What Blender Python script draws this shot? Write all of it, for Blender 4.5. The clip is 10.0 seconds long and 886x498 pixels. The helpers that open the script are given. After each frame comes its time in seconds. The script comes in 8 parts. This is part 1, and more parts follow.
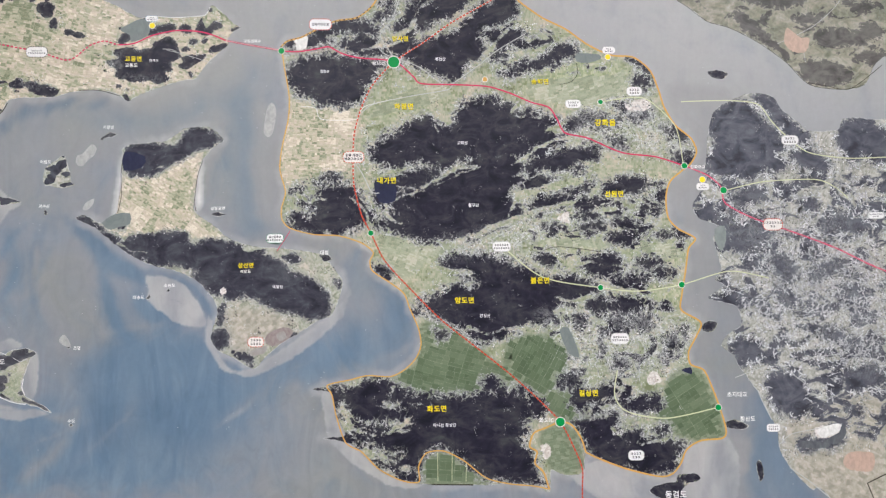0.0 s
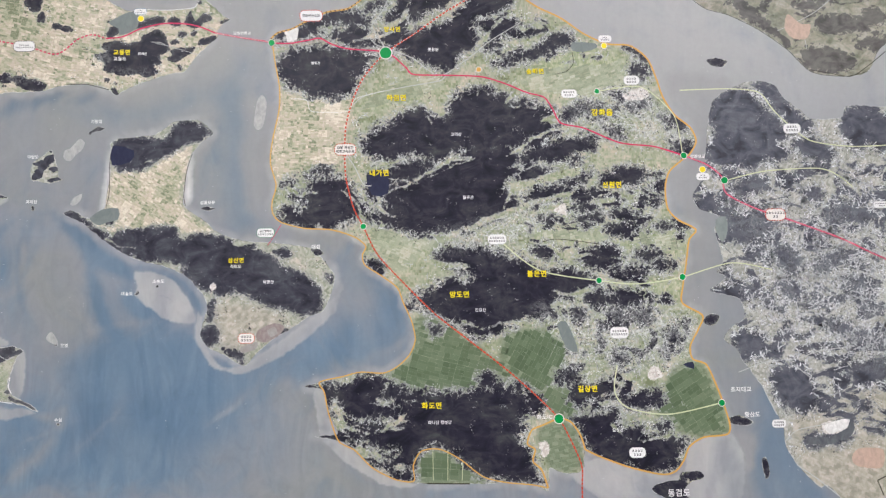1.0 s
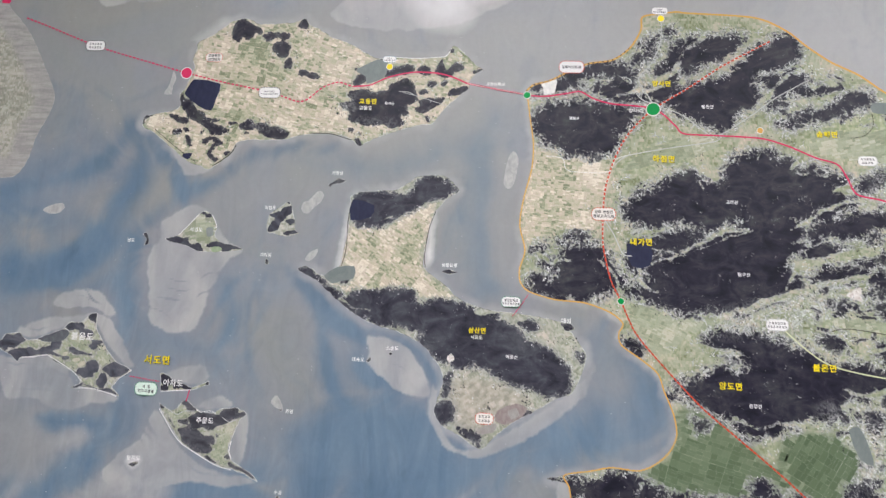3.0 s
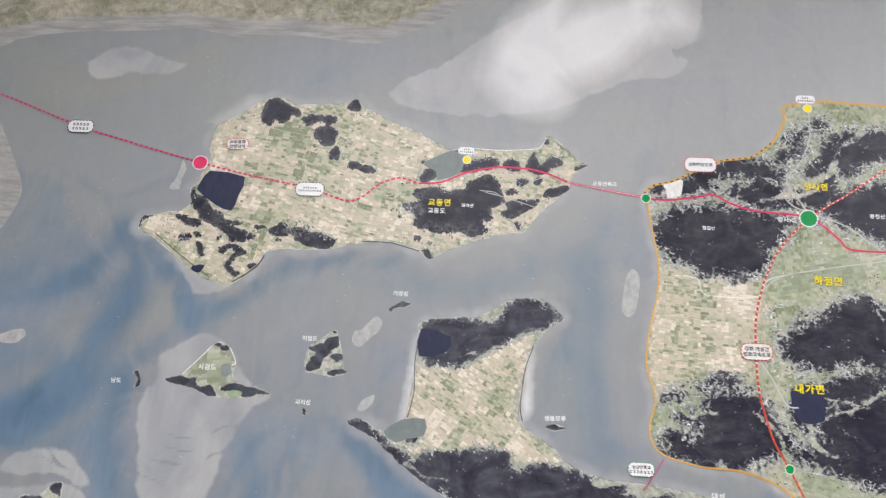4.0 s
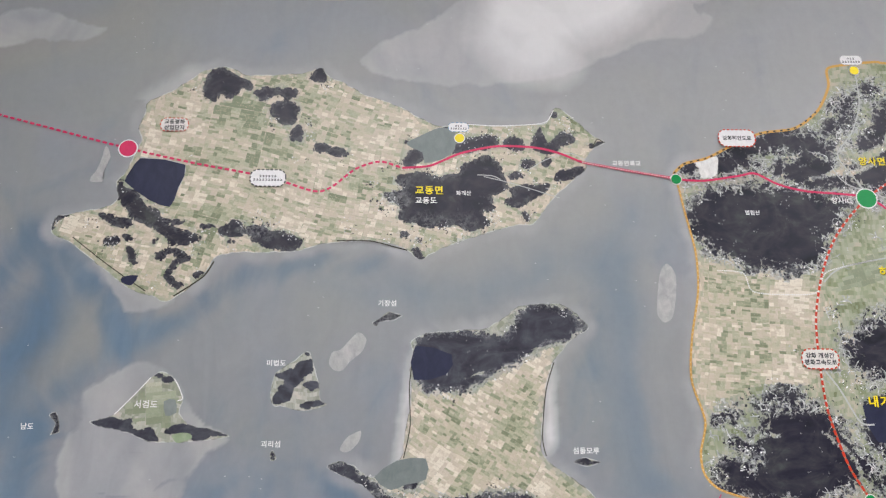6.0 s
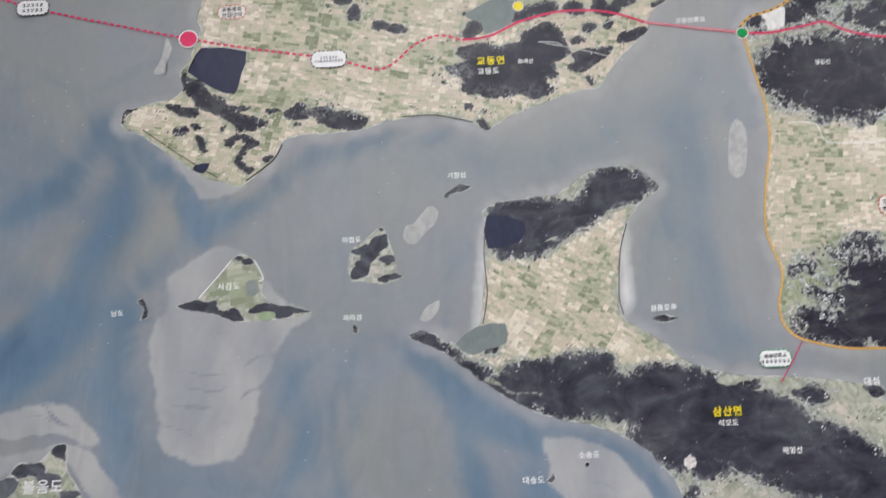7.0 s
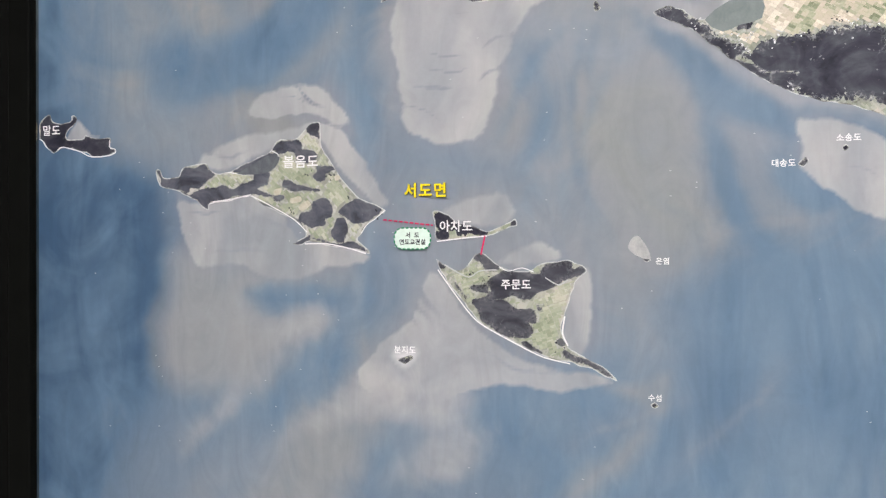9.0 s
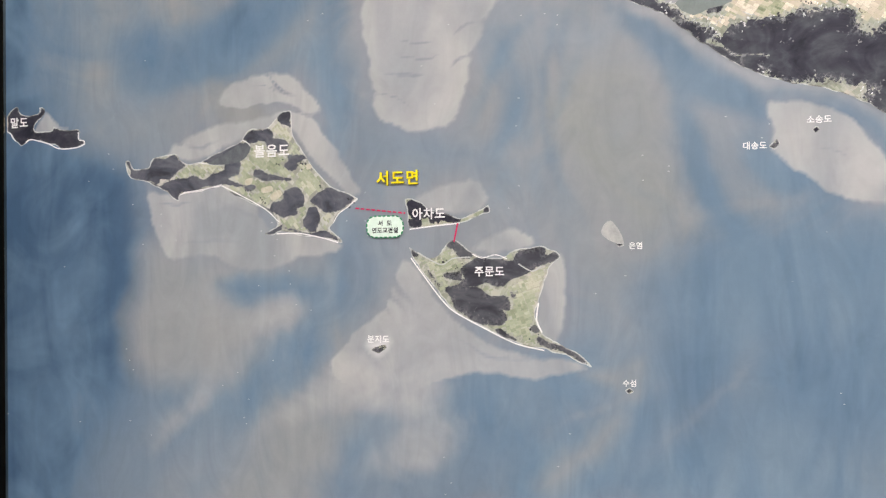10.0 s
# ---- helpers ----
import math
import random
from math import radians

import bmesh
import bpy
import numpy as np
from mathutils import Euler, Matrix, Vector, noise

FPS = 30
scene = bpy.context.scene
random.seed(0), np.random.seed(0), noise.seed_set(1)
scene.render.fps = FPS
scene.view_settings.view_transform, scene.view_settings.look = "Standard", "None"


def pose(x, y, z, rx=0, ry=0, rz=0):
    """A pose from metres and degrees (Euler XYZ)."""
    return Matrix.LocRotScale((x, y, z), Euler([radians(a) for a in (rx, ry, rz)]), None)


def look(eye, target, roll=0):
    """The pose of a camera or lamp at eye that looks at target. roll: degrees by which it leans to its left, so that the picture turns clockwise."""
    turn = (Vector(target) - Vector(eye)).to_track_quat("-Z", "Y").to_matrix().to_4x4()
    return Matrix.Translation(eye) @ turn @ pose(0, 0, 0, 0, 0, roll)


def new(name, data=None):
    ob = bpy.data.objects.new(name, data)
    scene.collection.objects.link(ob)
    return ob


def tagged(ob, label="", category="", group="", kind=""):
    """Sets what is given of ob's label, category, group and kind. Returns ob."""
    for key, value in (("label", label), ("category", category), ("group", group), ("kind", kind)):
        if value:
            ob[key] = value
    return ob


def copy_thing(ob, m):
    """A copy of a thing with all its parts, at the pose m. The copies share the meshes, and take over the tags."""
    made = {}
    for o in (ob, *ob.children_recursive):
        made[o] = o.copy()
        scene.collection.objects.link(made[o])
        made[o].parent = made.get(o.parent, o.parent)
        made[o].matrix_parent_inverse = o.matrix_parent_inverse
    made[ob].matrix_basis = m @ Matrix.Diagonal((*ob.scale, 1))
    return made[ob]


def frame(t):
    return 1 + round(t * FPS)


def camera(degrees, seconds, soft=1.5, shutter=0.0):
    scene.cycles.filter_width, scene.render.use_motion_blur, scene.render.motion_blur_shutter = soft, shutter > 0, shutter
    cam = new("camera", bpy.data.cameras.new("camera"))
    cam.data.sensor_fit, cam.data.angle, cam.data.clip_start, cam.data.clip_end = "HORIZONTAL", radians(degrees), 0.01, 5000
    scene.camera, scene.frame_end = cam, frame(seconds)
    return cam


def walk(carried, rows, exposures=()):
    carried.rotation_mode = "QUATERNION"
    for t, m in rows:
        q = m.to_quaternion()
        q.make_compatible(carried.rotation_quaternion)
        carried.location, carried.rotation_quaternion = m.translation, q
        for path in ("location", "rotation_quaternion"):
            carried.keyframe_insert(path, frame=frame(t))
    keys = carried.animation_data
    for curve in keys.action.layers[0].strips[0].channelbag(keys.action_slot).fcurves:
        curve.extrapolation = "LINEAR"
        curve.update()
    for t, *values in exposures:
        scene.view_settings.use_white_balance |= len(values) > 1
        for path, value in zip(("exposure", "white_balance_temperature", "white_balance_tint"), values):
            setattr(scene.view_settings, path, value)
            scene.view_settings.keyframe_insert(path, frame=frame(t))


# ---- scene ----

cam = camera(49.9, 10.0, soft=1.3, shutter=0.18)
PATH = [
    (0, (0.243, -1.719, 1.656), (0.343, 0.271, 1.83), -0.6),
    (0.5, (0.283, -1.692, 1.62), (0.343, 0.295, 1.84), -0.6),
    (1, (0.278, -1.679, 1.615), (0.351, 0.308, 1.827), -1.0),
    (1.5, (0.268, -1.658, 1.583), (0.294, 0.327, 1.83), -0.9),
    (2, (0.236, -1.677, 1.655), (0.128, 0.31, 1.857), 0.4),
    (2.5, (0.197, -1.647, 1.649), (-0.086, 0.316, 1.906), 2.0),
    (2.7, (0.159, -1.6, 1.626), (-0.11, 0.36, 1.916), 2.8),
    (3.8, (-0.078, -1.221, 1.686), (-0.273, 0.679, 2.279), 3.9),
    (4, (-0.149, -1.153, 1.692), (-0.268, 0.733, 2.347), 3.4),
    (4.5, (-0.246, -1.031, 1.743), (-0.293, 0.845, 2.435), 1.4),
    (5, (-0.255, -0.971, 1.753), (-0.235, 0.891, 2.483), 0.4),
    (5.2, (-0.247, -0.955, 1.744), (-0.211, 0.908, 2.471), 0.3),
    (6.3, (-0.238, -0.936, 1.759), (-0.182, 0.951, 2.418), -0.2),
    (6.5, (-0.242, -0.932, 1.748), (-0.181, 0.953, 2.414), -0.5),
    (7, (-0.265, -0.929, 1.71), (-0.315, 1.005, 2.216), -2.5),
    (7.5, (-0.272, -0.931, 1.679), (-0.554, 1.016, 2.039), -2.0),
    (8, (-0.275, -0.922, 1.659), (-0.765, 1.001, 1.904), -1.0),
    (8.5, (-0.275, -0.909, 1.639), (-0.838, 1.008, 1.723), -0.2),
    (9, (-0.27, -0.905, 1.646), (-0.824, 1.017, 1.647), -0.1),
    (9.5, (-0.27, -0.902, 1.64), (-0.808, 1.024, 1.638), -0.5),
    (10, (-0.263, -0.896, 1.624), (-0.781, 1.035, 1.646), -0.6),
]
EXPOSURES = [(0.0, 0.05, 6500, 10), (1.5, 0.05, 6500, 10), (2.5, -0.02, 6500, 10), (4.0, 0.05, 6500, 10), (4.5, 0.05, 6500, 10), (5.0, -0.05, 6500, 10), (6.5, -0.15, 6500, 10), (7.5, -0.15, 6300, 8), (8.0, 0.0, 6400, 10), (8.3, 0.1, 6500, 10), (9.0, 0.3, 6700, 10), (9.5, 0.3, 6850, 10), (10.0, 0.3, 6980, 10)]
walk(cam, [(t, look(eye, target, roll)) for t, eye, target, roll in PATH], EXPOSURES)

# ---- world and lights ----
world = bpy.data.worlds.new("world")
world.use_nodes = True
world.node_tree.nodes["Background"].inputs[0].default_value = (0.6, 0.65, 0.7, 1)
world.node_tree.nodes["Background"].inputs[1].default_value = 0.1
scene.world = world
LAMP_STRENGTH = 44.0
LAMP_PLACES = ((1.35, -1.5), (-0.35, -3.4), (1.35, -3.4))

# ---- materials ----


class Nodes:
    """Short hand for building a node material."""

    def __init__(self, name):
        self.mat = bpy.data.materials.new(name)
        self.mat.use_nodes = True
        self.tree = self.mat.node_tree
        self.bsdf = self.tree.nodes["Principled BSDF"]

    def add(self, kind):
        return self.tree.nodes.new(kind)

    def link(self, value, socket):
        if isinstance(value, bpy.types.NodeSocket):
            self.tree.links.new(value, socket)
        else:
            socket.default_value = value

    def math(self, op, a, b=0.0, c=0.0, clamp=False):
        n = self.add("ShaderNodeMath")
        n.operation, n.use_clamp = op, clamp
        for value, socket in zip((a, b, c), n.inputs):
            self.link(value, socket)
        return n.outputs[0]

    def step(self, value, low, high):
        n = self.add("ShaderNodeMapRange")
        n.interpolation_type = "SMOOTHSTEP"
        for v, socket in zip((value, low, high, 0.0, 1.0), n.inputs):
            self.link(v, socket)
        return n.outputs[0]

    def mix(self, factor, a, b, blend="MIX"):
        n = self.add("ShaderNodeMix")
        n.data_type, n.blend_type = "RGBA", blend
        for value, socket in ((factor, n.inputs[0]), (a, n.inputs[6]), (b, n.inputs[7])):
            self.link(value, socket)
        return n.outputs[2]

    def attr(self, name):
        n = self.add("ShaderNodeAttribute")
        n.attribute_name = name
        return n.outputs["Fac"]

    def plane(self, turn=0.0, sx=1.0, sy=1.0):
        """Millimetres on the sheet, turned by degrees and stretched."""
        pos = self.add("ShaderNodeSeparateXYZ")
        self.link(self.add("ShaderNodeNewGeometry").outputs["Position"], pos.inputs[0])
        flat = self.add("ShaderNodeCombineXYZ")
        self.link(pos.outputs[0], flat.inputs[0])
        self.link(pos.outputs[2], flat.inputs[1])
        m = self.add("ShaderNodeMapping")
        self.link(flat.outputs[0], m.inputs[0])
        m.inputs[2].default_value = (0, 0, radians(turn))
        m.inputs[3].default_value = (1000 * sx, 1000 * sy, 1)
        return m.outputs[0]

    def noise(self, vec, size, detail=4.0, rough=0.55, warp=0.0, colour=False):
        n = self.add("ShaderNodeTexNoise")
        n.noise_dimensions = "2D"
        self.link(vec, n.inputs["Vector"])
        n.inputs["Scale"].default_value = 1.0 / size
        n.inputs["Detail"].default_value = detail
        n.inputs["Roughness"].default_value = rough
        n.inputs["Distortion"].default_value = warp
        return n.outputs["Color" if colour else "Fac"]

    def cells(self, vec, size, metric="CHEBYCHEV", random=0.9, out="Color", feature="F1"):
        n = self.add("ShaderNodeTexVoronoi")
        n.voronoi_dimensions, n.distance, n.feature = "2D", metric, feature
        self.link(vec, n.inputs["Vector"])
        n.inputs["Scale"].default_value = 1.0 / size
        n.inputs["Randomness"].default_value = random
        return n.outputs[out]

    def bricks(self, vec, width, height, squash, mortar=0.0):
        """A random grey for each plot of a field."""
        n = self.add("ShaderNodeTexBrick")
        n.offset, n.offset_frequency, n.squash, n.squash_frequency = 0.37, 2, squash, 3
        self.link(vec, n.inputs["Vector"])
        n.inputs["Color1"].default_value, n.inputs["Color2"].default_value = (0, 0, 0, 1), (1, 1, 1, 1)
        n.inputs["Scale"].default_value, n.inputs["Mortar Size"].default_value = 1.0, mortar
        n.inputs["Brick Width"].default_value, n.inputs["Row Height"].default_value = width, height
        return n.outputs["Fac" if mortar else "Color"]

    def parts_of(self, colour):
        n = self.add("ShaderNodeSeparateColor")
        self.link(colour, n.inputs[0])
        return n.outputs

    def ramp(self, value, stops):
        n = self.add("ShaderNodeValToRGB")
        ramp = n.color_ramp
        while len(ramp.elements) < len(stops):
            ramp.elements.new(0.5)
        for e, (p, c) in zip(ramp.elements, stops):
            e.position, e.color = p, (*c, 1)
        self.link(value, n.inputs[0])
        return n.outputs[0]

    def finish(self, colour, roughness=0.5, bump=None, height=0.0001, metallic=0.0):
        self.link(colour, self.bsdf.inputs["Base Color"])
        self.link(roughness, self.bsdf.inputs["Roughness"])
        self.bsdf.inputs["Metallic"].default_value = metallic
        if bump is not None:
            b = self.add("ShaderNodeBump")
            b.inputs["Strength"].default_value = 0.3
            b.inputs["Distance"].default_value = height
            self.link(bump, b.inputs["Height"])
            self.link(b.outputs[0], self.bsdf.inputs["Normal"])
        return self.mat


PRINT_GLOSS = 0.34


def sea_material():
    n = Nodes("printed_sea")
    flat = n.plane()
    murk = n.noise(flat, 240, 3, 0.5, 0.8)
    streak = n.noise(n.plane(-42, 1.0, 0.28), 60, 3, 0.5, 0.8)
    swirl = n.noise(flat, 110, 4, 0.5, 1.8)
    warm = n.math("SUBTRACT", n.math("MULTIPLY_ADD", n.math("SUBTRACT", murk, 0.5), 1.6, n.math("ADD", 0.62, n.math("MULTIPLY", n.attr("silt"), 0.15))), n.math("MULTIPLY", n.attr("cool"), 0.42), clamp=True)
    grey = n.ramp(warm, [(0.0, (0.225, 0.25, 0.29)), (0.4, (0.245, 0.253, 0.27)), (0.7, (0.251, 0.256, 0.252)), (1.0, (0.268, 0.264, 0.249))])
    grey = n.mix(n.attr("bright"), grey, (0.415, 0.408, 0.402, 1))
    flow = n.math("ADD", n.math("MULTIPLY", n.math("SUBTRACT", streak, 0.5), 1.1), n.math("MULTIPLY", n.math("SUBTRACT", swirl, 0.5), 1.5))
    silted = n.math("MULTIPLY", n.attr("silt"), n.math("MULTIPLY_ADD", streak, 2.2, -0.3), clamp=True)
    deep = n.math("ADD", n.attr("deep"), n.math("MULTIPLY_ADD", flow, 0.55, n.math("MULTIPLY_ADD", n.attr("cool"), 0.16, 0.02)), clamp=True)
    deep = n.math("MULTIPLY", n.step(deep, 0.0, 1.0), n.math("SUBTRACT", 1.0, n.math("MULTIPLY", silted, 0.85, clamp=True)))
    blue = n.ramp(streak, [(0.3, (0.085, 0.138, 0.20)), (0.7, (0.14, 0.195, 0.26))])
    blue = n.mix(n.math("MULTIPLY", n.attr("cool"), 0.8), blue, n.ramp(streak, [(0.3, (0.12, 0.185, 0.262)), (0.7, (0.185, 0.252, 0.322))]))
    col = n.mix(deep, grey, blue)
    col = n.mix(n.step(n.math("MULTIPLY_ADD", flow, 0.3, n.attr("abyss")), 0.1, 1.0), col, n.mix(n.math("MULTIPLY", n.attr("silt"), 0.6, clamp=True), (0.042, 0.086, 0.15, 1), (0.15, 0.16, 0.18, 1)))
    silk = n.math("ADD", n.math("MULTIPLY", n.math("SUBTRACT", streak, 0.5), 0.30), n.math("MULTIPLY", n.math("SUBTRACT", swirl, 0.5), 0.28))
    tinted = n.ramp(n.math("ADD", n.attr("tone"), silk), [(0.0, (0.040, 0.080, 0.140)), (0.2, (0.105, 0.168, 0.245)), (0.4, (0.180, 0.222, 0.270)), (0.55, (0.250, 0.258, 0.268)), (0.7, (0.30, 0.292, 0.290)), (0.85, (0.365, 0.355, 0.355)), (1.0, (0.46, 0.445, 0.44))])
    col = n.mix(n.attr("hold"), col, tinted)
    grain = n.noise(flat, 9, 5, 0.65)
    rip = n.noise(n.plane(-35, 1.0, 0.8), 120, 3, 0.5, 1.0)
    flatcol = n.ramp(rip, [(0.32, (0.28, 0.29, 0.305)), (0.5, (0.36, 0.355, 0.36)), (0.68, (0.43, 0.415, 0.405))])
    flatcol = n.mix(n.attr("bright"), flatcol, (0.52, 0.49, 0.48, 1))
    bank = n.step(n.math("MULTIPLY_ADD", n.math("SUBTRACT", swirl, 0.5), 0.3, n.attr("bank")), 0.25, 0.75)
    col = n.mix(n.math("MULTIPLY", bank, 0.85), col, flatcol)
    col = n.mix(n.math("MULTIPLY", n.attr("sand"), n.math("MULTIPLY_ADD", rip, 0.9, 0.25, clamp=True), clamp=True), col, (0.78, 0.755, 0.745, 1))
    col = n.mix(n.math("MULTIPLY", n.step(n.attr("beach"), 0.0, 0.9), n.math("MULTIPLY_ADD", swirl, 1.6, -0.45, clamp=True)), col, (0.40, 0.385, 0.39, 1))
    boats = n.parts_of(n.cells(flat, 42, "EUCLIDEAN", 1.0))
    spot = n.cells(n.plane(20, 1.0, 2.2), 42, "EUCLIDEAN", 1.0, "Distance")
    speck = n.math("MULTIPLY", n.math("LESS_THAN", spot, 0.022), n.math("GREATER_THAN", boats[0], 0.88))
    col = n.mix(n.math("MULTIPLY", speck, 0.6), col, (0.6, 0.6, 0.6, 1))
    fibre = n.noise(n.plane(-50, 1.0, 0.35), 34, 6, 0.6, 1.8)
    col = n.mix(n.math("MULTIPLY_ADD", n.attr("cool"), 0.08, 0.035), col, n.ramp(fibre, [(0.3, (0.22, 0.22, 0.22)), (0.7, (0.78, 0.78, 0.78))]), "OVERLAY")
    col = n.mix(0.05, col, n.ramp(grain, [(0.3, (0.3, 0.3, 0.3)), (0.7, (0.7, 0.7, 0.7))]), "OVERLAY")
    n.bsdf.inputs["Specular IOR Level"].default_value = 0.14
    return n.finish(col, PRINT_GLOSS)


def land_material():
    n = Nodes("printed_land")
    flat = n.plane()
    pale = n.attr("pale")
    # fields in rows that run as each land's own lie
    spin = n.add("ShaderNodeVectorRotate")
    spin.rotation_type = "Z_AXIS"
    n.link(flat, spin.inputs["Vector"])
    n.link(n.attr("lie"), spin.inputs["Angle"])
    shift = n.add("ShaderNodeVectorMath")
    shift.operation = "MULTIPLY_ADD"
    n.link(n.noise(flat, 45, 2, 0.5, colour=True), shift.inputs[0])
    shift.inputs[1].default_value = (14.0, 14.0, 0.0)
    n.link(spin.outputs[0], shift.inputs[2])
    lots, strip_lots = n.parts_of(n.bricks(shift.outputs[0], 7.0, 4.4, 1.7)), n.parts_of(n.bricks(shift.outputs[0], 3.3, 4.4, 0.6))
    broad = n.parts_of(n.bricks(shift.outputs[0], 26.0, 17.6, 1.3))
    tone = n.math("ADD", n.math("MULTIPLY_ADD", strip_lots[0], 0.42, n.math("MULTIPLY", lots[0], 0.40)), n.math("MULTIPLY", broad[0], 0.18))
    tone = n.math("MULTIPLY_ADD", tone, 1.4, -0.2, clamp=True)
    tan = n.attr("tan")
    soil = n.noise(flat, 60, 3)
    tone_land = n.math("ADD", n.math("MULTIPLY_ADD", tone, n.math("MULTIPLY_ADD", tan, 0.35, 0.6), n.math("MULTIPLY_ADD", tan, 0.2, 0.06)),
                       n.math("MULTIPLY", n.math("SUBTRACT", soil, 0.5), 0.9), clamp=True)
    field = n.ramp(tone_land, [(0.0, (0.18, 0.205, 0.11)), (0.22, (0.29, 0.32, 0.205)), (0.48, (0.40, 0.395, 0.295)), (0.7, (0.50, 0.425, 0.325)), (1.0, (0.68, 0.58, 0.46))])
    lush = n.ramp(tone, [(0.1, (0.25, 0.295, 0.16)), (0.5, (0.36, 0.385, 0.24)), (0.9, (0.50, 0.48, 0.345))])
    field = n.mix(n.attr("lush"), field, lush)
    grid = n.bricks(n.plane(-16), 26.0, 9.0, 0.7, 0.35)
    paddy = n.ramp(lots[0], [(0.0, (0.15, 0.185, 0.115)), (0.6, (0.185, 0.225, 0.145)), (1.0, (0.25, 0.28, 0.195))])
    paddy = n.mix(n.math("MULTIPLY", grid, 0.24), paddy, (0.40, 0.44, 0.33, 1))
    field = n.mix(n.attr("paddy"), field, paddy)
    field = n.mix(n.math("MULTIPLY", pale, n.math("MULTIPLY_ADD", tan, -0.6, 0.8)), field, n.ramp(tone, [(0.2, (0.30, 0.288, 0.265)), (0.5, (0.40, 0.385, 0.355)), (0.8, (0.53, 0.51, 0.48))]))
    soils = n.noise(n.plane(30), 14, 5, 0.6, 0.3)
    field = n.mix(n.attr("dull"), field, n.ramp(n.math("MULTIPLY_ADD", lots[0], 0.25, n.math("MULTIPLY", soils, 0.8)), [(0.35, (0.30, 0.285, 0.225)), (0.55, (0.42, 0.385, 0.32)), (0.75, (0.54, 0.48, 0.42))]))
    # woods with ragged edges and pale valleys
    coarse, fine = n.noise(n.plane(-15, 0.85, 1.1), 22, 6, 0.6, 0.2), n.noise(flat, 7, 4, 0.6, 0.1)
    comb = n.math("ABSOLUTE", n.math("SUBTRACT", n.noise(flat, 20, 4, 0.6), 0.5))
    ragged = n.math("ADD", n.math("MULTIPLY", n.math("SUBTRACT", coarse, 0.5), 5.5), n.math("MULTIPLY", n.math("SUBTRACT", fine, 0.5), 2.4))
    ragged = n.math("ADD", ragged, n.math("MULTIPLY_ADD", n.step(comb, 0.0, 0.06), 1.9, -1.15))
    copse = n.math("MULTIPLY_ADD", n.attr("copse"), n.math("MULTIPLY", n.math("SUBTRACT", n.noise(n.plane(-12, 0.7, 1.1), 34, 5, 0.58, 0.6), 0.53), 170.0), n.math("MULTIPLY", n.math("SUBTRACT", 1.0, n.attr("copse")), -40.0))
    ground = n.math("MAXIMUM", n.attr("woods"), n.math("MINIMUM", copse, 7.0))
    ground = n.math("SUBTRACT", ground, n.attr("valley"))
    edge = n.math("MULTIPLY_ADD", ragged, n.attr("ragged"), n.math("ADD", ground, n.attr("swell")))
    woods = n.step(edge, -0.5, 0.6)
    valley = n.math("ABSOLUTE", n.math("SUBTRACT", n.noise(n.plane(-30, 1.0, 0.8), 15, 5, 0.6, 1.2), 0.5))
    creek = n.math("MULTIPLY", n.step(valley, 0.035, 0.01), n.math("MULTIPLY", n.step(edge, 11.0, 2.0), n.step(edge, -9.0, -3.0)))
    creek = n.math("MULTIPLY", n.math("MULTIPLY", creek, n.step(coarse, 0.42, 0.56)), n.step(n.attr("town_edge"), 0.6, 0.95))
    woods = n.math("MULTIPLY", woods, n.math("SUBTRACT", 1.0, n.math("MULTIPLY", creek, 0.7)))
    ridge = n.noise(n.plane(20, 0.5, 1.0), 15, 8, 0.62, 0.35)
    slopes = n.noise(flat, 70, 4, 0.5)
    crest = n.math("SUBTRACT", 0.62, n.math("MULTIPLY", n.math("ABSOLUTE", n.math("SUBTRACT", n.noise(n.plane(35, 0.8, 1.0), 34, 6, 0.55, 0.5), 0.5)), 3.2))
    relief = n.math("MULTIPLY_ADD", slopes, 0.3, n.math("MULTIPLY_ADD", crest, 0.3, n.math("MULTIPLY", ridge, 0.42)))
    dark = n.ramp(relief, [(0.30, (0.009, 0.009, 0.016)), (0.46, (0.020, 0.018, 0.031)), (0.56, (0.034, 0.033, 0.043)), (0.68, (0.064, 0.066, 0.067))])
    dark = n.mix(n.math("POWER", pale, 1.5), dark, n.ramp(relief, [(0.3, (0.038, 0.038, 0.050)), (0.46, (0.078, 0.080, 0.100)), (0.68, (0.150, 0.158, 0.178))]))
    dark = n.mix(n.math("MULTIPLY", n.attr("wash"), 0.75), dark, n.ramp(relief, [(0.36, (0.10, 0.095, 0.075)), (0.6, (0.21, 0.19, 0.155))]))
    # villages along the edge of the woods
    houses = n.parts_of(n.cells(flat, 1.5, "EUCLIDEAN"))
    blocks = n.parts_of(n.cells(n.plane(30), 3.0, "CHEBYCHEV"))
    band = n.math("MULTIPLY", n.step(edge, -9.0, -2.0), n.step(edge, 7.5, 1.5))
    clumps = n.step(n.noise(flat, 26, 4, 0.6, 0.3), 0.36, 0.50)
    dense = n.math("MAXIMUM", n.math("MULTIPLY", band, n.attr("town_edge")), n.math("MULTIPLY", n.attr("town"), 0.75))
    dense = n.math("MAXIMUM", n.math("MULTIPLY", dense, clumps), n.math("MULTIPLY", creek, 0.8))
    lace = n.math("ABSOLUTE", n.math("SUBTRACT", n.noise(flat, 6.0, 3, 0.6, 0.2), 0.5))
    lanes = n.math("ABSOLUTE", n.math("SUBTRACT", n.noise(n.plane(15), 17, 4, 0.55, 0.2), 0.5))
    thread = n.math("MAXIMUM", n.step(lace, 0.075, 0.03), n.step(lanes, 0.04, 0.015))
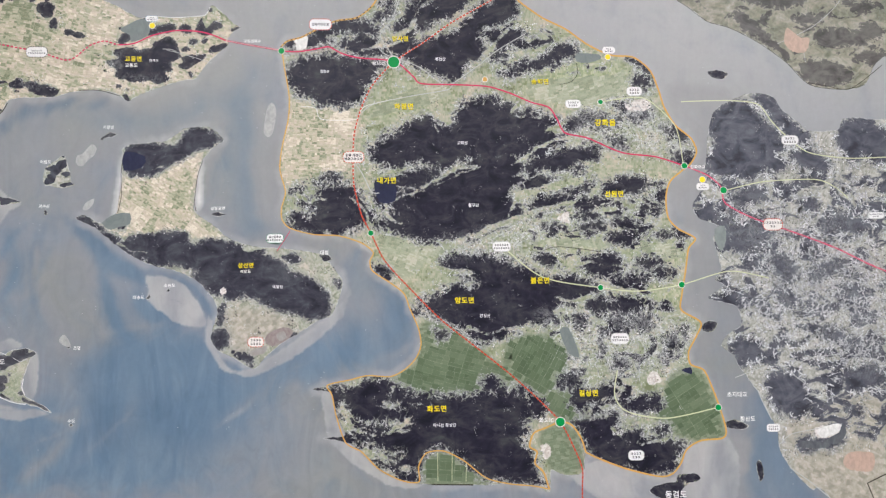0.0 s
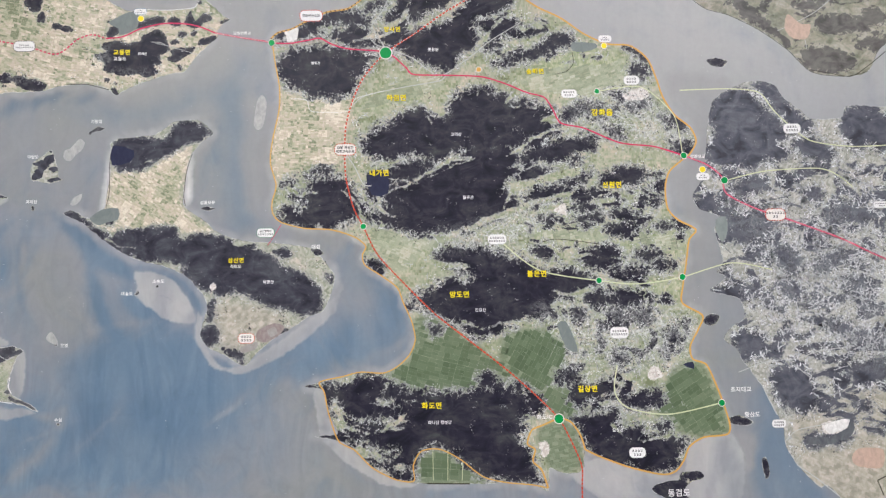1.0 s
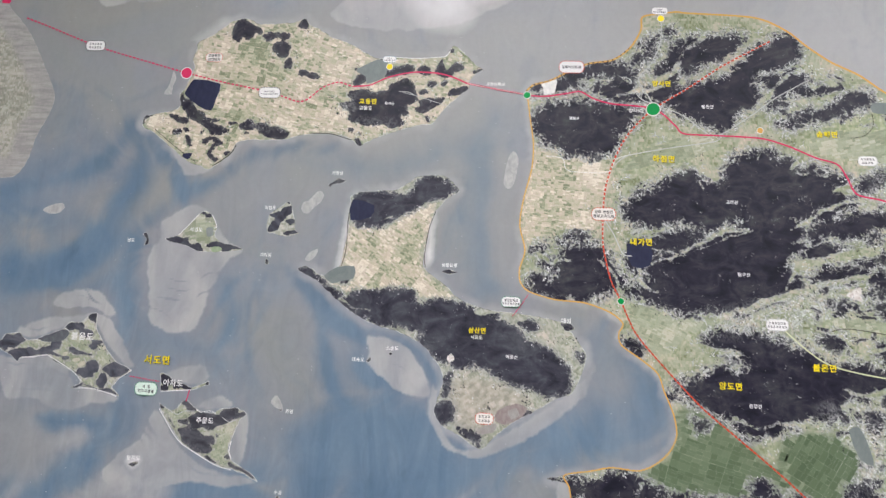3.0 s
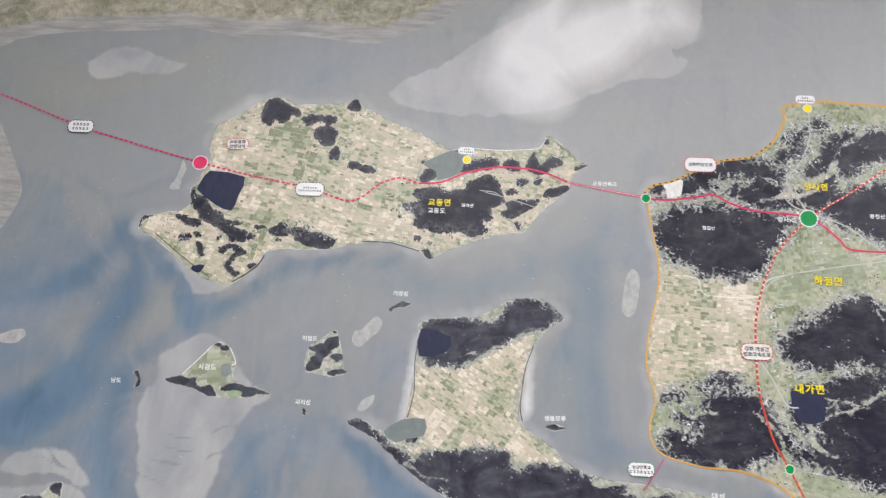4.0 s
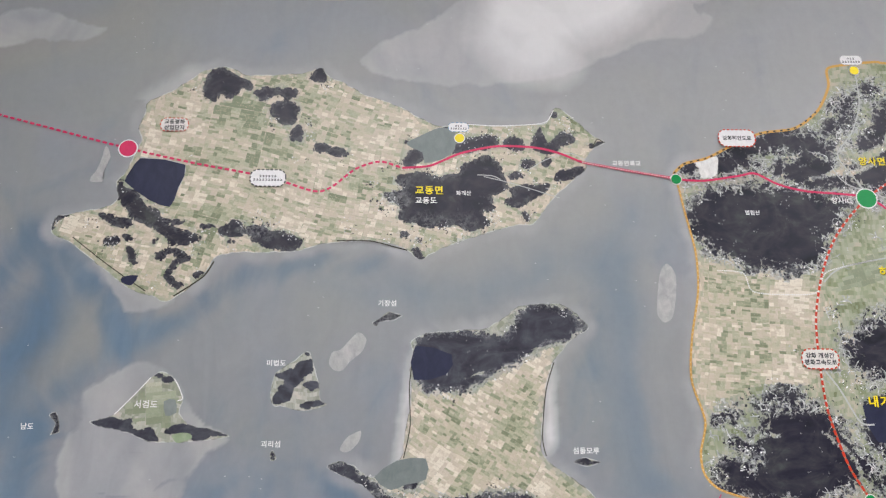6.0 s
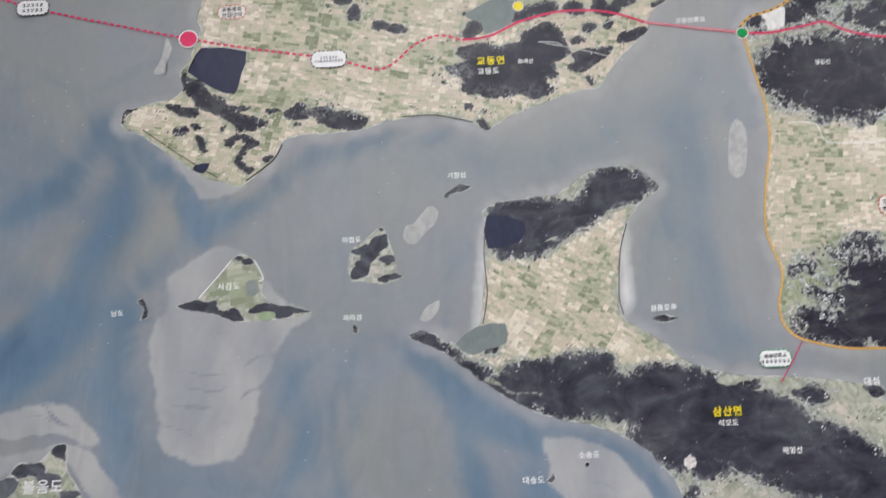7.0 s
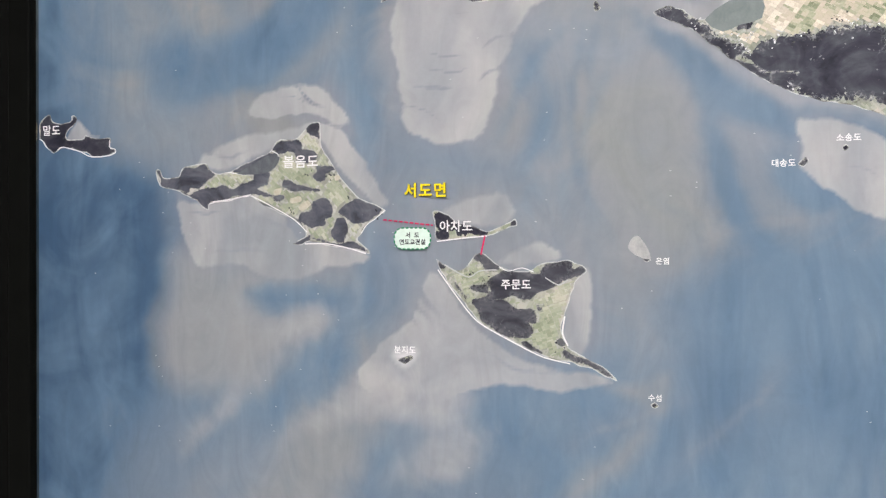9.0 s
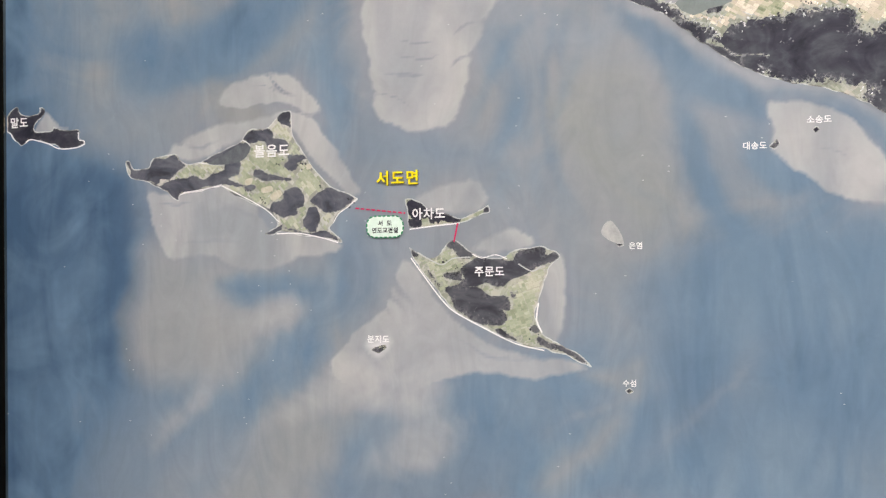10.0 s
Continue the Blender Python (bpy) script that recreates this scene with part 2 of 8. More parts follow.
    thread = n.math("MAXIMUM", thread, n.math("MULTIPLY", n.step(houses[0], 0.8, 0.86), 0.5))
    built = n.math("MULTIPLY", n.math("MULTIPLY", dense, thread), n.math("MULTIPLY_ADD", pale, -0.25, 0.5))
    roofs = n.ramp(blocks[1], [(0.0, (0.30, 0.31, 0.30)), (0.3, (0.46, 0.465, 0.46)), (0.65, (0.62, 0.62, 0.61)), (1.0, (0.88, 0.87, 0.86))])
    field = n.mix(n.attr("wash"), field, n.ramp(relief, [(0.36, (0.12, 0.125, 0.085)), (0.47, (0.215, 0.21, 0.15)), (0.54, (0.31, 0.28, 0.215)), (0.63, (0.43, 0.38, 0.32))]))
    hamlet = n.math("MULTIPLY", n.math("MULTIPLY", n.step(edge, -11.0, -1.0), n.attr("town_edge")), 0.62)
    field = n.mix(hamlet, field, n.ramp(soils, [(0.35, (0.20, 0.205, 0.195)), (0.65, (0.31, 0.315, 0.30))]))
    col = n.mix(woods, field, dark)
    col = n.mix(built, col, roofs)
    yards = n.parts_of(n.cells(n.plane(12), 4.4, "CHEBYCHEV"))
    spread = n.math("MULTIPLY", n.math("MULTIPLY", n.attr("town"), n.step(n.noise(flat, 22, 6, 0.65, 0.8), 0.44, 0.56)), n.math("MULTIPLY", n.step(yards[0], 0.45, 0.5), n.math("MULTIPLY_ADD", woods, -0.85, 1.0)))
    col = n.mix(n.math("MULTIPLY", spread, n.math("MULTIPLY_ADD", pale, -0.25, 0.45)), col, n.ramp(yards[1], [(0.2, (0.33, 0.34, 0.345)), (0.5, (0.54, 0.54, 0.55)), (0.9, (0.88, 0.88, 0.90))]))
    trees = n.math("MULTIPLY", n.math("GREATER_THAN", houses[2], 0.86), n.step(dense, 0.05, 0.5))
    col = n.mix(n.math("MULTIPLY", trees, 0.4), col, (0.04, 0.045, 0.035, 1))
    specks = n.math("MULTIPLY", n.math("MULTIPLY", n.math("GREATER_THAN", houses[1], 0.93), n.step(n.noise(flat, 18, 4, 0.6, 0.6), 0.60, 0.68)), woods)
    col = n.mix(n.math("MULTIPLY", specks, n.math("MULTIPLY", n.attr("town_edge"), 0.6)), col, (0.45, 0.45, 0.44, 1))
    col = n.mix(n.step(n.math("MULTIPLY_ADD", n.math("SUBTRACT", fine, 0.5), 6.0, n.attr("bare")), -0.4, 0.4), col, n.ramp(blocks[1], [(0.2, (0.52, 0.46, 0.42)), (0.8, (0.72, 0.68, 0.65))]))
    # the shore's rim
    rim = n.math("MULTIPLY", n.step(n.math("MULTIPLY_ADD", fine, 2.0, n.attr("shore")), n.math("MULTIPLY_ADD", n.attr("surf"), 6.0, 2.2), 1.1), 0.75)
    col = n.mix(rim, col, n.ramp(n.math("ADD", n.noise(flat, 16, 4), n.attr("surf")), [(0.4, (0.12, 0.12, 0.115)), (0.6, (0.62, 0.62, 0.61))]))
    col = n.mix(n.math("MULTIPLY", n.attr("mud"), n.step(n.math("MULTIPLY_ADD", n.math("SUBTRACT", coarse, 0.5), 20.0, n.attr("shore")), n.math("MULTIPLY", n.attr("mud_reach"), 1.25), n.math("MULTIPLY", n.attr("mud_reach"), 0.75))), col, n.ramp(n.noise(n.plane(2, 0.12, 1.0), 7, 4, 0.6, 0.2), [(0.3, (0.26, 0.25, 0.25)), (0.7, (0.41, 0.385, 0.375))]))
    n.bsdf.inputs["Specular IOR Level"].default_value = 0.14
    return n.finish(col, PRINT_GLOSS)


def ink(name, colour, roughness=PRINT_GLOSS):
    n = Nodes(name)
    grain = n.noise(n.plane(), 5, 4, 0.6)
    dim = tuple(v * 0.9 for v in colour)
    n.bsdf.inputs["Specular IOR Level"].default_value = 0.14
    return n.finish(n.ramp(grain, [(0.3, dim), (0.7, colour)]), roughness)


def plain(name, colour, roughness, size=40.0, vary=0.8, metallic=0.0, height=0.0002):
    n = Nodes(name)
    coord = n.add("ShaderNodeTexCoord").outputs["Object"]
    tex = n.add("ShaderNodeTexNoise")
    n.link(coord, tex.inputs["Vector"])
    tex.inputs["Scale"].default_value, tex.inputs["Detail"].default_value = size, 6
    return n.finish(n.ramp(tex.outputs["Fac"], [(0.3, tuple(v * vary for v in colour)), (0.7, colour)]), roughness, tex.outputs["Fac"], height, metallic)


def patch_ink(name, stops, own=True, grain=0.12):
    """Ink of printed patches: coloured by their own tone, or at random patch by patch."""
    n = Nodes(name)
    value = n.attr("tone") if own else n.add("ShaderNodeNewGeometry").outputs["Random Per Island"]
    speck = n.noise(n.plane(), 2.2, 3, 0.6)
    value = n.math("MULTIPLY_ADD", n.math("SUBTRACT", speck, 0.5), grain * 4, value, clamp=True)
    n.bsdf.inputs["Specular IOR Level"].default_value = 0.14
    return n.finish(n.ramp(value, stops), PRINT_GLOSS)


PLOT_TAN = patch_ink("plot_ink_tan", [(0.0, (0.20, 0.225, 0.14)), (0.18, (0.30, 0.315, 0.205)), (0.34, (0.41, 0.40, 0.28)), (0.5, (0.50, 0.455, 0.335)), (0.7, (0.545, 0.465, 0.37)), (0.88, (0.62, 0.54, 0.435)), (1.0, (0.73, 0.66, 0.55))])
PLOT_GREEN = patch_ink("plot_ink_green", [(0.0, (0.24, 0.27, 0.18)), (0.35, (0.32, 0.345, 0.24)), (0.65, (0.375, 0.385, 0.28)), (1.0, (0.50, 0.485, 0.38))])
PLOT_PADDY = patch_ink("plot_ink_paddy", [(0.0, (0.085, 0.122, 0.068)), (0.5, (0.110, 0.150, 0.086)), (1.0, (0.155, 0.19, 0.118))])
LANE_INK = patch_ink("lane_ink", [(0.0, (0.27, 0.28, 0.26)), (0.5, (0.40, 0.405, 0.39)), (0.85, (0.56, 0.56, 0.55)), (1.0, (0.78, 0.77, 0.77))], False, 0.06)
TOWN_INK = patch_ink("town_ink", [(0.0, (0.30, 0.30, 0.31)), (0.4, (0.42, 0.42, 0.43)), (0.8, (0.60, 0.60, 0.61)), (1.0, (0.82, 0.82, 0.83))], False, 0.06)
TREE_INK = patch_ink("tree_ink", [(0.0, (0.018, 0.017, 0.026)), (0.6, (0.040, 0.040, 0.046)), (1.0, (0.11, 0.12, 0.095))], False, 0.05)


def mottled(name, dim, colour, size=9.0):
    """Ink of one printed patch, cloudy within."""
    n = Nodes(name)
    cloud = n.math("MULTIPLY_ADD", n.noise(n.plane(20, 1.0, 0.6), size, 5, 0.6, 0.4), 0.8, n.math("MULTIPLY", n.noise(n.plane(), 1.6, 2), 0.2))
    n.bsdf.inputs["Specular IOR Level"].default_value = 0.14
    return n.finish(n.ramp(cloud, [(0.34, dim), (0.66, colour)]), PRINT_GLOSS)


POND_INK, LAGOON_INK = mottled("reservoir_ink", (0.020, 0.022, 0.050), (0.026, 0.030, 0.064)), mottled("lagoon_ink", (0.165, 0.19, 0.185), (0.205, 0.23, 0.22))
SAND_INK, BARE_INK = mottled("sand_ink", (0.335, 0.325, 0.325), (0.47, 0.45, 0.44)), mottled("bare_ink", (0.62, 0.60, 0.57), (0.82, 0.80, 0.77), 5.0)
SALT_INK, MUD_INK = mottled("salt_pan_ink", (0.24, 0.19, 0.18), (0.33, 0.28, 0.265), 6.0), mottled("mud_ink", (0.30, 0.27, 0.25), (0.36, 0.34, 0.32), 5.0)
MARSH_INK, MEADOW_INK = mottled("marsh_ink", (0.20, 0.225, 0.215), (0.25, 0.275, 0.26)), mottled("meadow_ink", (0.26, 0.34, 0.20), (0.34, 0.40, 0.26))
SALMON_INK = mottled("salmon_ink", (0.42, 0.31, 0.245), (0.56, 0.39, 0.31), 7.0)
WHEAT_INK = mottled("wheat_ink", (0.44, 0.40, 0.31), (0.58, 0.53, 0.43), 4.0)
SLATE_INK = mottled("slate_ink", (0.085, 0.092, 0.105), (0.135, 0.145, 0.155))
ROOF_INK = patch_ink("roof_ink", [(0.0, (0.40, 0.40, 0.40)), (0.5, (0.62, 0.61, 0.60)), (1.0, (0.90, 0.89, 0.88))], False, 0.03)


SEA, LAND = sea_material(), land_material()
WHITE_INK, BLACK_INK = ink("white_ink", (0.83, 0.81, 0.80)), ink("black_ink", (0.03, 0.03, 0.035))
YELLOW_INK, RED_INK = ink("yellow_ink", (0.88, 0.70, 0.02)), ink("red_ink", (0.60, 0.055, 0.025))
PINK_INK, ORANGE_INK = ink("pink_ink", (0.66, 0.035, 0.12)), ink("orange_ink", (0.66, 0.36, 0.09))
GREEN_INK, PALE_INK = ink("green_ink", (0.0, 0.27, 0.06)), ink("pale_ink", (0.62, 0.64, 0.40))
DEEP_GREEN_INK, BLUE_INK = ink("deep_green_ink", (0.03, 0.25, 0.11)), ink("blue_ink", (0.16, 0.30, 0.42))
CREAM_INK, ROSE_INK = ink("cream_ink", (0.80, 0.76, 0.71)), ink("rose_ink", (0.78, 0.45, 0.50))
LIGHT_GREEN_INK, SHADOW_INK = ink("light_green_ink", (0.72, 0.84, 0.74)), ink("shadow_ink", (0.05, 0.045, 0.03))
BRICK_INK = ink("brick_ink", (0.42, 0.17, 0.11))
AMBER_INK = ink("amber_ink", (0.74, 0.52, 0.24))
GREY_INK = ink("grey_ink", (0.5, 0.5, 0.48))
FRAME_BLACK = plain("black_lacquer", (0.005, 0.0052, 0.0045), 0.45, 30, 0.7)
FRAME_BLACK.node_tree.nodes["Principled BSDF"].inputs["Specular IOR Level"].default_value = 0.02
FRAME_OUTER = plain("black_felt", (0.004, 0.004, 0.0035), 0.8, 90, 0.6)
FRAME_OUTER.node_tree.nodes["Principled BSDF"].inputs["Specular IOR Level"].default_value = 0.05
LIP_METAL = plain("polished_lip", (0.40, 0.36, 0.30), 0.25, 60, 0.8, 1.0)
WALL_PAINT = plain("wall_paint", (0.62, 0.62, 0.61), 0.85, 25, 0.93)
CEILING_PAINT = plain("ceiling_paint", (0.72, 0.72, 0.70), 0.9, 25, 0.93)
FLOOR_TILE = plain("floor_tile", (0.30, 0.30, 0.29), 0.4, 14, 0.75)
LAMP_FRAME = plain("lamp_frame", (0.75, 0.75, 0.74), 0.5, 30, 0.9)
BOARD = plain("backing_board", (0.25, 0.22, 0.18), 0.8, 30, 0.8)
GLOW = bpy.data.materials.new("lamp_diffuser")
GLOW.use_nodes = True
GLOW.node_tree.nodes["Principled BSDF"].inputs["Emission Color"].default_value = (0.98, 0.975, 1.02, 1)
GLOW.node_tree.nodes["Principled BSDF"].inputs["Emission Strength"].default_value = LAMP_STRENGTH

# ---- helpers of this scene ----


def part(name, mesh, material, parent, label=""):
    """Links a mesh or bmesh as one mesh object under a thing or a part."""
    if isinstance(mesh, bmesh.types.BMesh):
        bm, mesh = mesh, bpy.data.meshes.new(name)
        bm.to_mesh(mesh)
        bm.free()
    mesh.materials.clear()
    mesh.materials.append(material)
    ob = new(name, mesh)
    ob.parent = parent
    return tagged(ob, label)


def box(bm, x0, x1, y0, y1, z0, z1, bevel=0.0):
    """Adds a box, with its edges rounded off, to a bmesh."""
    made = bmesh.ops.create_cube(bm, size=1.0)["verts"]
    bmesh.ops.transform(bm, verts=made, matrix=Matrix.Translation(((x0 + x1) / 2, (y0 + y1) / 2, (z0 + z1) / 2)) @ Matrix.Diagonal((x1 - x0, y1 - y0, z1 - z0, 1)))
    if bevel:
        edges = list({e for v in made for e in v.link_edges})
        bmesh.ops.bevel(bm, geom=edges, offset=bevel, segments=2, affect="EDGES", profile=0.5)
    return bm


def structure(name, bm, material):
    return tagged(part(name, bm, material, None), kind="structure")


# ---- the room ----
X0, X1, Y0, CEILING = -3.2, 4.2, -5.2, 3.02
structure("floor", box(bmesh.new(), X0 - 0.2, X1 + 0.2, Y0 - 0.2, 0.25, -0.1, 0), FLOOR_TILE)
structure("ceiling", box(bmesh.new(), X0 - 0.2, X1 + 0.2, Y0 - 0.2, 0.25, CEILING, CEILING + 0.1), CEILING_PAINT)
structure("wall_north", box(bmesh.new(), X0 - 0.2, X1 + 0.2, 0.05, 0.25, 0.002, CEILING - 0.002), WALL_PAINT)
structure("wall_south", box(bmesh.new(), X0 - 0.2, X1 + 0.2, Y0 - 0.2, Y0, 0.002, CEILING - 0.002), WALL_PAINT)
structure("wall_west", box(bmesh.new(), X0 - 0.2, X0, Y0 + 0.002, 0.048, 0.002, CEILING - 0.002), WALL_PAINT)
structure("wall_east", box(bmesh.new(), X1, X1 + 0.2, Y0 + 0.002, 0.048, 0.002, CEILING - 0.002), WALL_PAINT)


def ceiling_light(width, depth):
    base = tagged(new("ceiling_light"), "white framed flat panel lamp set on the ceiling", "ceiling light", "row of ceiling lights")
    bm = bmesh.new()
    for x0, x1, y0, y1 in ((-width / 2, width / 2, -depth / 2, -depth / 2 + 0.02), (-width / 2, width / 2, depth / 2 - 0.02, depth / 2),
                           (-width / 2, -width / 2 + 0.02, -depth / 2 + 0.02, depth / 2 - 0.02), (width / 2 - 0.02, width / 2, -depth / 2 + 0.02, depth / 2 - 0.02)):
        box(bm, x0, x1, y0, y1, -0.04, 0, 0.002)
    part("frame", bm, LAMP_FRAME, base)
    part("diffuser", box(bmesh.new(), -width / 2 + 0.021, width / 2 - 0.021, -depth / 2 + 0.021, depth / 2 - 0.021, -0.033, -0.005), GLOW, base, "glowing white diffuser")
    return base


lamp = ceiling_light(1.2, 0.3)
lamp.matrix_basis = pose(-0.35, -1.5, CEILING)
for lamp_x, lamp_y in LAMP_PLACES:
    copy_thing(lamp, pose(lamp_x, lamp_y, CEILING))

# ---- the map: outlines on the sheet, in millimetres ----
GANGHWA_NORTH = [(35, 2179), (48, 2191), (73, 2198), (103, 2214), (136, 2229), (175, 2236), (203, 2258), (219, 2288), (221, 2311), (244, 2317), (277, 2321), (294, 2319), (400, 2312), (450, 2290), (483, 2263), (520, 2237), (562, 2216), (604, 2186), (646, 2167), (688, 2163), (719, 2138), (734, 2101)]
GANGHWA_EAST = [(744, 2068), (764, 2034), (792, 2010), (802, 1985), (790, 1962), (772, 1948), (750, 1928), (742, 1899), (745, 1862), (763, 1841), (794, 1823), (781, 1804), (774, 1763), (766, 1721), (764, 1692), (799, 1669), (790, 1644), (775, 1616), (778, 1593), (802, 1582), (818, 1546), (830, 1511), (839, 1475), (832, 1460), (792, 1456), (766, 1441), (754, 1416), (738, 1398), (713, 1394), (656, 1408), (606, 1427), (582, 1439)]
GANGHWA_SOUTH = [(576, 1404), (544, 1399), (518, 1408), (516, 1371), (487, 1381), (442, 1386), (401, 1384), (286, 1388), (251, 1395), (211, 1416), (181, 1446), (153, 1463), (111, 1471), (151, 1476), (136, 1511), (129, 1546), (119, 1553), (95, 1557), (121, 1564), (161, 1573), (192, 1580), (232, 1578), (257, 1589), (278, 1609), (288, 1634)]
GANGHWA_WEST = [(283, 1665), (268, 1700), (258, 1726), (233, 1746), (202, 1767), (197, 1785), (203, 1801), (182, 1818), (142, 1831), (96, 1834), (55, 1845), (40, 1860), (38, 1881), (45, 1912), (35, 1953), (39, 1995), (50, 2047), (51, 2089), (44, 2131), (39, 2162)]
GYODONG_NORTH = [(-539, 2257), (-510, 2275), (-490, 2291), (-481, 2298), (-460, 2304), (-444, 2298), (-431, 2293), (-375, 2296), (-363, 2299), (-351, 2304), (-341, 2292), (-325, 2285), (-300, 2270), (-284, 2264), (-262, 2256), (-238, 2242), (-219, 2233), (-200, 2237), (-188, 2236), (-157, 2234), (-120, 2236), (-101, 2240), (-92, 2256), (-82, 2254), (-70, 2243), (-52, 2226), (-38, 2215), (-50, 2209), (-60, 2194), (-61, 2182)]
GYODONG_SOUTH = [(-90, 2155), (-106, 2136), (-119, 2119), (-142, 2116), (-172, 2107), (-202, 2096), (-220, 2088), (-232, 2081), (-239, 2077), (-252, 2087), (-267, 2094), (-291, 2098), (-320, 2097), (-343, 2094), (-361, 2087), (-378, 2085), (-407, 2084), (-436, 2083), (-453, 2075), (-463, 2056), (-494, 2031), (-511, 2035), (-533, 2042), (-550, 2053), (-580, 2077), (-604, 2094), (-620, 2102), (-624, 2107), (-620, 2121), (-603, 2126), (-569, 2134), (-558, 2144), (-563, 2160), (-555, 2173), (-548, 2190), (-541, 2213), (-546, 2226), (-541, 2244)]
SEOKMO_NORTH = [(-246, 1991), (-231, 2000), (-203, 2002), (-175, 2004), (-158, 2012), (-138, 2028), (-113, 2031), (-94, 2031), (-76, 2019), (-66, 2006), (-78, 1997), (-89, 1988), (-104, 1969), (-112, 1941), (-117, 1907), (-118, 1881), (-106, 1867), (-86, 1854), (-71, 1842), (-57, 1829)]
SEOKMO_EAST = [(-15, 1814), (40, 1809), (81, 1804), (111, 1796), (136, 1768), (148, 1747), (141, 1717), (126, 1686), (101, 1677), (71, 1657), (41, 1640), (11, 1615), (-7, 1595), (-24, 1600), (-49, 1616), (-74, 1628), (-87, 1651), (-79, 1678), (-75, 1703)]
SEOKMO_WEST = [(-90, 1729), (-115, 1754), (-150, 1770), (-190, 1780), (-225, 1796), (-260, 1821), (-291, 1847), (-326, 1864), (-317, 1872), (-301, 1867), (-285, 1857), (-271, 1861), (-256, 1874), (-252, 1899), (-247, 1928), (-248, 1957), (-245, 1981)]
GIMPO_COAST = [(824, 2015), (836, 2058), (867, 2081), (911, 2096), (948, 2090), (969, 2063), (995, 2042), (1016, 2024), (1070, 2026), (1082, 2047), (1114, 2049), (1166, 2047), (1360, 2080), (1360, 1120), (1190, 1120), (1027, 1349), (991, 1367), (956, 1404), (937, 1438), (933, 1474), (921, 1499), (904, 1535), (885, 1564), (865, 1592), (858, 1609), (835, 1626), (849, 1646), (873, 1664), (869, 1695), (843, 1705), (814, 1713), (844, 1736), (828, 1747), (840, 1764), (835, 1794), (828, 1825), (837, 1846), (801, 1862), (791, 1883), (802, 1904), (819, 1925), (815, 1951), (821, 1983)]
NORTHEAST_SHORE = [(751, 2287), (793, 2261), (830, 2233), (873, 2220), (926, 2193), (978, 2155), (1022, 2112), (1084, 2103), (1128, 2112), (1173, 2167), (1360, 2190), (1360, 2620), (700, 2620), (700, 2330)]
NORTHWEST_SHORE = [(-879, 2374), (-838, 2385), (-768, 2397), (-660, 2403), (-603, 2409), (-552, 2401), (-530, 2397), (-452, 2401), (-394, 2396), (-334, 2391), (-295, 2406), (-246, 2430), (-210, 2464), (-180, 2520), (-170, 2620), (-1004, 2620), (-1004, 2440)]
WESTERN_SHORE = [(-969, 1993), (-899, 2002), (-847, 2007), (-827, 2032), (-814, 2082), (-795, 2126), (-792, 2159), (-814, 2204), (-855, 2273), (-902, 2325), (-936, 2366), (-1004, 2400), (-1004, 2230)]
BOREUM = [(-854, 1732), (-848, 1732), (-844, 1724), (-826, 1725), (-820, 1734), (-796, 1738), (-789, 1732), (-780, 1727), (-764, 1729), (-744, 1738), (-721, 1747), (-716, 1752), (-711, 1758), (-705, 1761), (-689, 1761), (-678, 1771), (-673, 1776), (-662, 1776), (-661, 1757), (-657, 1746), (-648, 1734), (-639, 1720), (-629, 1708), (-617, 1698), (-591, 1686), (-602, 1677), (-611, 1671), (-617, 1662), (-622, 1656), (-614, 1650), (-607, 1642), (-629, 1647), (-654, 1650), (-673, 1655), (-683, 1651), (-692, 1652), (-686, 1656), (-678, 1660), (-679, 1666), (-689, 1676), (-705, 1683), (-724, 1692), (-743, 1702), (-764, 1698), (-788, 1695), (-790, 1689), (-799, 1693), (-807, 1700), (-831, 1710), (-849, 1715)]
ACHA = [(-541, 1684), (-528, 1682), (-516, 1674), (-499, 1669), (-486, 1664), (-465, 1672), (-458, 1676), (-456, 1669), (-468, 1665), (-486, 1659), (-510, 1657), (-537, 1655), (-538, 1667)]
JUMUN = [(-538, 1636), (-528, 1631), (-513, 1625), (-499, 1639), (-490, 1643), (-475, 1631), (-462, 1626), (-443, 1626), (-433, 1632), (-418, 1635), (-402, 1635), (-389, 1626), (-399, 1615), (-405, 1599), (-411, 1582), (-413, 1566), (-407, 1554), (-399, 1548), (-383, 1540), (-370, 1533), (-361, 1522), (-368, 1524), (-383, 1532), (-410, 1539), (-432, 1544), (-465, 1559), (-493, 1574), (-508, 1592), (-522, 1608), (-531, 1622)]
MAL = [(-1003, 1787), (-998, 1794), (-992, 1798), (-989, 1797), (-987, 1792), (-980, 1788), (-967, 1788), (-960, 1791), (-961, 1795), (-957, 1796), (-954, 1792), (-957, 1786), (-963, 1781), (-968, 1775), (-966, 1770), (-954, 1769), (-945, 1770), (-943, 1774), (-939, 1772), (-933, 1770), (-922, 1769), (-912, 1769), (-910, 1765), (-912, 1760), (-905, 1757), (-904, 1753), (-912, 1750), (-927, 1748), (-934, 1749), (-941, 1753), (-949, 1755), (-963, 1759), (-974, 1760), (-978, 1757), (-985, 1754), (-989, 1757), (-994, 1761), (-998, 1768), (-1003, 1771)]
SEOGEOM = [(-560, 1907), (-550, 1911), (-537, 1915), (-519, 1934), (-504, 1952), (-494, 1958), (-482, 1952), (-471, 1931), (-473, 1917), (-462, 1906), (-443, 1902), (-422, 1895), (-439, 1891), (-472, 1888), (-499, 1889), (-521, 1897), (-549, 1903)]
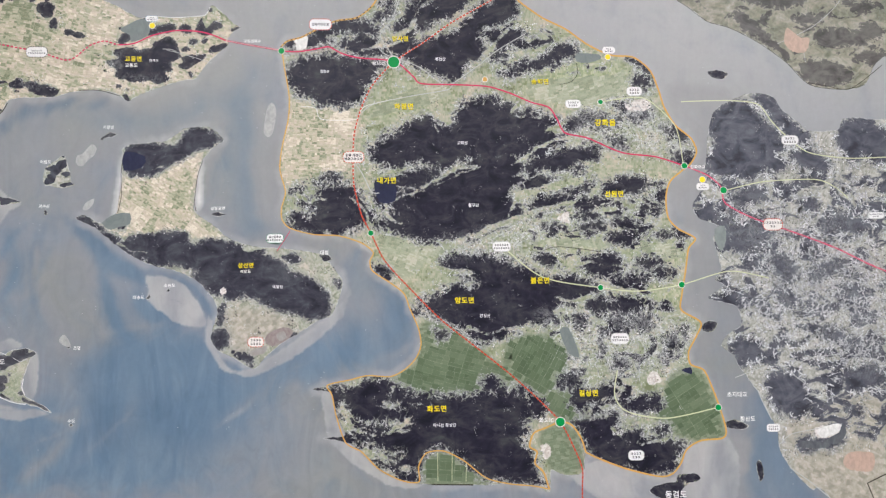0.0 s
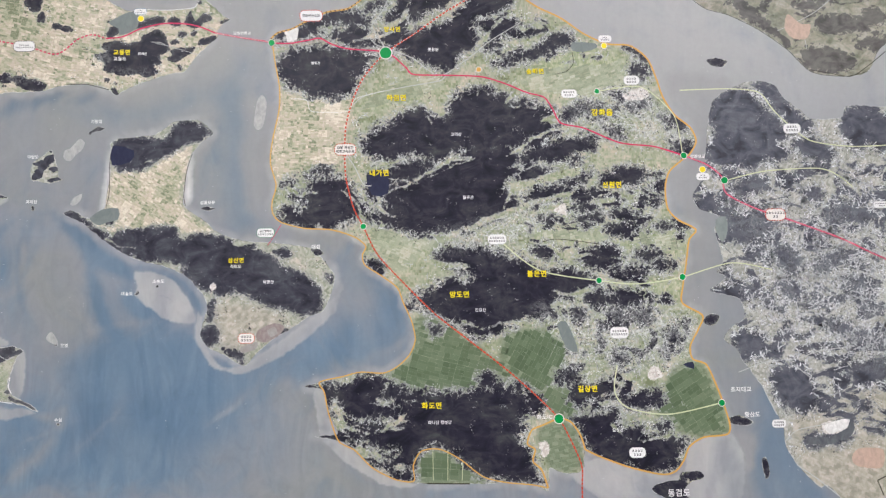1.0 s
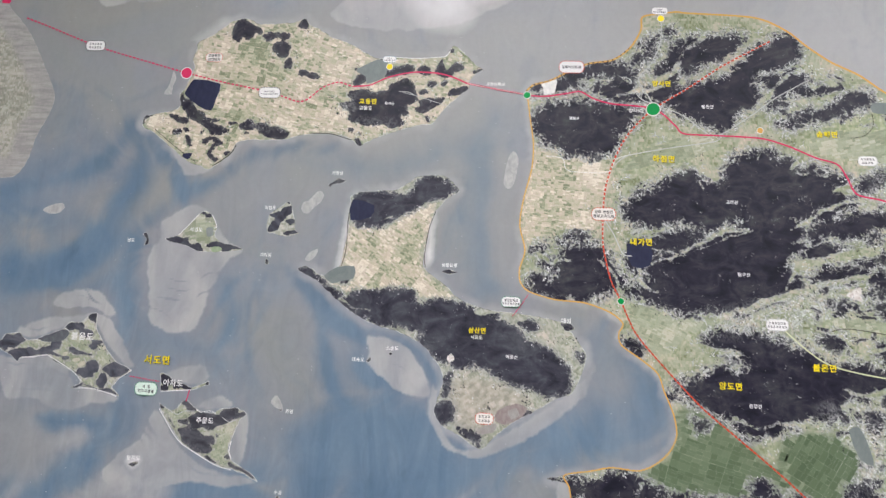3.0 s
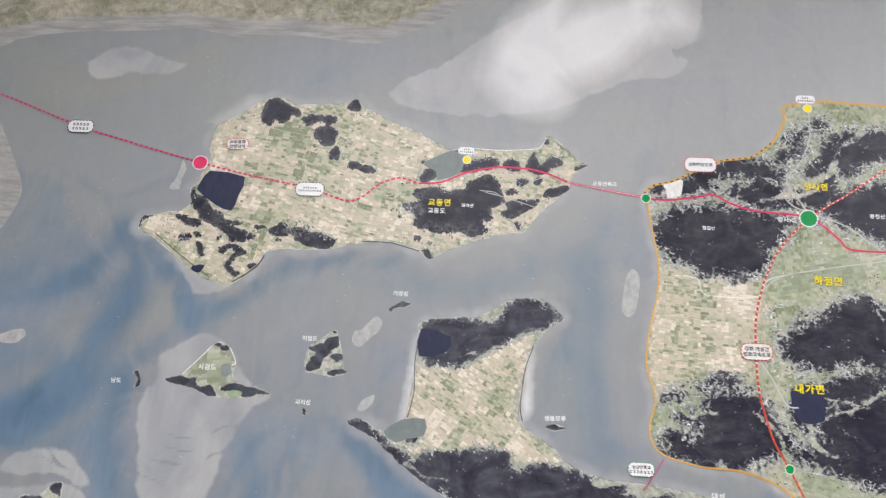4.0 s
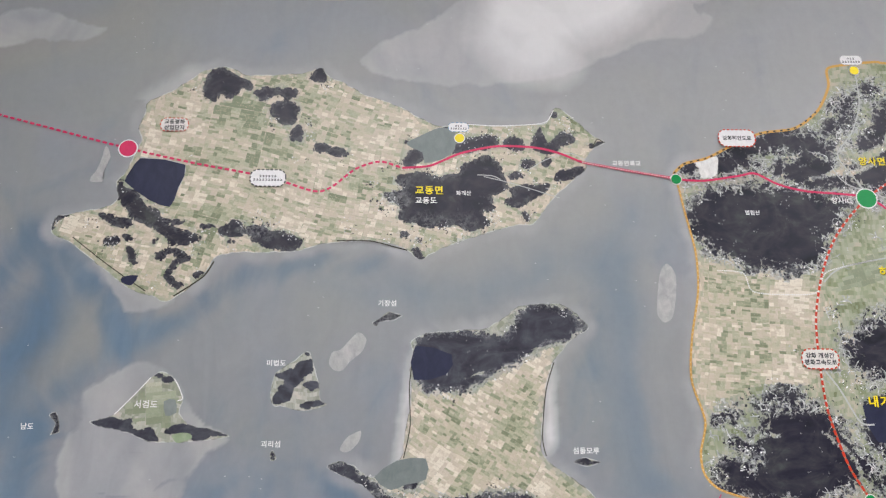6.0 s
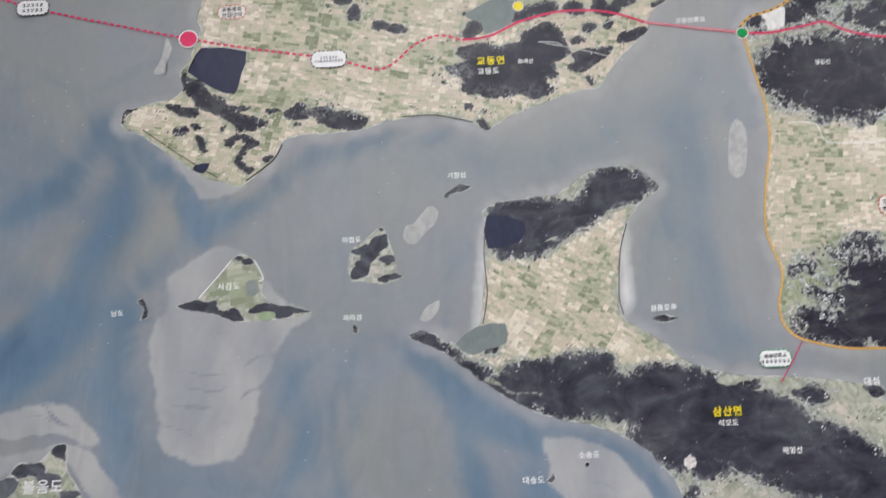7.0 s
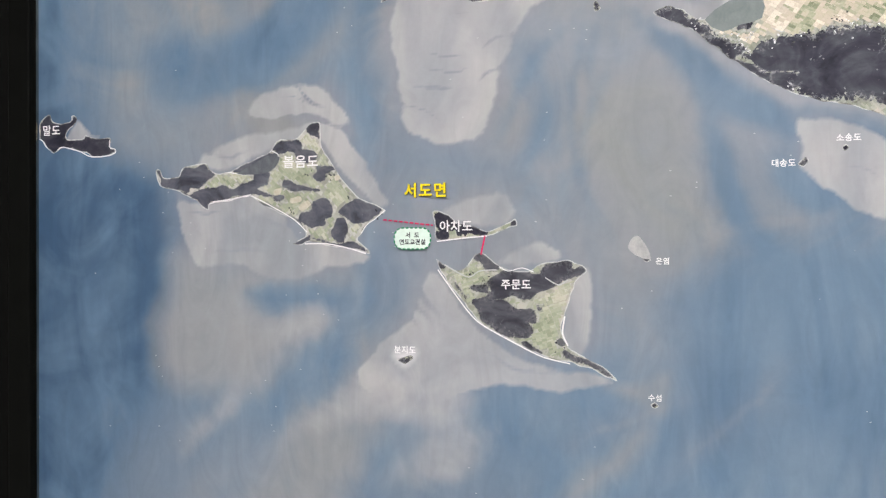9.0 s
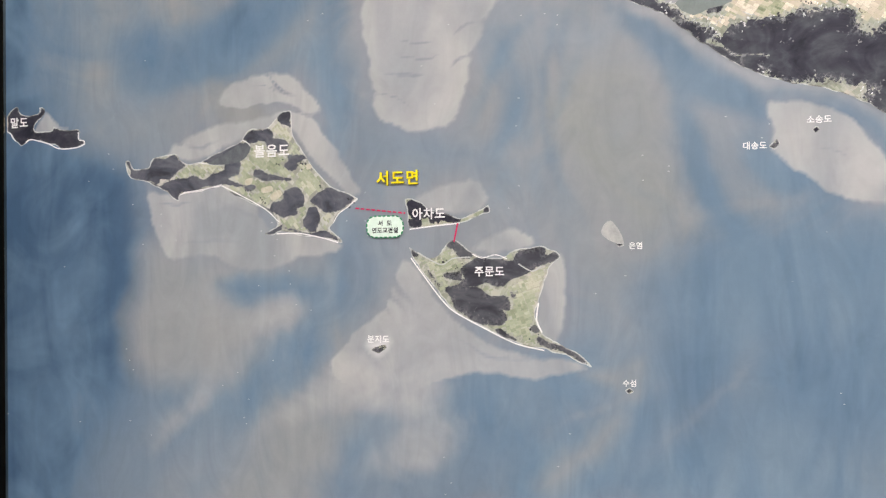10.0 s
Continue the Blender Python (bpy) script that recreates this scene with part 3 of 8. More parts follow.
MIBEOP = [(-385, 1930), (-386, 1936), (-383, 1953), (-380, 1959), (-364, 1970), (-353, 1979), (-348, 1978), (-343, 1964), (-338, 1947), (-335, 1930), (-329, 1926), (-345, 1920), (-359, 1920), (-373, 1924), (-381, 1924)]
GIJANG = [(-287, 2010), (-279, 2014), (-271, 2021), (-258, 2019), (-257, 2017), (-266, 2012), (-278, 2010), (-283, 2006)]
DONGGEOM = [(696, 1367), (722, 1382), (743, 1384), (749, 1396), (780, 1398), (788, 1387), (758, 1374), (763, 1351), (870, 1270), (780, 1270), (755, 1330)]
HWANGSAN = [(835, 1487), (856, 1493), (881, 1482), (871, 1475), (845, 1477)]
GOERI = [(-383, 1878), (-380, 1881), (-376, 1873), (-381, 1870)]
NAM = [(-599, 1914), (-592, 1917), (-587, 1901), (-587, 1897), (-596, 1895), (-592, 1905)]
SEOMDOL = [(-87, 1871), (-78, 1876), (-70, 1874), (-61, 1871), (-73, 1867)]
DAESONG = [(-201, 1722), (-194, 1728), (-191, 1724), (-196, 1719)]
SOSONG = [(-164, 1735), (-161, 1738), (-158, 1735), (-162, 1732)]
EUNYEOM = [(-337, 1636), (-334, 1639), (-329, 1636), (-333, 1633)]
SU_ISLET = [(-330, 1501), (-326, 1504), (-322, 1500), (-327, 1498)]
BUNJI = [(-579, 1535), (-571, 1539), (-564, 1540), (-562, 1537), (-571, 1532)]
DAESEOM = [(106, 1796), (119, 1799), (129, 1790), (117, 1784)]
CHANNEL_ISLET = [(828, 2135), (846, 2140), (867, 2133), (858, 2122), (839, 2124)]
ESTUARY_ISLET = [(892, 1414), (900, 1419), (906, 1393), (898, 1381), (894, 1396)]
EAST_ISLET = [(799, 1661), (815, 1672), (831, 1667), (822, 1653), (807, 1651)]
WOODS_GANGHWA = []
WOODS_GANGHWA.append([(49, 2136), (63, 2153), (85, 2159), (110, 2161), (141, 2166), (165, 2162), (195, 2153), (219, 2147), (210, 2130), (197, 2114), (188, 2104), (189, 2092), (178, 2079), (159, 2071), (144, 2066), (124, 2076), (105, 2072), (89, 2085), (71, 2088), (58, 2104), (51, 2117)])
WOODS_GANGHWA.append([(40, 2176), (48, 2188), (70, 2193), (99, 2209), (129, 2223), (162, 2232), (193, 2228), (217, 2221), (222, 2211), (205, 2204), (190, 2207), (171, 2204), (156, 2210), (134, 2207), (120, 2200), (129, 2191), (112, 2186), (96, 2179), (82, 2176), (79, 2188), (60, 2186), (61, 2177)])
WOODS_GANGHWA.append([(163, 2195), (189, 2200), (207, 2196), (215, 2183), (230, 2180), (238, 2190), (259, 2204), (277, 2208), (271, 2170), (255, 2163), (234, 2170), (209, 2167), (184, 2164), (166, 2170), (148, 2176), (136, 2180)])
WOODS_GANGHWA.append([(221, 2249), (234, 2253), (239, 2242), (225, 2235), (209, 2228), (206, 2235)])
WOODS_GANGHWA.append([(256, 2288), (269, 2290), (274, 2281), (261, 2278)])
WOODS_GANGHWA.append([(268, 2260), (287, 2267), (280, 2228), (267, 2235)])
WOODS_GANGHWA.append([(239, 2221), (256, 2228), (281, 2232), (277, 2208), (253, 2207)])
WOODS_GANGHWA.append([(267, 2249), (283, 2265), (309, 2276), (351, 2280), (383, 2277), (362, 2249), (346, 2239), (319, 2228), (303, 2215), (283, 2219), (269, 2233)])
WOODS_GANGHWA.append([(225, 2270), (246, 2276), (236, 2254), (220, 2257)])
WOODS_GANGHWA.append([(251, 2150), (282, 2179), (309, 2198), (351, 2209), (372, 2226), (393, 2250), (414, 2263), (446, 2282), (470, 2272), (472, 2250), (456, 2228), (435, 2223), (414, 2217), (403, 2196), (408, 2175), (397, 2158), (381, 2153), (365, 2126), (344, 2121), (318, 2132), (292, 2144), (266, 2155)])
WOODS_GANGHWA.append([(414, 2207), (435, 2212), (461, 2223), (482, 2207), (471, 2186), (455, 2180), (434, 2175), (424, 2185)])
WOODS_GANGHWA.append([(423, 2159), (445, 2175), (453, 2164), (434, 2153)])
WOODS_GANGHWA.append([(439, 2132), (460, 2143), (481, 2153), (502, 2156), (518, 2164), (534, 2180), (556, 2186), (577, 2188), (582, 2175), (571, 2164), (550, 2156), (518, 2145), (491, 2137), (460, 2127)])
WOODS_GANGHWA.append([(198, 1989), (234, 2015), (260, 2031), (286, 2047), (309, 2049), (328, 2034), (346, 2034), (364, 2063), (380, 2079), (422, 2087), (459, 2068), (500, 2061), (542, 2042), (526, 2024), (547, 2010), (541, 1996), (504, 1992), (483, 1978), (457, 1973), (431, 1968), (410, 1952), (394, 1968), (358, 1968), (337, 1954), (286, 1963), (244, 1955), (208, 1968)])
WOODS_GANGHWA.append([(394, 1968), (431, 1968), (452, 1961), (460, 1947), (477, 1933), (463, 1921), (451, 1910), (456, 1895), (471, 1881), (481, 1868), (450, 1856), (429, 1846), (408, 1843), (392, 1827), (367, 1822), (336, 1828), (315, 1818), (284, 1823), (264, 1830), (244, 1839), (208, 1849), (234, 1864), (264, 1864), (280, 1885), (306, 1895), (326, 1906), (347, 1921), (368, 1934), (384, 1947)])
WOODS_GANGHWA.append([(213, 1932), (234, 1937), (254, 1927), (244, 1906), (234, 1895), (234, 1878), (211, 1888), (203, 1906)])
WOODS_GANGHWA.append([(244, 1932), (275, 1937), (301, 1934), (306, 1921), (275, 1916), (249, 1916)])
WOODS_GANGHWA.append([(478, 1957), (499, 1973), (525, 1981), (557, 1989), (599, 1996), (620, 1992), (614, 1978), (604, 1968), (577, 1962), (561, 1952), (540, 1947), (514, 1952), (493, 1939), (477, 1947)])
WOODS_GANGHWA.append([(531, 2005), (552, 2015), (557, 2007), (541, 1994), (515, 1992)])
WOODS_GANGHWA.append([(52, 1845), (60, 1855), (55, 1865), (70, 1872), (86, 1865), (96, 1881), (91, 1896), (106, 1911), (116, 1922), (142, 1927), (162, 1922), (177, 1906), (182, 1896), (198, 1880), (208, 1865), (187, 1854), (167, 1844), (142, 1837), (111, 1834), (81, 1837)])
WOODS_GANGHWA.append([(101, 1927), (111, 1934), (106, 1920)])
WOODS_GANGHWA.append([(116, 1940), (142, 1942), (137, 1927), (121, 1930)])
WOODS_GANGHWA.append([(60, 1917), (75, 1922), (70, 1910)])
WOODS_GANGHWA.append([(75, 1896), (91, 1899), (86, 1881), (75, 1886)])
WOODS_GANGHWA.append([(558, 2042), (579, 2052), (611, 2058), (637, 2052), (658, 2047), (653, 2031), (626, 2028), (600, 2034), (573, 2024), (558, 2026)])
WOODS_GANGHWA.append([(643, 2077), (675, 2074), (664, 2063)])
WOODS_GANGHWA.append([(674, 2052), (717, 2063), (711, 2047), (685, 2045)])
WOODS_GANGHWA.append([(641, 2010), (663, 2013), (668, 1996), (646, 1996)])
WOODS_GANGHWA.append([(737, 2031), (759, 2026), (753, 2010)])
WOODS_GANGHWA.append([(757, 1983), (789, 1985), (794, 1967), (767, 1962)])
WOODS_GANGHWA.append([(623, 1920), (650, 1931), (671, 1939), (703, 1933), (713, 1922), (692, 1912), (670, 1904), (639, 1908)])
WOODS_GANGHWA.append([(555, 1915), (576, 1922), (608, 1931), (602, 1918), (571, 1905)])
WOODS_GANGHWA.append([(492, 1894), (524, 1905), (555, 1902), (576, 1897), (565, 1884), (533, 1881), (502, 1877), (481, 1884)])
WOODS_GANGHWA.append([(565, 1891), (607, 1899), (644, 1894), (617, 1884), (586, 1878)])
WOODS_GANGHWA.append([(631, 1826), (658, 1838), (684, 1831), (678, 1815), (647, 1813)])
WOODS_GANGHWA.append([(643, 1852), (669, 1862), (685, 1852), (711, 1846), (700, 1834), (668, 1841)])
WOODS_GANGHWA.append([(606, 1852), (622, 1859), (624, 1842), (608, 1839)])
WOODS_GANGHWA.append([(574, 1845), (595, 1849), (597, 1831), (579, 1835)])
WOODS_GANGHWA.append([(701, 1880), (728, 1883), (722, 1869), (703, 1872)])
WOODS_GANGHWA.append([(718, 1907), (739, 1911), (742, 1897), (723, 1893)])
WOODS_GANGHWA.append([(718, 1925), (739, 1924), (729, 1918)])
WOODS_GANGHWA.append([(721, 1831), (747, 1836), (741, 1820)])
WOODS_GANGHWA.append([(753, 1841), (779, 1834), (768, 1820)])
WOODS_GANGHWA.append([(325, 1782), (346, 1795), (377, 1797), (418, 1791), (449, 1784), (464, 1775), (490, 1770), (515, 1754), (541, 1752), (567, 1754), (593, 1743), (613, 1735), (598, 1723), (577, 1715), (561, 1703), (535, 1703), (524, 1688), (534, 1672), (508, 1667), (483, 1673), (467, 1661), (446, 1653), (426, 1643), (405, 1638), (385, 1643), (370, 1659), (344, 1669), (324, 1679), (304, 1690), (289, 1700), (273, 1685), (271, 1697), (289, 1710), (309, 1720), (335, 1730), (360, 1740), (376, 1733), (391, 1745), (381, 1757), (356, 1761), (340, 1771)])
WOODS_GANGHWA.append([(501, 1794), (527, 1798), (542, 1787), (521, 1777), (505, 1783)])
WOODS_GANGHWA.append([(583, 1780), (615, 1795), (646, 1793), (661, 1774), (640, 1759), (614, 1754), (588, 1764)])
WOODS_GANGHWA.append([(650, 1753), (687, 1758), (708, 1753), (686, 1738), (655, 1741)])
WOODS_GANGHWA.append([(682, 1779), (709, 1789), (724, 1779), (698, 1768)])
WOODS_GANGHWA.append([(719, 1768), (740, 1765), (737, 1747), (720, 1753)])
WOODS_GANGHWA.append([(592, 1707), (618, 1717), (633, 1702), (623, 1687), (597, 1692)])
WOODS_GANGHWA.append([(644, 1712), (675, 1717), (706, 1706), (685, 1691), (654, 1686)])
WOODS_GANGHWA.append([(628, 1681), (654, 1686), (658, 1666), (637, 1661)])
WOODS_GANGHWA.append([(674, 1681), (706, 1681), (703, 1655), (682, 1660)])
WOODS_GANGHWA.append([(730, 1639), (752, 1649), (762, 1634), (751, 1621), (733, 1624)])
WOODS_GANGHWA.append([(762, 1654), (773, 1659), (772, 1641)])
WOODS_GANGHWA.append([(565, 1682), (586, 1684), (589, 1666), (570, 1664)])
WOODS_GANGHWA.append([(636, 1605), (657, 1604), (659, 1589), (639, 1587)])
WOODS_GANGHWA.append([(131, 1544), (151, 1550), (176, 1560), (186, 1575), (202, 1570), (210, 1555), (222, 1543), (232, 1526), (262, 1522), (287, 1529), (327, 1531), (343, 1543), (368, 1537), (388, 1524), (414, 1527), (439, 1516), (465, 1521), (485, 1506), (469, 1491), (479, 1481), (464, 1466), (483, 1436), (488, 1411), (508, 1383), (483, 1389), (412, 1394), (382, 1411), (342, 1443), (322, 1453), (301, 1444), (276, 1419), (261, 1430), (256, 1445), (231, 1455), (191, 1463), (171, 1466), (166, 1481), (201, 1475), (231, 1483), (267, 1496), (241, 1502), (191, 1500), (166, 1510), (159, 1530), (141, 1534)])
WOODS_GANGHWA.append([(399, 1570), (414, 1577), (430, 1562), (445, 1551), (470, 1553), (480, 1546), (455, 1536), (424, 1540), (404, 1552)])
WOODS_GANGHWA.append([(241, 1405), (271, 1410), (281, 1395), (256, 1393)])
WOODS_GANGHWA.append([(566, 1494), (592, 1494), (608, 1504), (628, 1507), (643, 1498), (638, 1483), (658, 1473), (679, 1478), (689, 1462), (709, 1462), (735, 1457), (761, 1451), (755, 1438), (744, 1426), (744, 1411), (718, 1402), (687, 1399), (656, 1410), (626, 1413), (601, 1431), (586, 1449), (576, 1474)])
WOODS_GANGHWA.append([(562, 1550), (593, 1549), (619, 1559), (640, 1549), (634, 1534), (608, 1529), (588, 1524), (577, 1514), (562, 1525)])
WOODS_GANGHWA.append([(532, 1560), (548, 1575), (568, 1575), (578, 1560), (552, 1552)])
WOODS_GANGHWA.append([(644, 1523), (670, 1533), (712, 1536), (727, 1522), (701, 1510), (659, 1513)])
WOODS_GANGHWA.append([(705, 1477), (731, 1482), (720, 1465)])
WOODS_GANGHWA.append([(680, 2163), (699, 2156), (720, 2146), (725, 2131), (709, 2138), (688, 2152)])
WOODS_GANGHWA.append([(687, 2122), (708, 2127), (724, 2111), (708, 2103), (692, 2109)])
WOODS_GANGHWA.append([(202, 1777), (218, 1775), (233, 1757), (223, 1749), (210, 1757)])
WOODS_GANGHWA.append([(314, 1656), (329, 1659), (334, 1649), (322, 1644)])
WOODS_GANGHWA.append([(97, 1556), (116, 1563), (131, 1556), (121, 1550)])
WOODS_GANGHWA.append([(103, 1471), (153, 1478), (181, 1456), (141, 1461)])
WOODS_GANGHWA.append([(757, 2031), (787, 2020), (776, 2002)])
WOODS_GANGHWA.append([(384, 1975), (421, 1984), (464, 1978), (474, 1952), (456, 1926), (430, 1916), (399, 1921), (384, 1947)])
WOODS_GANGHWA.append([(234, 1870), (264, 1878), (300, 1888), (305, 1854), (264, 1844), (233, 1849)])
WOODS_GANGHWA.append([(101, 2110), (142, 2110), (183, 2131), (194, 2110), (162, 2089), (111, 2087)])
WOODS_GANGHWA.append([(267, 2190), (308, 2185), (319, 2153), (277, 2153)])
WOODS_GANGHWA.append([(477, 1933), (509, 1939), (540, 1933), (529, 1918), (498, 1912), (477, 1915)])
WOODS_GANGHWA.append([(483, 1992), (515, 1996), (530, 1986), (504, 1973), (483, 1975)])
WOODS_GANGHWA.append([(556, 1952), (577, 1960), (598, 1957), (577, 1943)])
WOODS_GANGHWA.append([(564, 1868), (596, 1873), (617, 1866), (590, 1858)])
WOODS_GANGHWA.append([(512, 1848), (538, 1849), (533, 1839)])
WOODS_GANGHWA.append([(244, 1901), (285, 1926), (348, 1952), (400, 1965), (415, 1921), (346, 1848), (264, 1849), (239, 1878)])
WOODS_GANGHWA.append([(244, 1940), (286, 1952), (337, 1954), (306, 1926), (260, 1916)])
WOODS_GANGHWA.append([(186, 1565), (222, 1573), (262, 1552), (302, 1543), (363, 1541), (414, 1550), (475, 1539), (483, 1509), (444, 1496), (383, 1507), (302, 1518), (242, 1522), (191, 1530), (156, 1527), (146, 1552)])
WOODS_GANGHWA.append([(146, 1511), (181, 1500), (241, 1484), (279, 1472), (276, 1454), (241, 1447), (206, 1457), (173, 1474)])
WOODS_GANGHWA.append([(191, 1446), (231, 1440), (276, 1432), (279, 1414), (241, 1410), (206, 1426)])
WOODS_GANGHWA.append([(475, 1551), (506, 1530), (510, 1510), (490, 1506)])
WOODS_GANGHWA.append([(101, 1556), (141, 1558), (153, 1536), (139, 1526)])
WOODS_GYODONG = []
WOODS_GYODONG.append([(-480, 2268), (-479, 2286), (-469, 2300), (-460, 2304), (-450, 2295), (-440, 2290), (-426, 2283), (-427, 2274), (-436, 2276), (-443, 2269), (-451, 2263), (-461, 2268), (-466, 2261), (-476, 2263)])
WOODS_GYODONG.append([(-363, 2290), (-358, 2301), (-351, 2303), (-346, 2294), (-347, 2285), (-356, 2287)])
WOODS_GYODONG.append([(-424, 2269), (-412, 2279), (-393, 2277), (-378, 2276), (-374, 2269), (-386, 2263), (-399, 2268), (-411, 2262)])
WOODS_GYODONG.append([(-404, 2255), (-392, 2262), (-377, 2259), (-373, 2248), (-378, 2234), (-388, 2231), (-397, 2238), (-404, 2247)])
WOODS_GYODONG.append([(-381, 2224), (-373, 2231), (-366, 2224), (-369, 2211), (-378, 2214)])
WOODS_GYODONG.append([(-353, 2211), (-341, 2207), (-323, 2204), (-317, 2197), (-329, 2195), (-341, 2199), (-353, 2201)])
WOODS_GYODONG.append([(-556, 2213), (-551, 2223), (-545, 2225), (-543, 2214), (-548, 2208), (-553, 2206)])
WOODS_GYODONG.append([(-569, 2147), (-562, 2150), (-561, 2159), (-560, 2164), (-556, 2163), (-553, 2155), (-544, 2152), (-538, 2147), (-528, 2137), (-517, 2131), (-512, 2121), (-507, 2116), (-496, 2110), (-484, 2108), (-475, 2103), (-469, 2100), (-471, 2095), (-480, 2093), (-484, 2091), (-492, 2093), (-497, 2090), (-501, 2096), (-507, 2103), (-514, 2104), (-518, 2110), (-523, 2112), (-529, 2116), (-535, 2116), (-541, 2120), (-545, 2123), (-548, 2131), (-554, 2137), (-558, 2142), (-564, 2143)])
WOODS_GYODONG.append([(-576, 2126), (-568, 2126), (-556, 2121), (-542, 2118), (-540, 2112), (-547, 2110), (-557, 2111), (-566, 2114), (-573, 2121)])
WOODS_GYODONG.append([(-569, 2095), (-565, 2099), (-558, 2101), (-553, 2095), (-558, 2091), (-565, 2091)])
WOODS_GYODONG.append([(-549, 2101), (-539, 2101), (-534, 2096), (-542, 2095)])
WOODS_GYODONG.append([(-542, 2089), (-536, 2087), (-532, 2081), (-531, 2071), (-536, 2070), (-541, 2078), (-543, 2084)])
WOODS_GYODONG.append([(-517, 2098), (-513, 2099), (-511, 2094), (-516, 2093)])
WOODS_GYODONG.append([(-512, 2083), (-505, 2084), (-503, 2088), (-494, 2089), (-488, 2085), (-479, 2081), (-476, 2077), (-483, 2072), (-490, 2070), (-492, 2065), (-497, 2068), (-493, 2073), (-491, 2078), (-497, 2083), (-502, 2079), (-506, 2075), (-511, 2078)])
WOODS_GYODONG.append([(-502, 2065), (-495, 2064), (-493, 2058), (-487, 2053), (-482, 2048), (-486, 2044), (-492, 2047), (-497, 2053), (-502, 2056)])
WOODS_GYODONG.append([(-472, 2061), (-463, 2062), (-466, 2056), (-471, 2054)])
WOODS_GYODONG.append([(-449, 2110), (-444, 2115), (-438, 2119), (-431, 2120), (-424, 2117), (-422, 2112), (-415, 2114), (-406, 2115), (-398, 2109), (-388, 2108), (-379, 2107), (-370, 2103), (-361, 2097), (-365, 2089), (-375, 2084), (-387, 2087), (-396, 2088), (-405, 2093), (-414, 2098), (-420, 2103), (-428, 2102), (-437, 2101), (-446, 2103)])
WOODS_GYODONG.append([(-470, 2114), (-462, 2115), (-454, 2112), (-467, 2110)])
WOODS_GYODONG.append([(-509, 2120), (-497, 2120), (-484, 2118), (-494, 2115)])
WOODS_GYODONG.append([(-440, 2096), (-431, 2098), (-434, 2094)])
WOODS_GYODONG.append([(-624, 2121), (-617, 2124), (-608, 2124), (-618, 2116), (-621, 2107), (-624, 2109)])
WOODS_GYODONG.append([(-58, 2212), (-46, 2216), (-37, 2215), (-53, 2209)])
WOODS_GYODONG.append([(-249, 2091), (-239, 2091), (-236, 2083), (-239, 2077), (-245, 2081)])
WOODS_GYODONG.append([(-314, 2097), (-302, 2099), (-291, 2097), (-267, 2093), (-267, 2089), (-290, 2093)])
WOODS_GYODONG.append([(-258, 2106), (-252, 2106), (-255, 2103)])
WOODS_GYODONG.append([(-243, 2102), (-238, 2102), (-240, 2098)])
WOODS_GYODONG.append([(-97, 2250), (-89, 2252), (-91, 2245)])
WOODS_GYODONG.append([(-262, 2174), (-238, 2178), (-220, 2173), (-201, 2176), (-192, 2188), (-170, 2198), (-155, 2189), (-150, 2175), (-147, 2161), (-162, 2148), (-159, 2135), (-172, 2130), (-166, 2119), (-184, 2109), (-202, 2116), (-226, 2113), (-241, 2116), (-258, 2122), (-262, 2138), (-277, 2145), (-274, 2153), (-259, 2158), (-265, 2167)])
WOODS_GYODONG.append([(-145, 2161), (-104, 2166), (-106, 2155), (-117, 2148), (-130, 2139), (-142, 2139), (-150, 2144), (-141, 2152)])
WOODS_GYODONG.append([(-90, 2180), (-64, 2186), (-62, 2176), (-78, 2172), (-95, 2168)])
WOODS_GYODONG.append([(-205, 2208), (-189, 2218), (-171, 2222), (-156, 2221), (-158, 2208), (-180, 2204), (-201, 2199)])
WOODS_GYODONG.append([(-152, 2211), (-142, 2221), (-130, 2217), (-127, 2207), (-140, 2204)])
WOODS_GYODONG.append([(-119, 2208), (-114, 2226), (-109, 2232), (-105, 2224), (-99, 2215), (-86, 2226), (-74, 2226), (-71, 2216), (-84, 2209), (-98, 2200), (-112, 2204)])
WOODS_GYODONG.append([(-131, 2191), (-120, 2195), (-116, 2188), (-127, 2184)])
WOODS_GYODONG.append([(-109, 2190), (-103, 2196), (-97, 2192), (-100, 2186)])
WOODS_GYODONG.append([(-258, 2186), (-252, 2200), (-241, 2206), (-236, 2196), (-244, 2188), (-252, 2182)])
WOODS_GYODONG.append([(-143, 2178), (-131, 2178), (-128, 2173), (-141, 2171)])
WOODS_GYODONG.append([(-218, 2227), (-210, 2232), (-207, 2224), (-213, 2222)])
WOODS_GYODONG.append([(-255, 2216), (-251, 2214), (-252, 2210), (-256, 2211)])
WOODS_GYODONG.append([(-131, 2134), (-124, 2129), (-122, 2122), (-129, 2125)])
WOODS_GYODONG.append([(-260, 2108), (-254, 2109), (-253, 2104), (-259, 2104)])
WOODS_SEOKMO = []
WOODS_SEOKMO.append([(-246, 1990), (-226, 2001), (-186, 2002), (-165, 1999), (-151, 1996), (-142, 2007), (-135, 2025), (-124, 2031), (-107, 2030), (-80, 2019), (-67, 2006), (-76, 2000), (-94, 1993), (-114, 1987), (-128, 1980), (-140, 1969), (-154, 1964), (-168, 1957), (-179, 1949), (-191, 1940), (-213, 1942), (-230, 1940), (-241, 1956), (-244, 1981)])
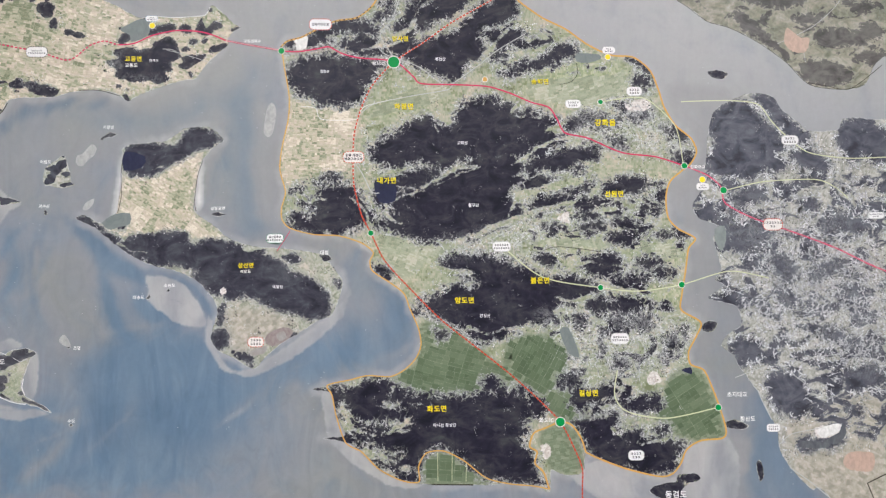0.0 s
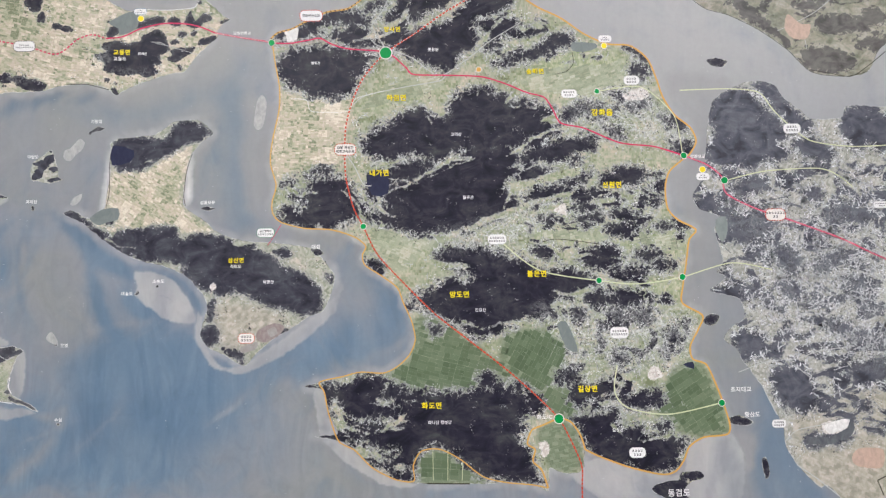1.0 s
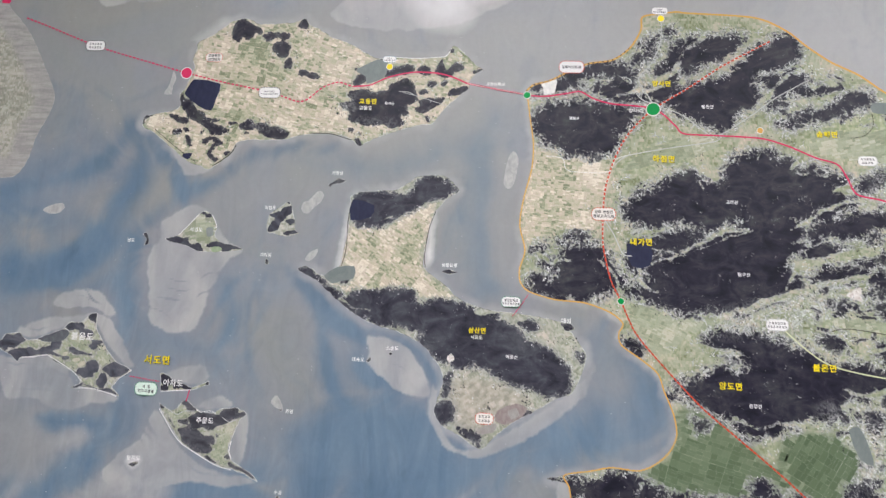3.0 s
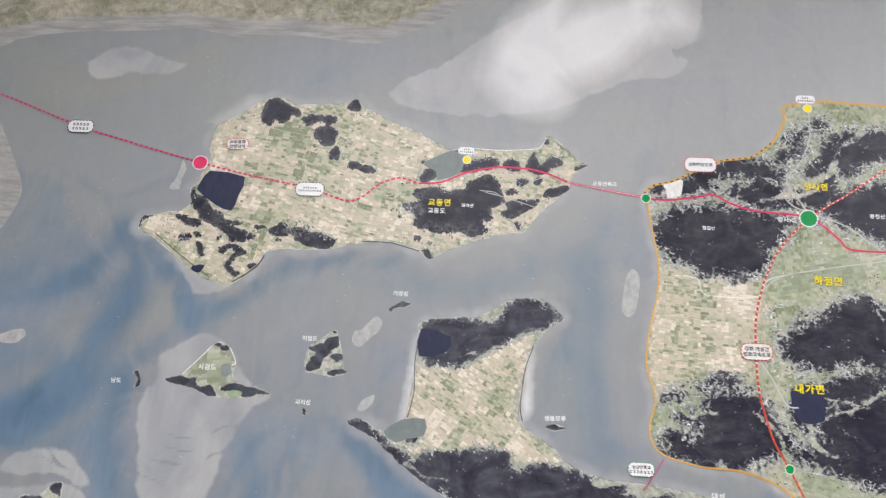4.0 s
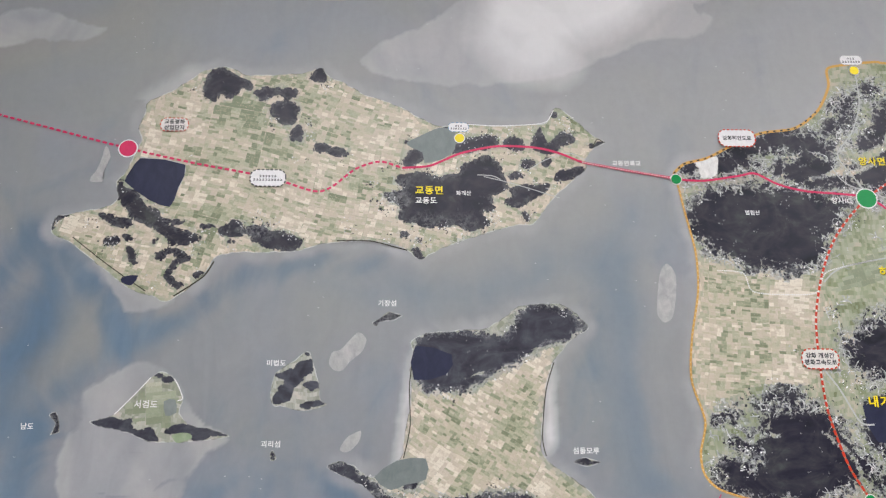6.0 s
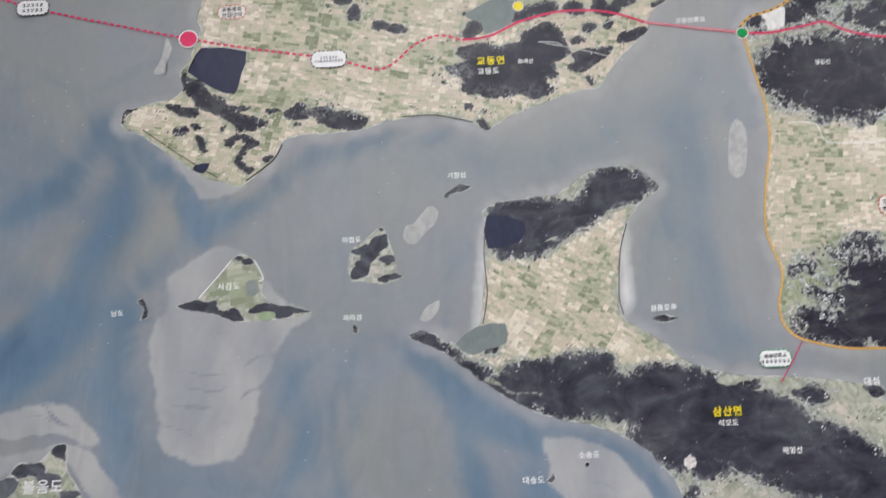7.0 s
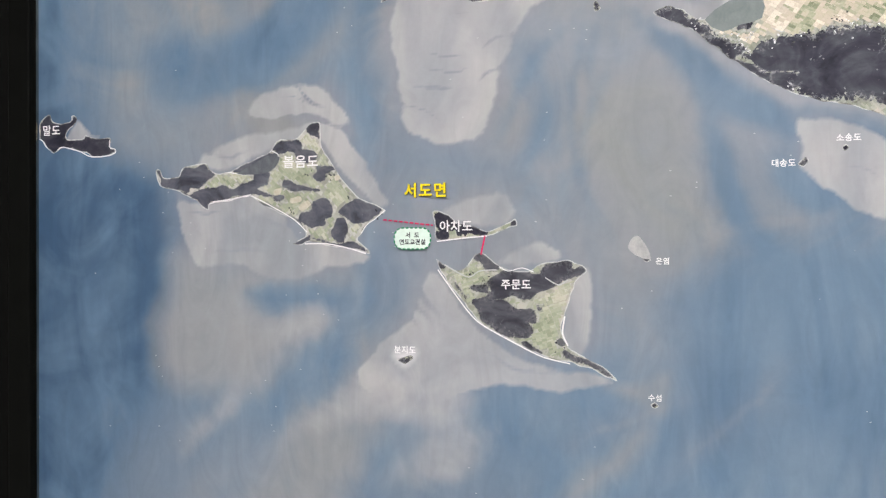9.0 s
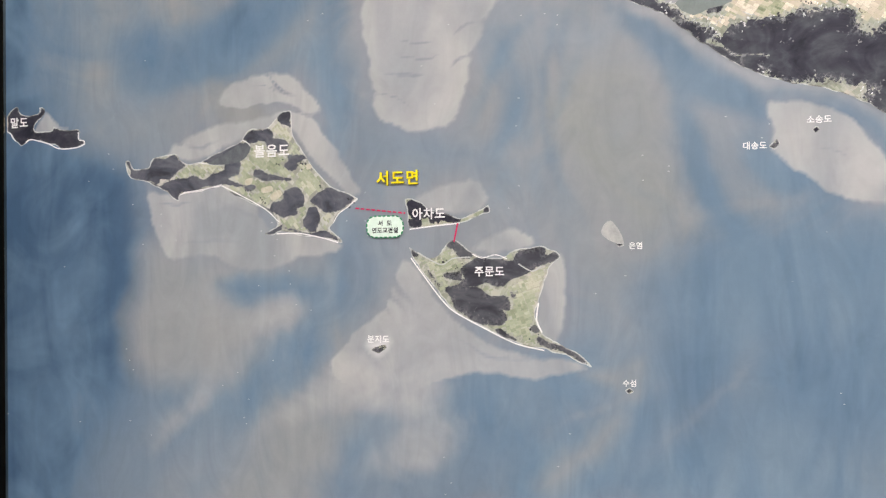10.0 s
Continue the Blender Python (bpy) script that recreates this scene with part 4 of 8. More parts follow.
WOODS_SEOKMO.append([(-285, 1844), (-269, 1838), (-253, 1834), (-245, 1824), (-233, 1819), (-222, 1831), (-199, 1835), (-177, 1839), (-161, 1842), (-132, 1838), (-127, 1819), (-110, 1818), (-102, 1825), (-83, 1827), (-53, 1823), (-23, 1809), (-15, 1797), (10, 1805), (1, 1721), (-32, 1727), (-48, 1721), (-65, 1724), (-72, 1739), (-91, 1746), (-110, 1757), (-121, 1763), (-114, 1769), (-150, 1779), (-182, 1778), (-197, 1784), (-212, 1798), (-234, 1800), (-255, 1805), (-262, 1819), (-280, 1834)])
WOODS_SEOKMO.append([(-332, 1865), (-317, 1871), (-306, 1867), (-293, 1856), (-280, 1849), (-269, 1837), (-286, 1842), (-302, 1848), (-318, 1857)])
WOODS_SEOKMO.append([(-255, 1849), (-244, 1852), (-241, 1847), (-252, 1846)])
WOODS_SEOKMO.append([(-40, 1810), (10, 1797), (40, 1787), (56, 1766), (89, 1756), (119, 1729), (129, 1707), (121, 1689), (96, 1680), (66, 1690), (36, 1697), (10, 1708), (-20, 1726), (-45, 1739), (-65, 1751)])
WOODS_SEOKMO.append([(-87, 1658), (-62, 1665), (-57, 1636), (-81, 1631)])
WOODS_SEOKMO.append([(-47, 1625), (-12, 1618), (-12, 1598)])
WOODS_SEOKMO.append([(-72, 1703), (-62, 1708), (-63, 1678), (-73, 1673)])
WOODS_SEOKMO.append([(40, 1794), (60, 1799), (71, 1788), (52, 1783)])
WOODS_SEOKMO.append([(131, 1752), (144, 1749), (141, 1737)])
WOODS_SEOKMO.append([(41, 1649), (61, 1657), (66, 1651), (46, 1639)])
WOODS_SEOKMO.append([(-248, 1818), (-228, 1833), (-213, 1836), (-204, 1823), (-199, 1802), (-214, 1790), (-238, 1799), (-253, 1805)])
WOODS_SEOKMO.append([(-267, 1832), (-252, 1826), (-243, 1812), (-258, 1816)])
WOODS_SEOKMO.append([(-115, 1766), (-83, 1771), (-53, 1750), (-23, 1731), (-46, 1716), (-82, 1729), (-112, 1747)])
WOODS_SEOKMO.append([(-248, 1810), (-232, 1804), (-200, 1791), (-216, 1788), (-243, 1800)])
WOODS_BOREUM = []
WOODS_BOREUM.append([(-854, 1732), (-848, 1731), (-844, 1724), (-826, 1725), (-820, 1734), (-807, 1733), (-796, 1737), (-790, 1732), (-782, 1727), (-790, 1721), (-797, 1714), (-804, 1712), (-811, 1714), (-814, 1708), (-824, 1711), (-830, 1710), (-838, 1713), (-849, 1715), (-848, 1722)])
WOODS_BOREUM.append([(-828, 1710), (-814, 1705), (-804, 1709), (-794, 1711), (-780, 1712), (-774, 1716), (-767, 1713), (-760, 1710), (-750, 1716), (-739, 1718), (-736, 1726), (-721, 1728), (-718, 1724), (-721, 1715), (-728, 1713), (-734, 1710), (-718, 1704), (-719, 1701), (-741, 1704), (-757, 1702), (-764, 1700), (-770, 1697), (-780, 1697), (-789, 1696), (-790, 1689), (-799, 1693), (-804, 1699), (-818, 1702)])
WOODS_BOREUM.append([(-762, 1729), (-744, 1737), (-721, 1747), (-710, 1745), (-711, 1737), (-718, 1730), (-731, 1729), (-747, 1727)])
WOODS_BOREUM.append([(-716, 1752), (-711, 1756), (-705, 1760), (-695, 1759), (-686, 1760), (-682, 1751), (-687, 1747), (-698, 1747), (-708, 1746)])
WOODS_BOREUM.append([(-692, 1747), (-679, 1750), (-667, 1746), (-665, 1738), (-673, 1735), (-687, 1738)])
WOODS_BOREUM.append([(-678, 1770), (-670, 1777), (-662, 1775), (-664, 1767), (-662, 1757), (-667, 1761), (-674, 1764)])
WOODS_BOREUM.append([(-664, 1732), (-648, 1731), (-645, 1727), (-654, 1724), (-657, 1717), (-665, 1716), (-670, 1722), (-664, 1726)])
WOODS_BOREUM.append([(-645, 1725), (-639, 1717), (-642, 1718)])
WOODS_BOREUM.append([(-703, 1717), (-695, 1718), (-686, 1713), (-673, 1710), (-660, 1708), (-664, 1706), (-679, 1707), (-695, 1707), (-703, 1711)])
WOODS_BOREUM.append([(-715, 1702), (-705, 1703), (-702, 1699), (-711, 1696)])
WOODS_BOREUM.append([(-672, 1694), (-660, 1700), (-651, 1695), (-648, 1688), (-649, 1681), (-657, 1676), (-657, 1671), (-670, 1668), (-679, 1672), (-686, 1677), (-683, 1684), (-672, 1687)])
WOODS_BOREUM.append([(-642, 1685), (-632, 1692), (-620, 1698), (-608, 1693), (-593, 1687), (-602, 1679), (-611, 1673), (-623, 1673), (-634, 1679)])
WOODS_BOREUM.append([(-642, 1679), (-634, 1677), (-631, 1665), (-636, 1653), (-645, 1656), (-650, 1664), (-645, 1671)])
WOODS_BOREUM.append([(-692, 1653), (-686, 1656), (-676, 1659), (-672, 1662), (-673, 1656), (-683, 1652)])
WOODS_BOREUM.append([(-744, 1701), (-724, 1694), (-705, 1686), (-687, 1677), (-676, 1665), (-679, 1660), (-687, 1672), (-705, 1682), (-728, 1691)])
WOODS_BOREUM.append([(-670, 1657), (-648, 1654), (-629, 1653), (-617, 1650), (-608, 1643), (-614, 1645), (-629, 1647), (-654, 1651)])
WOODS_ACHA = []
WOODS_ACHA.append([(-539, 1682), (-531, 1683), (-522, 1678), (-515, 1674), (-505, 1672), (-493, 1667), (-486, 1665), (-488, 1661), (-496, 1661), (-510, 1665), (-522, 1667), (-525, 1663), (-525, 1656), (-537, 1654), (-538, 1661), (-535, 1667), (-541, 1673)])
WOODS_ACHA.append([(-461, 1673), (-454, 1674), (-455, 1669), (-462, 1667)])
WOODS_ACHA.append([(-515, 1668), (-502, 1667), (-505, 1661), (-515, 1661)])
WOODS_JUMUN = []
WOODS_JUMUN.append([(-539, 1636), (-534, 1636), (-529, 1629), (-535, 1627), (-539, 1630)])
WOODS_JUMUN.append([(-503, 1641), (-496, 1643), (-487, 1642), (-481, 1635), (-474, 1630), (-476, 1625), (-485, 1626), (-493, 1633)])
WOODS_JUMUN.append([(-474, 1622), (-465, 1625), (-462, 1630), (-451, 1629), (-443, 1624), (-433, 1623), (-429, 1631), (-410, 1635), (-402, 1634), (-402, 1628), (-390, 1629), (-390, 1623), (-399, 1621), (-410, 1616), (-418, 1612), (-421, 1608), (-432, 1603), (-443, 1598), (-451, 1598), (-462, 1601), (-471, 1598), (-488, 1599), (-482, 1606), (-485, 1614), (-479, 1620)])
WOODS_JUMUN.append([(-499, 1598), (-488, 1599), (-471, 1597), (-460, 1592), (-448, 1593), (-440, 1587), (-437, 1576), (-440, 1574), (-446, 1576), (-440, 1566), (-446, 1562), (-457, 1562), (-468, 1562), (-476, 1567), (-488, 1575), (-493, 1578), (-496, 1587), (-502, 1595)])
WOODS_JUMUN.append([(-411, 1550), (-399, 1544), (-383, 1540), (-370, 1534), (-365, 1525), (-369, 1526), (-383, 1534), (-402, 1540), (-410, 1544)])
WOODS_JUMUN.append([(-449, 1557), (-432, 1547), (-437, 1544), (-449, 1552)])
WOODS_JUMUN.append([(-522, 1619), (-511, 1603), (-505, 1597), (-515, 1606)])
WOODS_JUMUN.append([(-416, 1561), (-410, 1560), (-410, 1555), (-415, 1556)])
WOODS_JUMUN.append([(-502, 1610), (-488, 1610), (-485, 1603), (-499, 1606)])
WOODS_JUMUN.append([(-437, 1592), (-431, 1590), (-435, 1587)])
WOODS_MAL = []
WOODS_MAL.append([(-1001, 1791), (-989, 1798), (-974, 1791), (-954, 1792), (-967, 1782), (-971, 1773), (-930, 1769), (-912, 1767), (-906, 1755), (-934, 1750), (-974, 1763), (-989, 1757), (-1000, 1772)])
WOODS_SEOGEOM = []
WOODS_SEOGEOM.append([(-560, 1905), (-552, 1910), (-536, 1911), (-525, 1910), (-518, 1911), (-517, 1903), (-511, 1900), (-499, 1902), (-494, 1895), (-491, 1890), (-502, 1890), (-513, 1895), (-527, 1897), (-540, 1899), (-551, 1902)])
WOODS_SEOGEOM.append([(-486, 1899), (-476, 1904), (-451, 1906), (-438, 1901), (-424, 1896), (-440, 1893), (-453, 1889), (-461, 1893), (-475, 1897)])
WOODS_SEOGEOM.append([(-502, 1956), (-494, 1957), (-492, 1953), (-484, 1954), (-479, 1949), (-488, 1947), (-494, 1951)])
WOODS_MIBEOP = []
WOODS_MIBEOP.append([(-382, 1956), (-364, 1962), (-361, 1967), (-346, 1970), (-345, 1956), (-352, 1953), (-355, 1947), (-363, 1943), (-365, 1933), (-368, 1928), (-381, 1925), (-383, 1933), (-377, 1942), (-373, 1950)])
WOODS_MIBEOP.append([(-354, 1946), (-347, 1949), (-338, 1947), (-338, 1942), (-346, 1940)])
WOODS_MIBEOP.append([(-357, 1925), (-351, 1929), (-338, 1930), (-331, 1926), (-343, 1923), (-351, 1920)])
WOODS_MIBEOP.append([(-353, 1978), (-349, 1978), (-349, 1974), (-352, 1975)])
WOODS_GIMPO = []
WOODS_GIMPO.append([(820, 1951), (826, 1983), (838, 1999), (825, 2031), (836, 2058), (856, 2074), (878, 2081), (905, 2074), (925, 2053), (946, 2031), (967, 2010), (971, 1988), (954, 1978), (975, 1962), (959, 1951), (926, 1946), (899, 1935), (873, 1938), (846, 1939)])
WOODS_GIMPO.append([(916, 2090), (943, 2092), (964, 2077), (969, 2060), (984, 2042), (1005, 2026), (1017, 2015), (1009, 1999), (982, 1999), (967, 2020), (947, 2047), (926, 2069)])
WOODS_GIMPO.append([(982, 1983), (1014, 1991), (1035, 1978), (1056, 1961), (1044, 1945), (1012, 1951), (986, 1962)])
WOODS_GIMPO.append([(1069, 2010), (1081, 2042), (1109, 2049), (1141, 2045), (1146, 2031), (1165, 2028), (1290, 2010), (1153, 1961), (1122, 1977), (1099, 1961), (1084, 1983)])
WOODS_GIMPO.append([(871, 1904), (904, 1919), (930, 1914), (919, 1893), (881, 1882), (865, 1890)])
WOODS_GIMPO.append([(794, 1869), (807, 1883), (823, 1888), (838, 1872), (854, 1861), (838, 1854), (822, 1851), (806, 1856)])
WOODS_GIMPO.append([(848, 1841), (880, 1851), (922, 1845), (932, 1824), (915, 1809), (878, 1798), (846, 1804)])
WOODS_GIMPO.append([(931, 1798), (963, 1793), (983, 1772), (982, 1751), (960, 1740), (940, 1761)])
WOODS_GIMPO.append([(1026, 1777), (1053, 1782), (1074, 1771), (1057, 1758), (1030, 1761)])
WOODS_GIMPO.append([(994, 1893), (1021, 1898), (1025, 1877), (998, 1877)])
WOODS_GIMPO.append([(1040, 1861), (1084, 1866), (1126, 1850), (1103, 1829), (1061, 1834), (1044, 1818), (1029, 1840)])
WOODS_GIMPO.append([(1004, 1761), (1025, 1759), (1022, 1742), (1005, 1745)])
WOODS_GIMPO.append([(1067, 1734), (1099, 1734), (1103, 1718), (1076, 1708)])
WOODS_GIMPO.append([(949, 1725), (976, 1725), (975, 1699), (953, 1699)])
WOODS_GIMPO.append([(1020, 1657), (1063, 1651), (1072, 1636), (1030, 1636)])
WOODS_GIMPO.append([(1072, 1625), (1085, 1623), (1082, 1610), (1071, 1613)])
WOODS_GIMPO.append([(817, 1711), (843, 1721), (875, 1710), (863, 1691), (837, 1700)])
WOODS_GIMPO.append([(828, 1742), (850, 1750), (854, 1736), (835, 1731)])
WOODS_GIMPO.append([(851, 1633), (893, 1638), (913, 1622), (902, 1596), (865, 1592), (855, 1612)])
WOODS_GIMPO.append([(922, 1570), (948, 1577), (984, 1565), (994, 1534), (987, 1498), (955, 1499), (930, 1514), (918, 1545)])
WOODS_GIMPO.append([(1070, 1579), (1118, 1589), (1142, 1573), (1250, 1600), (1100, 1543), (1068, 1548)])
WOODS_GIMPO.append([(1066, 1507), (1088, 1512), (1087, 1494)])
WOODS_GIMPO.append([(1011, 1462), (1054, 1482), (1055, 1456), (1031, 1437), (1000, 1447)])
WOODS_GIMPO.append([(971, 1453), (1001, 1454), (1005, 1440), (974, 1437)])
WOODS_NE = []
WOODS_NE.append([(846, 2225), (905, 2231), (936, 2193), (904, 2193)])
WOODS_NE.append([(984, 2155), (1033, 2172), (1065, 2145), (1030, 2112), (1009, 2123)])
WOODS_NE.append([(820, 2265), (885, 2275), (906, 2258), (863, 2247)])
WOODS_NE.append([(1089, 2199), (1144, 2210), (1165, 2189), (1110, 2177)])
WOODS_NE.append([(938, 2242), (982, 2253), (992, 2226), (948, 2220)])
WOODS_DONGGEOM = []
WOODS_DONGGEOM.append([(694, 1367), (723, 1385), (763, 1376), (764, 1346), (850, 1290), (775, 1290)])
WOODS_DONGGEOM.append([(744, 1394), (780, 1399), (789, 1386), (753, 1383)])
WOODS_NORTHEAST = []
WOODS_NORTHEAST.append([(885, 2253), (906, 2244), (932, 2222), (963, 2190), (960, 2177), (931, 2196), (894, 2222)])
WOODS_NORTHEAST.append([(1005, 2147), (1033, 2161), (1065, 2155), (1097, 2143), (1105, 2121), (1063, 2112), (1020, 2114)])
WOODS_NORTHEAST.append([(875, 2280), (928, 2266), (972, 2259), (1016, 2270), (1028, 2298), (875, 2297)])
WOODS_NORTHEAST.append([(1035, 2210), (1068, 2223), (1112, 2216), (1146, 2235), (1172, 2211), (1121, 2188), (1077, 2182), (1045, 2190)])
WOODS_NORTHEAST.append([(993, 2242), (1020, 2251), (1036, 2243), (1009, 2229)])
WOODS_NORTHEAST.append([(1131, 2172), (1165, 2180), (1172, 2161), (1141, 2147)])
WOODS_NORTHEAST.append([(1092, 2271), (1137, 2276), (1169, 2263), (1124, 2249)])
DULL_FIELDS = []
DULL_FIELDS.append([(-71, 1693), (-30, 1703), (41, 1687), (61, 1672), (21, 1647), (-9, 1619), (-29, 1608), (-59, 1643)])
DULL_FIELDS.append([(952, 1489), (1003, 1513), (1139, 1532), (1335, 1330), (1335, 1150), (1026, 1331), (966, 1392)])
POLDER_TAN = []
POLDER_TAN.append([(-1040, 2636), (-195, 2643), (-196, 2413), (-409, 2403), (-987, 2404)])
POLDER_TAN.append([(49, 2083), (101, 2073), (183, 2068), (175, 2015), (167, 1953), (101, 1943), (40, 1922), (36, 1995)])
POLDER_TAN.append([(-246, 1943), (-191, 1940), (-140, 1966), (-101, 1974), (-116, 1912), (-116, 1873), (-52, 1830), (-124, 1835), (-230, 1847), (-251, 1865)])
POLDER_TAN.append([(-619, 2115), (-558, 2140), (-486, 2128), (-367, 2103), (-436, 2078), (-490, 2035), (-549, 2059)])
POLDER_TAN.append([(-189, 2202), (-40, 2216), (-67, 2175), (-124, 2123), (-226, 2084), (-285, 2103), (-274, 2148)])
POLDER_TAN.append([(-546, 2261), (-487, 2297), (-351, 2301), (-225, 2235), (-262, 2208), (-268, 2174), (-291, 2148), (-297, 2103), (-367, 2103), (-438, 2112), (-487, 2134), (-533, 2186)])
PADDY_GREEN = []
PADDY_GREEN.append([(278, 1660), (314, 1679), (375, 1643), (425, 1602), (475, 1551), (404, 1552), (333, 1538), (242, 1554), (232, 1576), (278, 1604)])
PADDY_GREEN.append([(446, 1642), (508, 1652), (549, 1621), (558, 1560), (587, 1499), (536, 1495), (485, 1541), (435, 1592)])
PADDY_GREEN.append([(286, 1390), (286, 1424), (311, 1446), (342, 1441), (392, 1407), (403, 1385)])
PADDY_GREEN.append([(744, 1578), (796, 1582), (839, 1475), (823, 1457), (761, 1461), (711, 1497), (722, 1538)])
PADDY_GREEN.append([(499, 1475), (561, 1484), (579, 1409), (518, 1410)])
BRIGHT_GREEN = []
BRIGHT_GREEN.append([(485, 2089), (518, 2132), (603, 2154), (666, 2143), (675, 2090), (611, 2068)])
BRIGHT_GREEN.append([(245, 2094), (287, 2110), (349, 2100), (307, 2073), (235, 2057), (193, 2047)])
BRIGHT_GREEN.append([(213, 1828), (284, 1818), (346, 1807), (305, 1787), (263, 1756), (233, 1777)])
BRIGHT_GREEN.append([(512, 1827), (616, 1826), (762, 1815), (767, 1784), (657, 1800), (532, 1806)])
BRIGHT_GREEN.append([(644, 1722), (760, 1732), (759, 1711), (654, 1712)])
BRIGHT_GREEN.append([(607, 1889), (638, 1883), (617, 1868)])
TOWN = []
TOWN.append([(-289, 2160), (-274, 2168), (-259, 2158), (-260, 2125), (-238, 2115), (-202, 2112), (-184, 2113), (-202, 2098), (-238, 2103), (-267, 2113), (-285, 2134)])
TOWN.append([(-429, 2112), (-419, 2133), (-407, 2135), (-400, 2112), (-414, 2106)])
TOWN.append([(601, 2079), (676, 2100), (769, 2015), (757, 1978), (662, 1989), (568, 2015)])
TOWN.append([(591, 1651), (654, 1681), (768, 1670), (776, 1598), (713, 1578), (610, 1590)])
TOWN.append([(325, 1807), (450, 1848), (512, 1868), (512, 1827), (428, 1796)])
TOWN.append([(849, 1888), (1062, 1866), (1152, 1770), (1250, 1700), (1250, 1560), (1007, 1595), (884, 1679), (909, 1772)])
TOWN.append([(509, 1683), (591, 1661), (610, 1600), (548, 1580)])
POND_DARK = []
POND_DARK.append([(-544, 2054), (-537, 2060), (-527, 2056), (-532, 2049), (-540, 2051)])
POND_DARK.append([(-553, 2165), (-539, 2190), (-492, 2181), (-504, 2137), (-529, 2147)])
POND_DARK.append([(-241, 1983), (-208, 1975), (-212, 1950), (-242, 1956)])
POND_DARK.append([(205, 1928), (242, 1930), (244, 1895), (215, 1892)])
POND_DARK.append([(760, 1583), (778, 1588), (779, 1575)])
POND_GREY = []
POND_GREY.append([(-257, 2207), (-219, 2233), (-201, 2225), (-204, 2201), (-231, 2188), (-250, 2190)])
POND_GREY.append([(-268, 1863), (-253, 1874), (-231, 1871), (-232, 1855), (-252, 1848), (-266, 1852)])
POND_GREY.append([(539, 1657), (555, 1662), (569, 1631), (574, 1608), (554, 1616)])
POND_GREY.append([(582, 2170), (624, 2168), (626, 2159), (603, 2152), (582, 2154)])
TIDAL_FLATS = []
TIDAL_FLATS.append([(-659, 1772), (-642, 1767), (-623, 1750), (-602, 1716), (-588, 1692), (-604, 1693), (-626, 1715), (-647, 1737), (-657, 1755)])
TIDAL_FLATS.append([(-568, 1940), (-537, 1959), (-513, 1969), (-489, 1958), (-471, 1939), (-454, 1911), (-424, 1893), (-440, 1880), (-455, 1861), (-468, 1832), (-480, 1787), (-492, 1759), (-522, 1749), (-551, 1756), (-571, 1769), (-577, 1815), (-586, 1875), (-568, 1910)])
TIDAL_FLATS.append([(-743, 1792), (-731, 1805), (-705, 1815), (-680, 1817), (-661, 1811), (-647, 1797), (-636, 1784), (-632, 1775), (-649, 1772), (-664, 1779), (-693, 1784), (-718, 1779), (-738, 1783)])
TIDAL_FLATS.append([(-791, 1748), (-757, 1763), (-725, 1768), (-686, 1773), (-664, 1777), (-635, 1764), (-612, 1726), (-592, 1694), (-601, 1688), (-631, 1721), (-658, 1756), (-693, 1759), (-732, 1746), (-764, 1732), (-804, 1735)])
TIDAL_FLATS.append([(-825, 1699), (-795, 1694), (-758, 1701), (-732, 1700), (-700, 1681), (-686, 1654), (-656, 1652), (-607, 1642), (-619, 1632), (-656, 1628), (-682, 1617), (-726, 1619), (-759, 1632), (-805, 1630), (-822, 1666)])
TIDAL_FLATS.append([(-968, 1774), (-961, 1783), (-954, 1791), (-946, 1782), (-938, 1773), (-925, 1770), (-945, 1768), (-967, 1766)])
TIDAL_FLATS.append([(-542, 1625), (-499, 1572), (-449, 1538), (-365, 1524), (-410, 1511), (-476, 1515), (-581, 1500), (-617, 1521), (-569, 1574)])
TIDAL_FLATS.append([(-407, 1615), (-388, 1627), (-385, 1583), (-394, 1542), (-410, 1561)])
TIDAL_FLATS.append([(-476, 1631), (-437, 1653), (-416, 1636)])
TIDAL_FLATS.append([(-534, 1681), (-505, 1694), (-482, 1701), (-465, 1697), (-462, 1675), (-493, 1669)])
TIDAL_FLATS.append([(-202, 1763), (-157, 1756), (-127, 1738), (-104, 1705), (-93, 1676), (-108, 1668), (-138, 1674), (-172, 1696), (-198, 1719), (-198, 1740)])
TIDAL_FLATS.append([(-735, 2350), (-692, 2375), (-648, 2369), (-618, 2355), (-595, 2353), (-616, 2334), (-665, 2335), (-720, 2324)])
TIDAL_FLATS.append([(-308, 2314), (-279, 2340), (-231, 2364), (-196, 2397), (-153, 2426), (-117, 2448), (-66, 2482), (8, 2518), (109, 2510), (112, 2417), (78, 2392), (97, 2376), (75, 2352), (12, 2343), (-59, 2307), (-93, 2295), (-196, 2284), (-265, 2291), (-299, 2302)])
TIDAL_FLATS.append([(-617, 2102), (-580, 2078), (-543, 2029), (-536, 2020), (-517, 2020), (-489, 2032), (-519, 2047), (-575, 2087)])
TIDAL_FLATS.append([(-89, 1689), (-64, 1608), (-19, 1593), (81, 1657), (141, 1707), (162, 1737), (146, 1686), (81, 1626), (-9, 1583), (-69, 1598), (-94, 1648)])
TIDAL_FLATS.append([(111, 1554), (131, 1556), (136, 1506), (171, 1451), (231, 1401), (286, 1385), (231, 1388), (161, 1431), (121, 1476)])
TIDAL_FLATS.append([(142, 1849), (182, 1829), (203, 1803), (192, 1777), (243, 1736), (283, 1685), (293, 1634), (277, 1599), (232, 1574), (298, 1604), (308, 1654), (284, 1715), (233, 1767)])
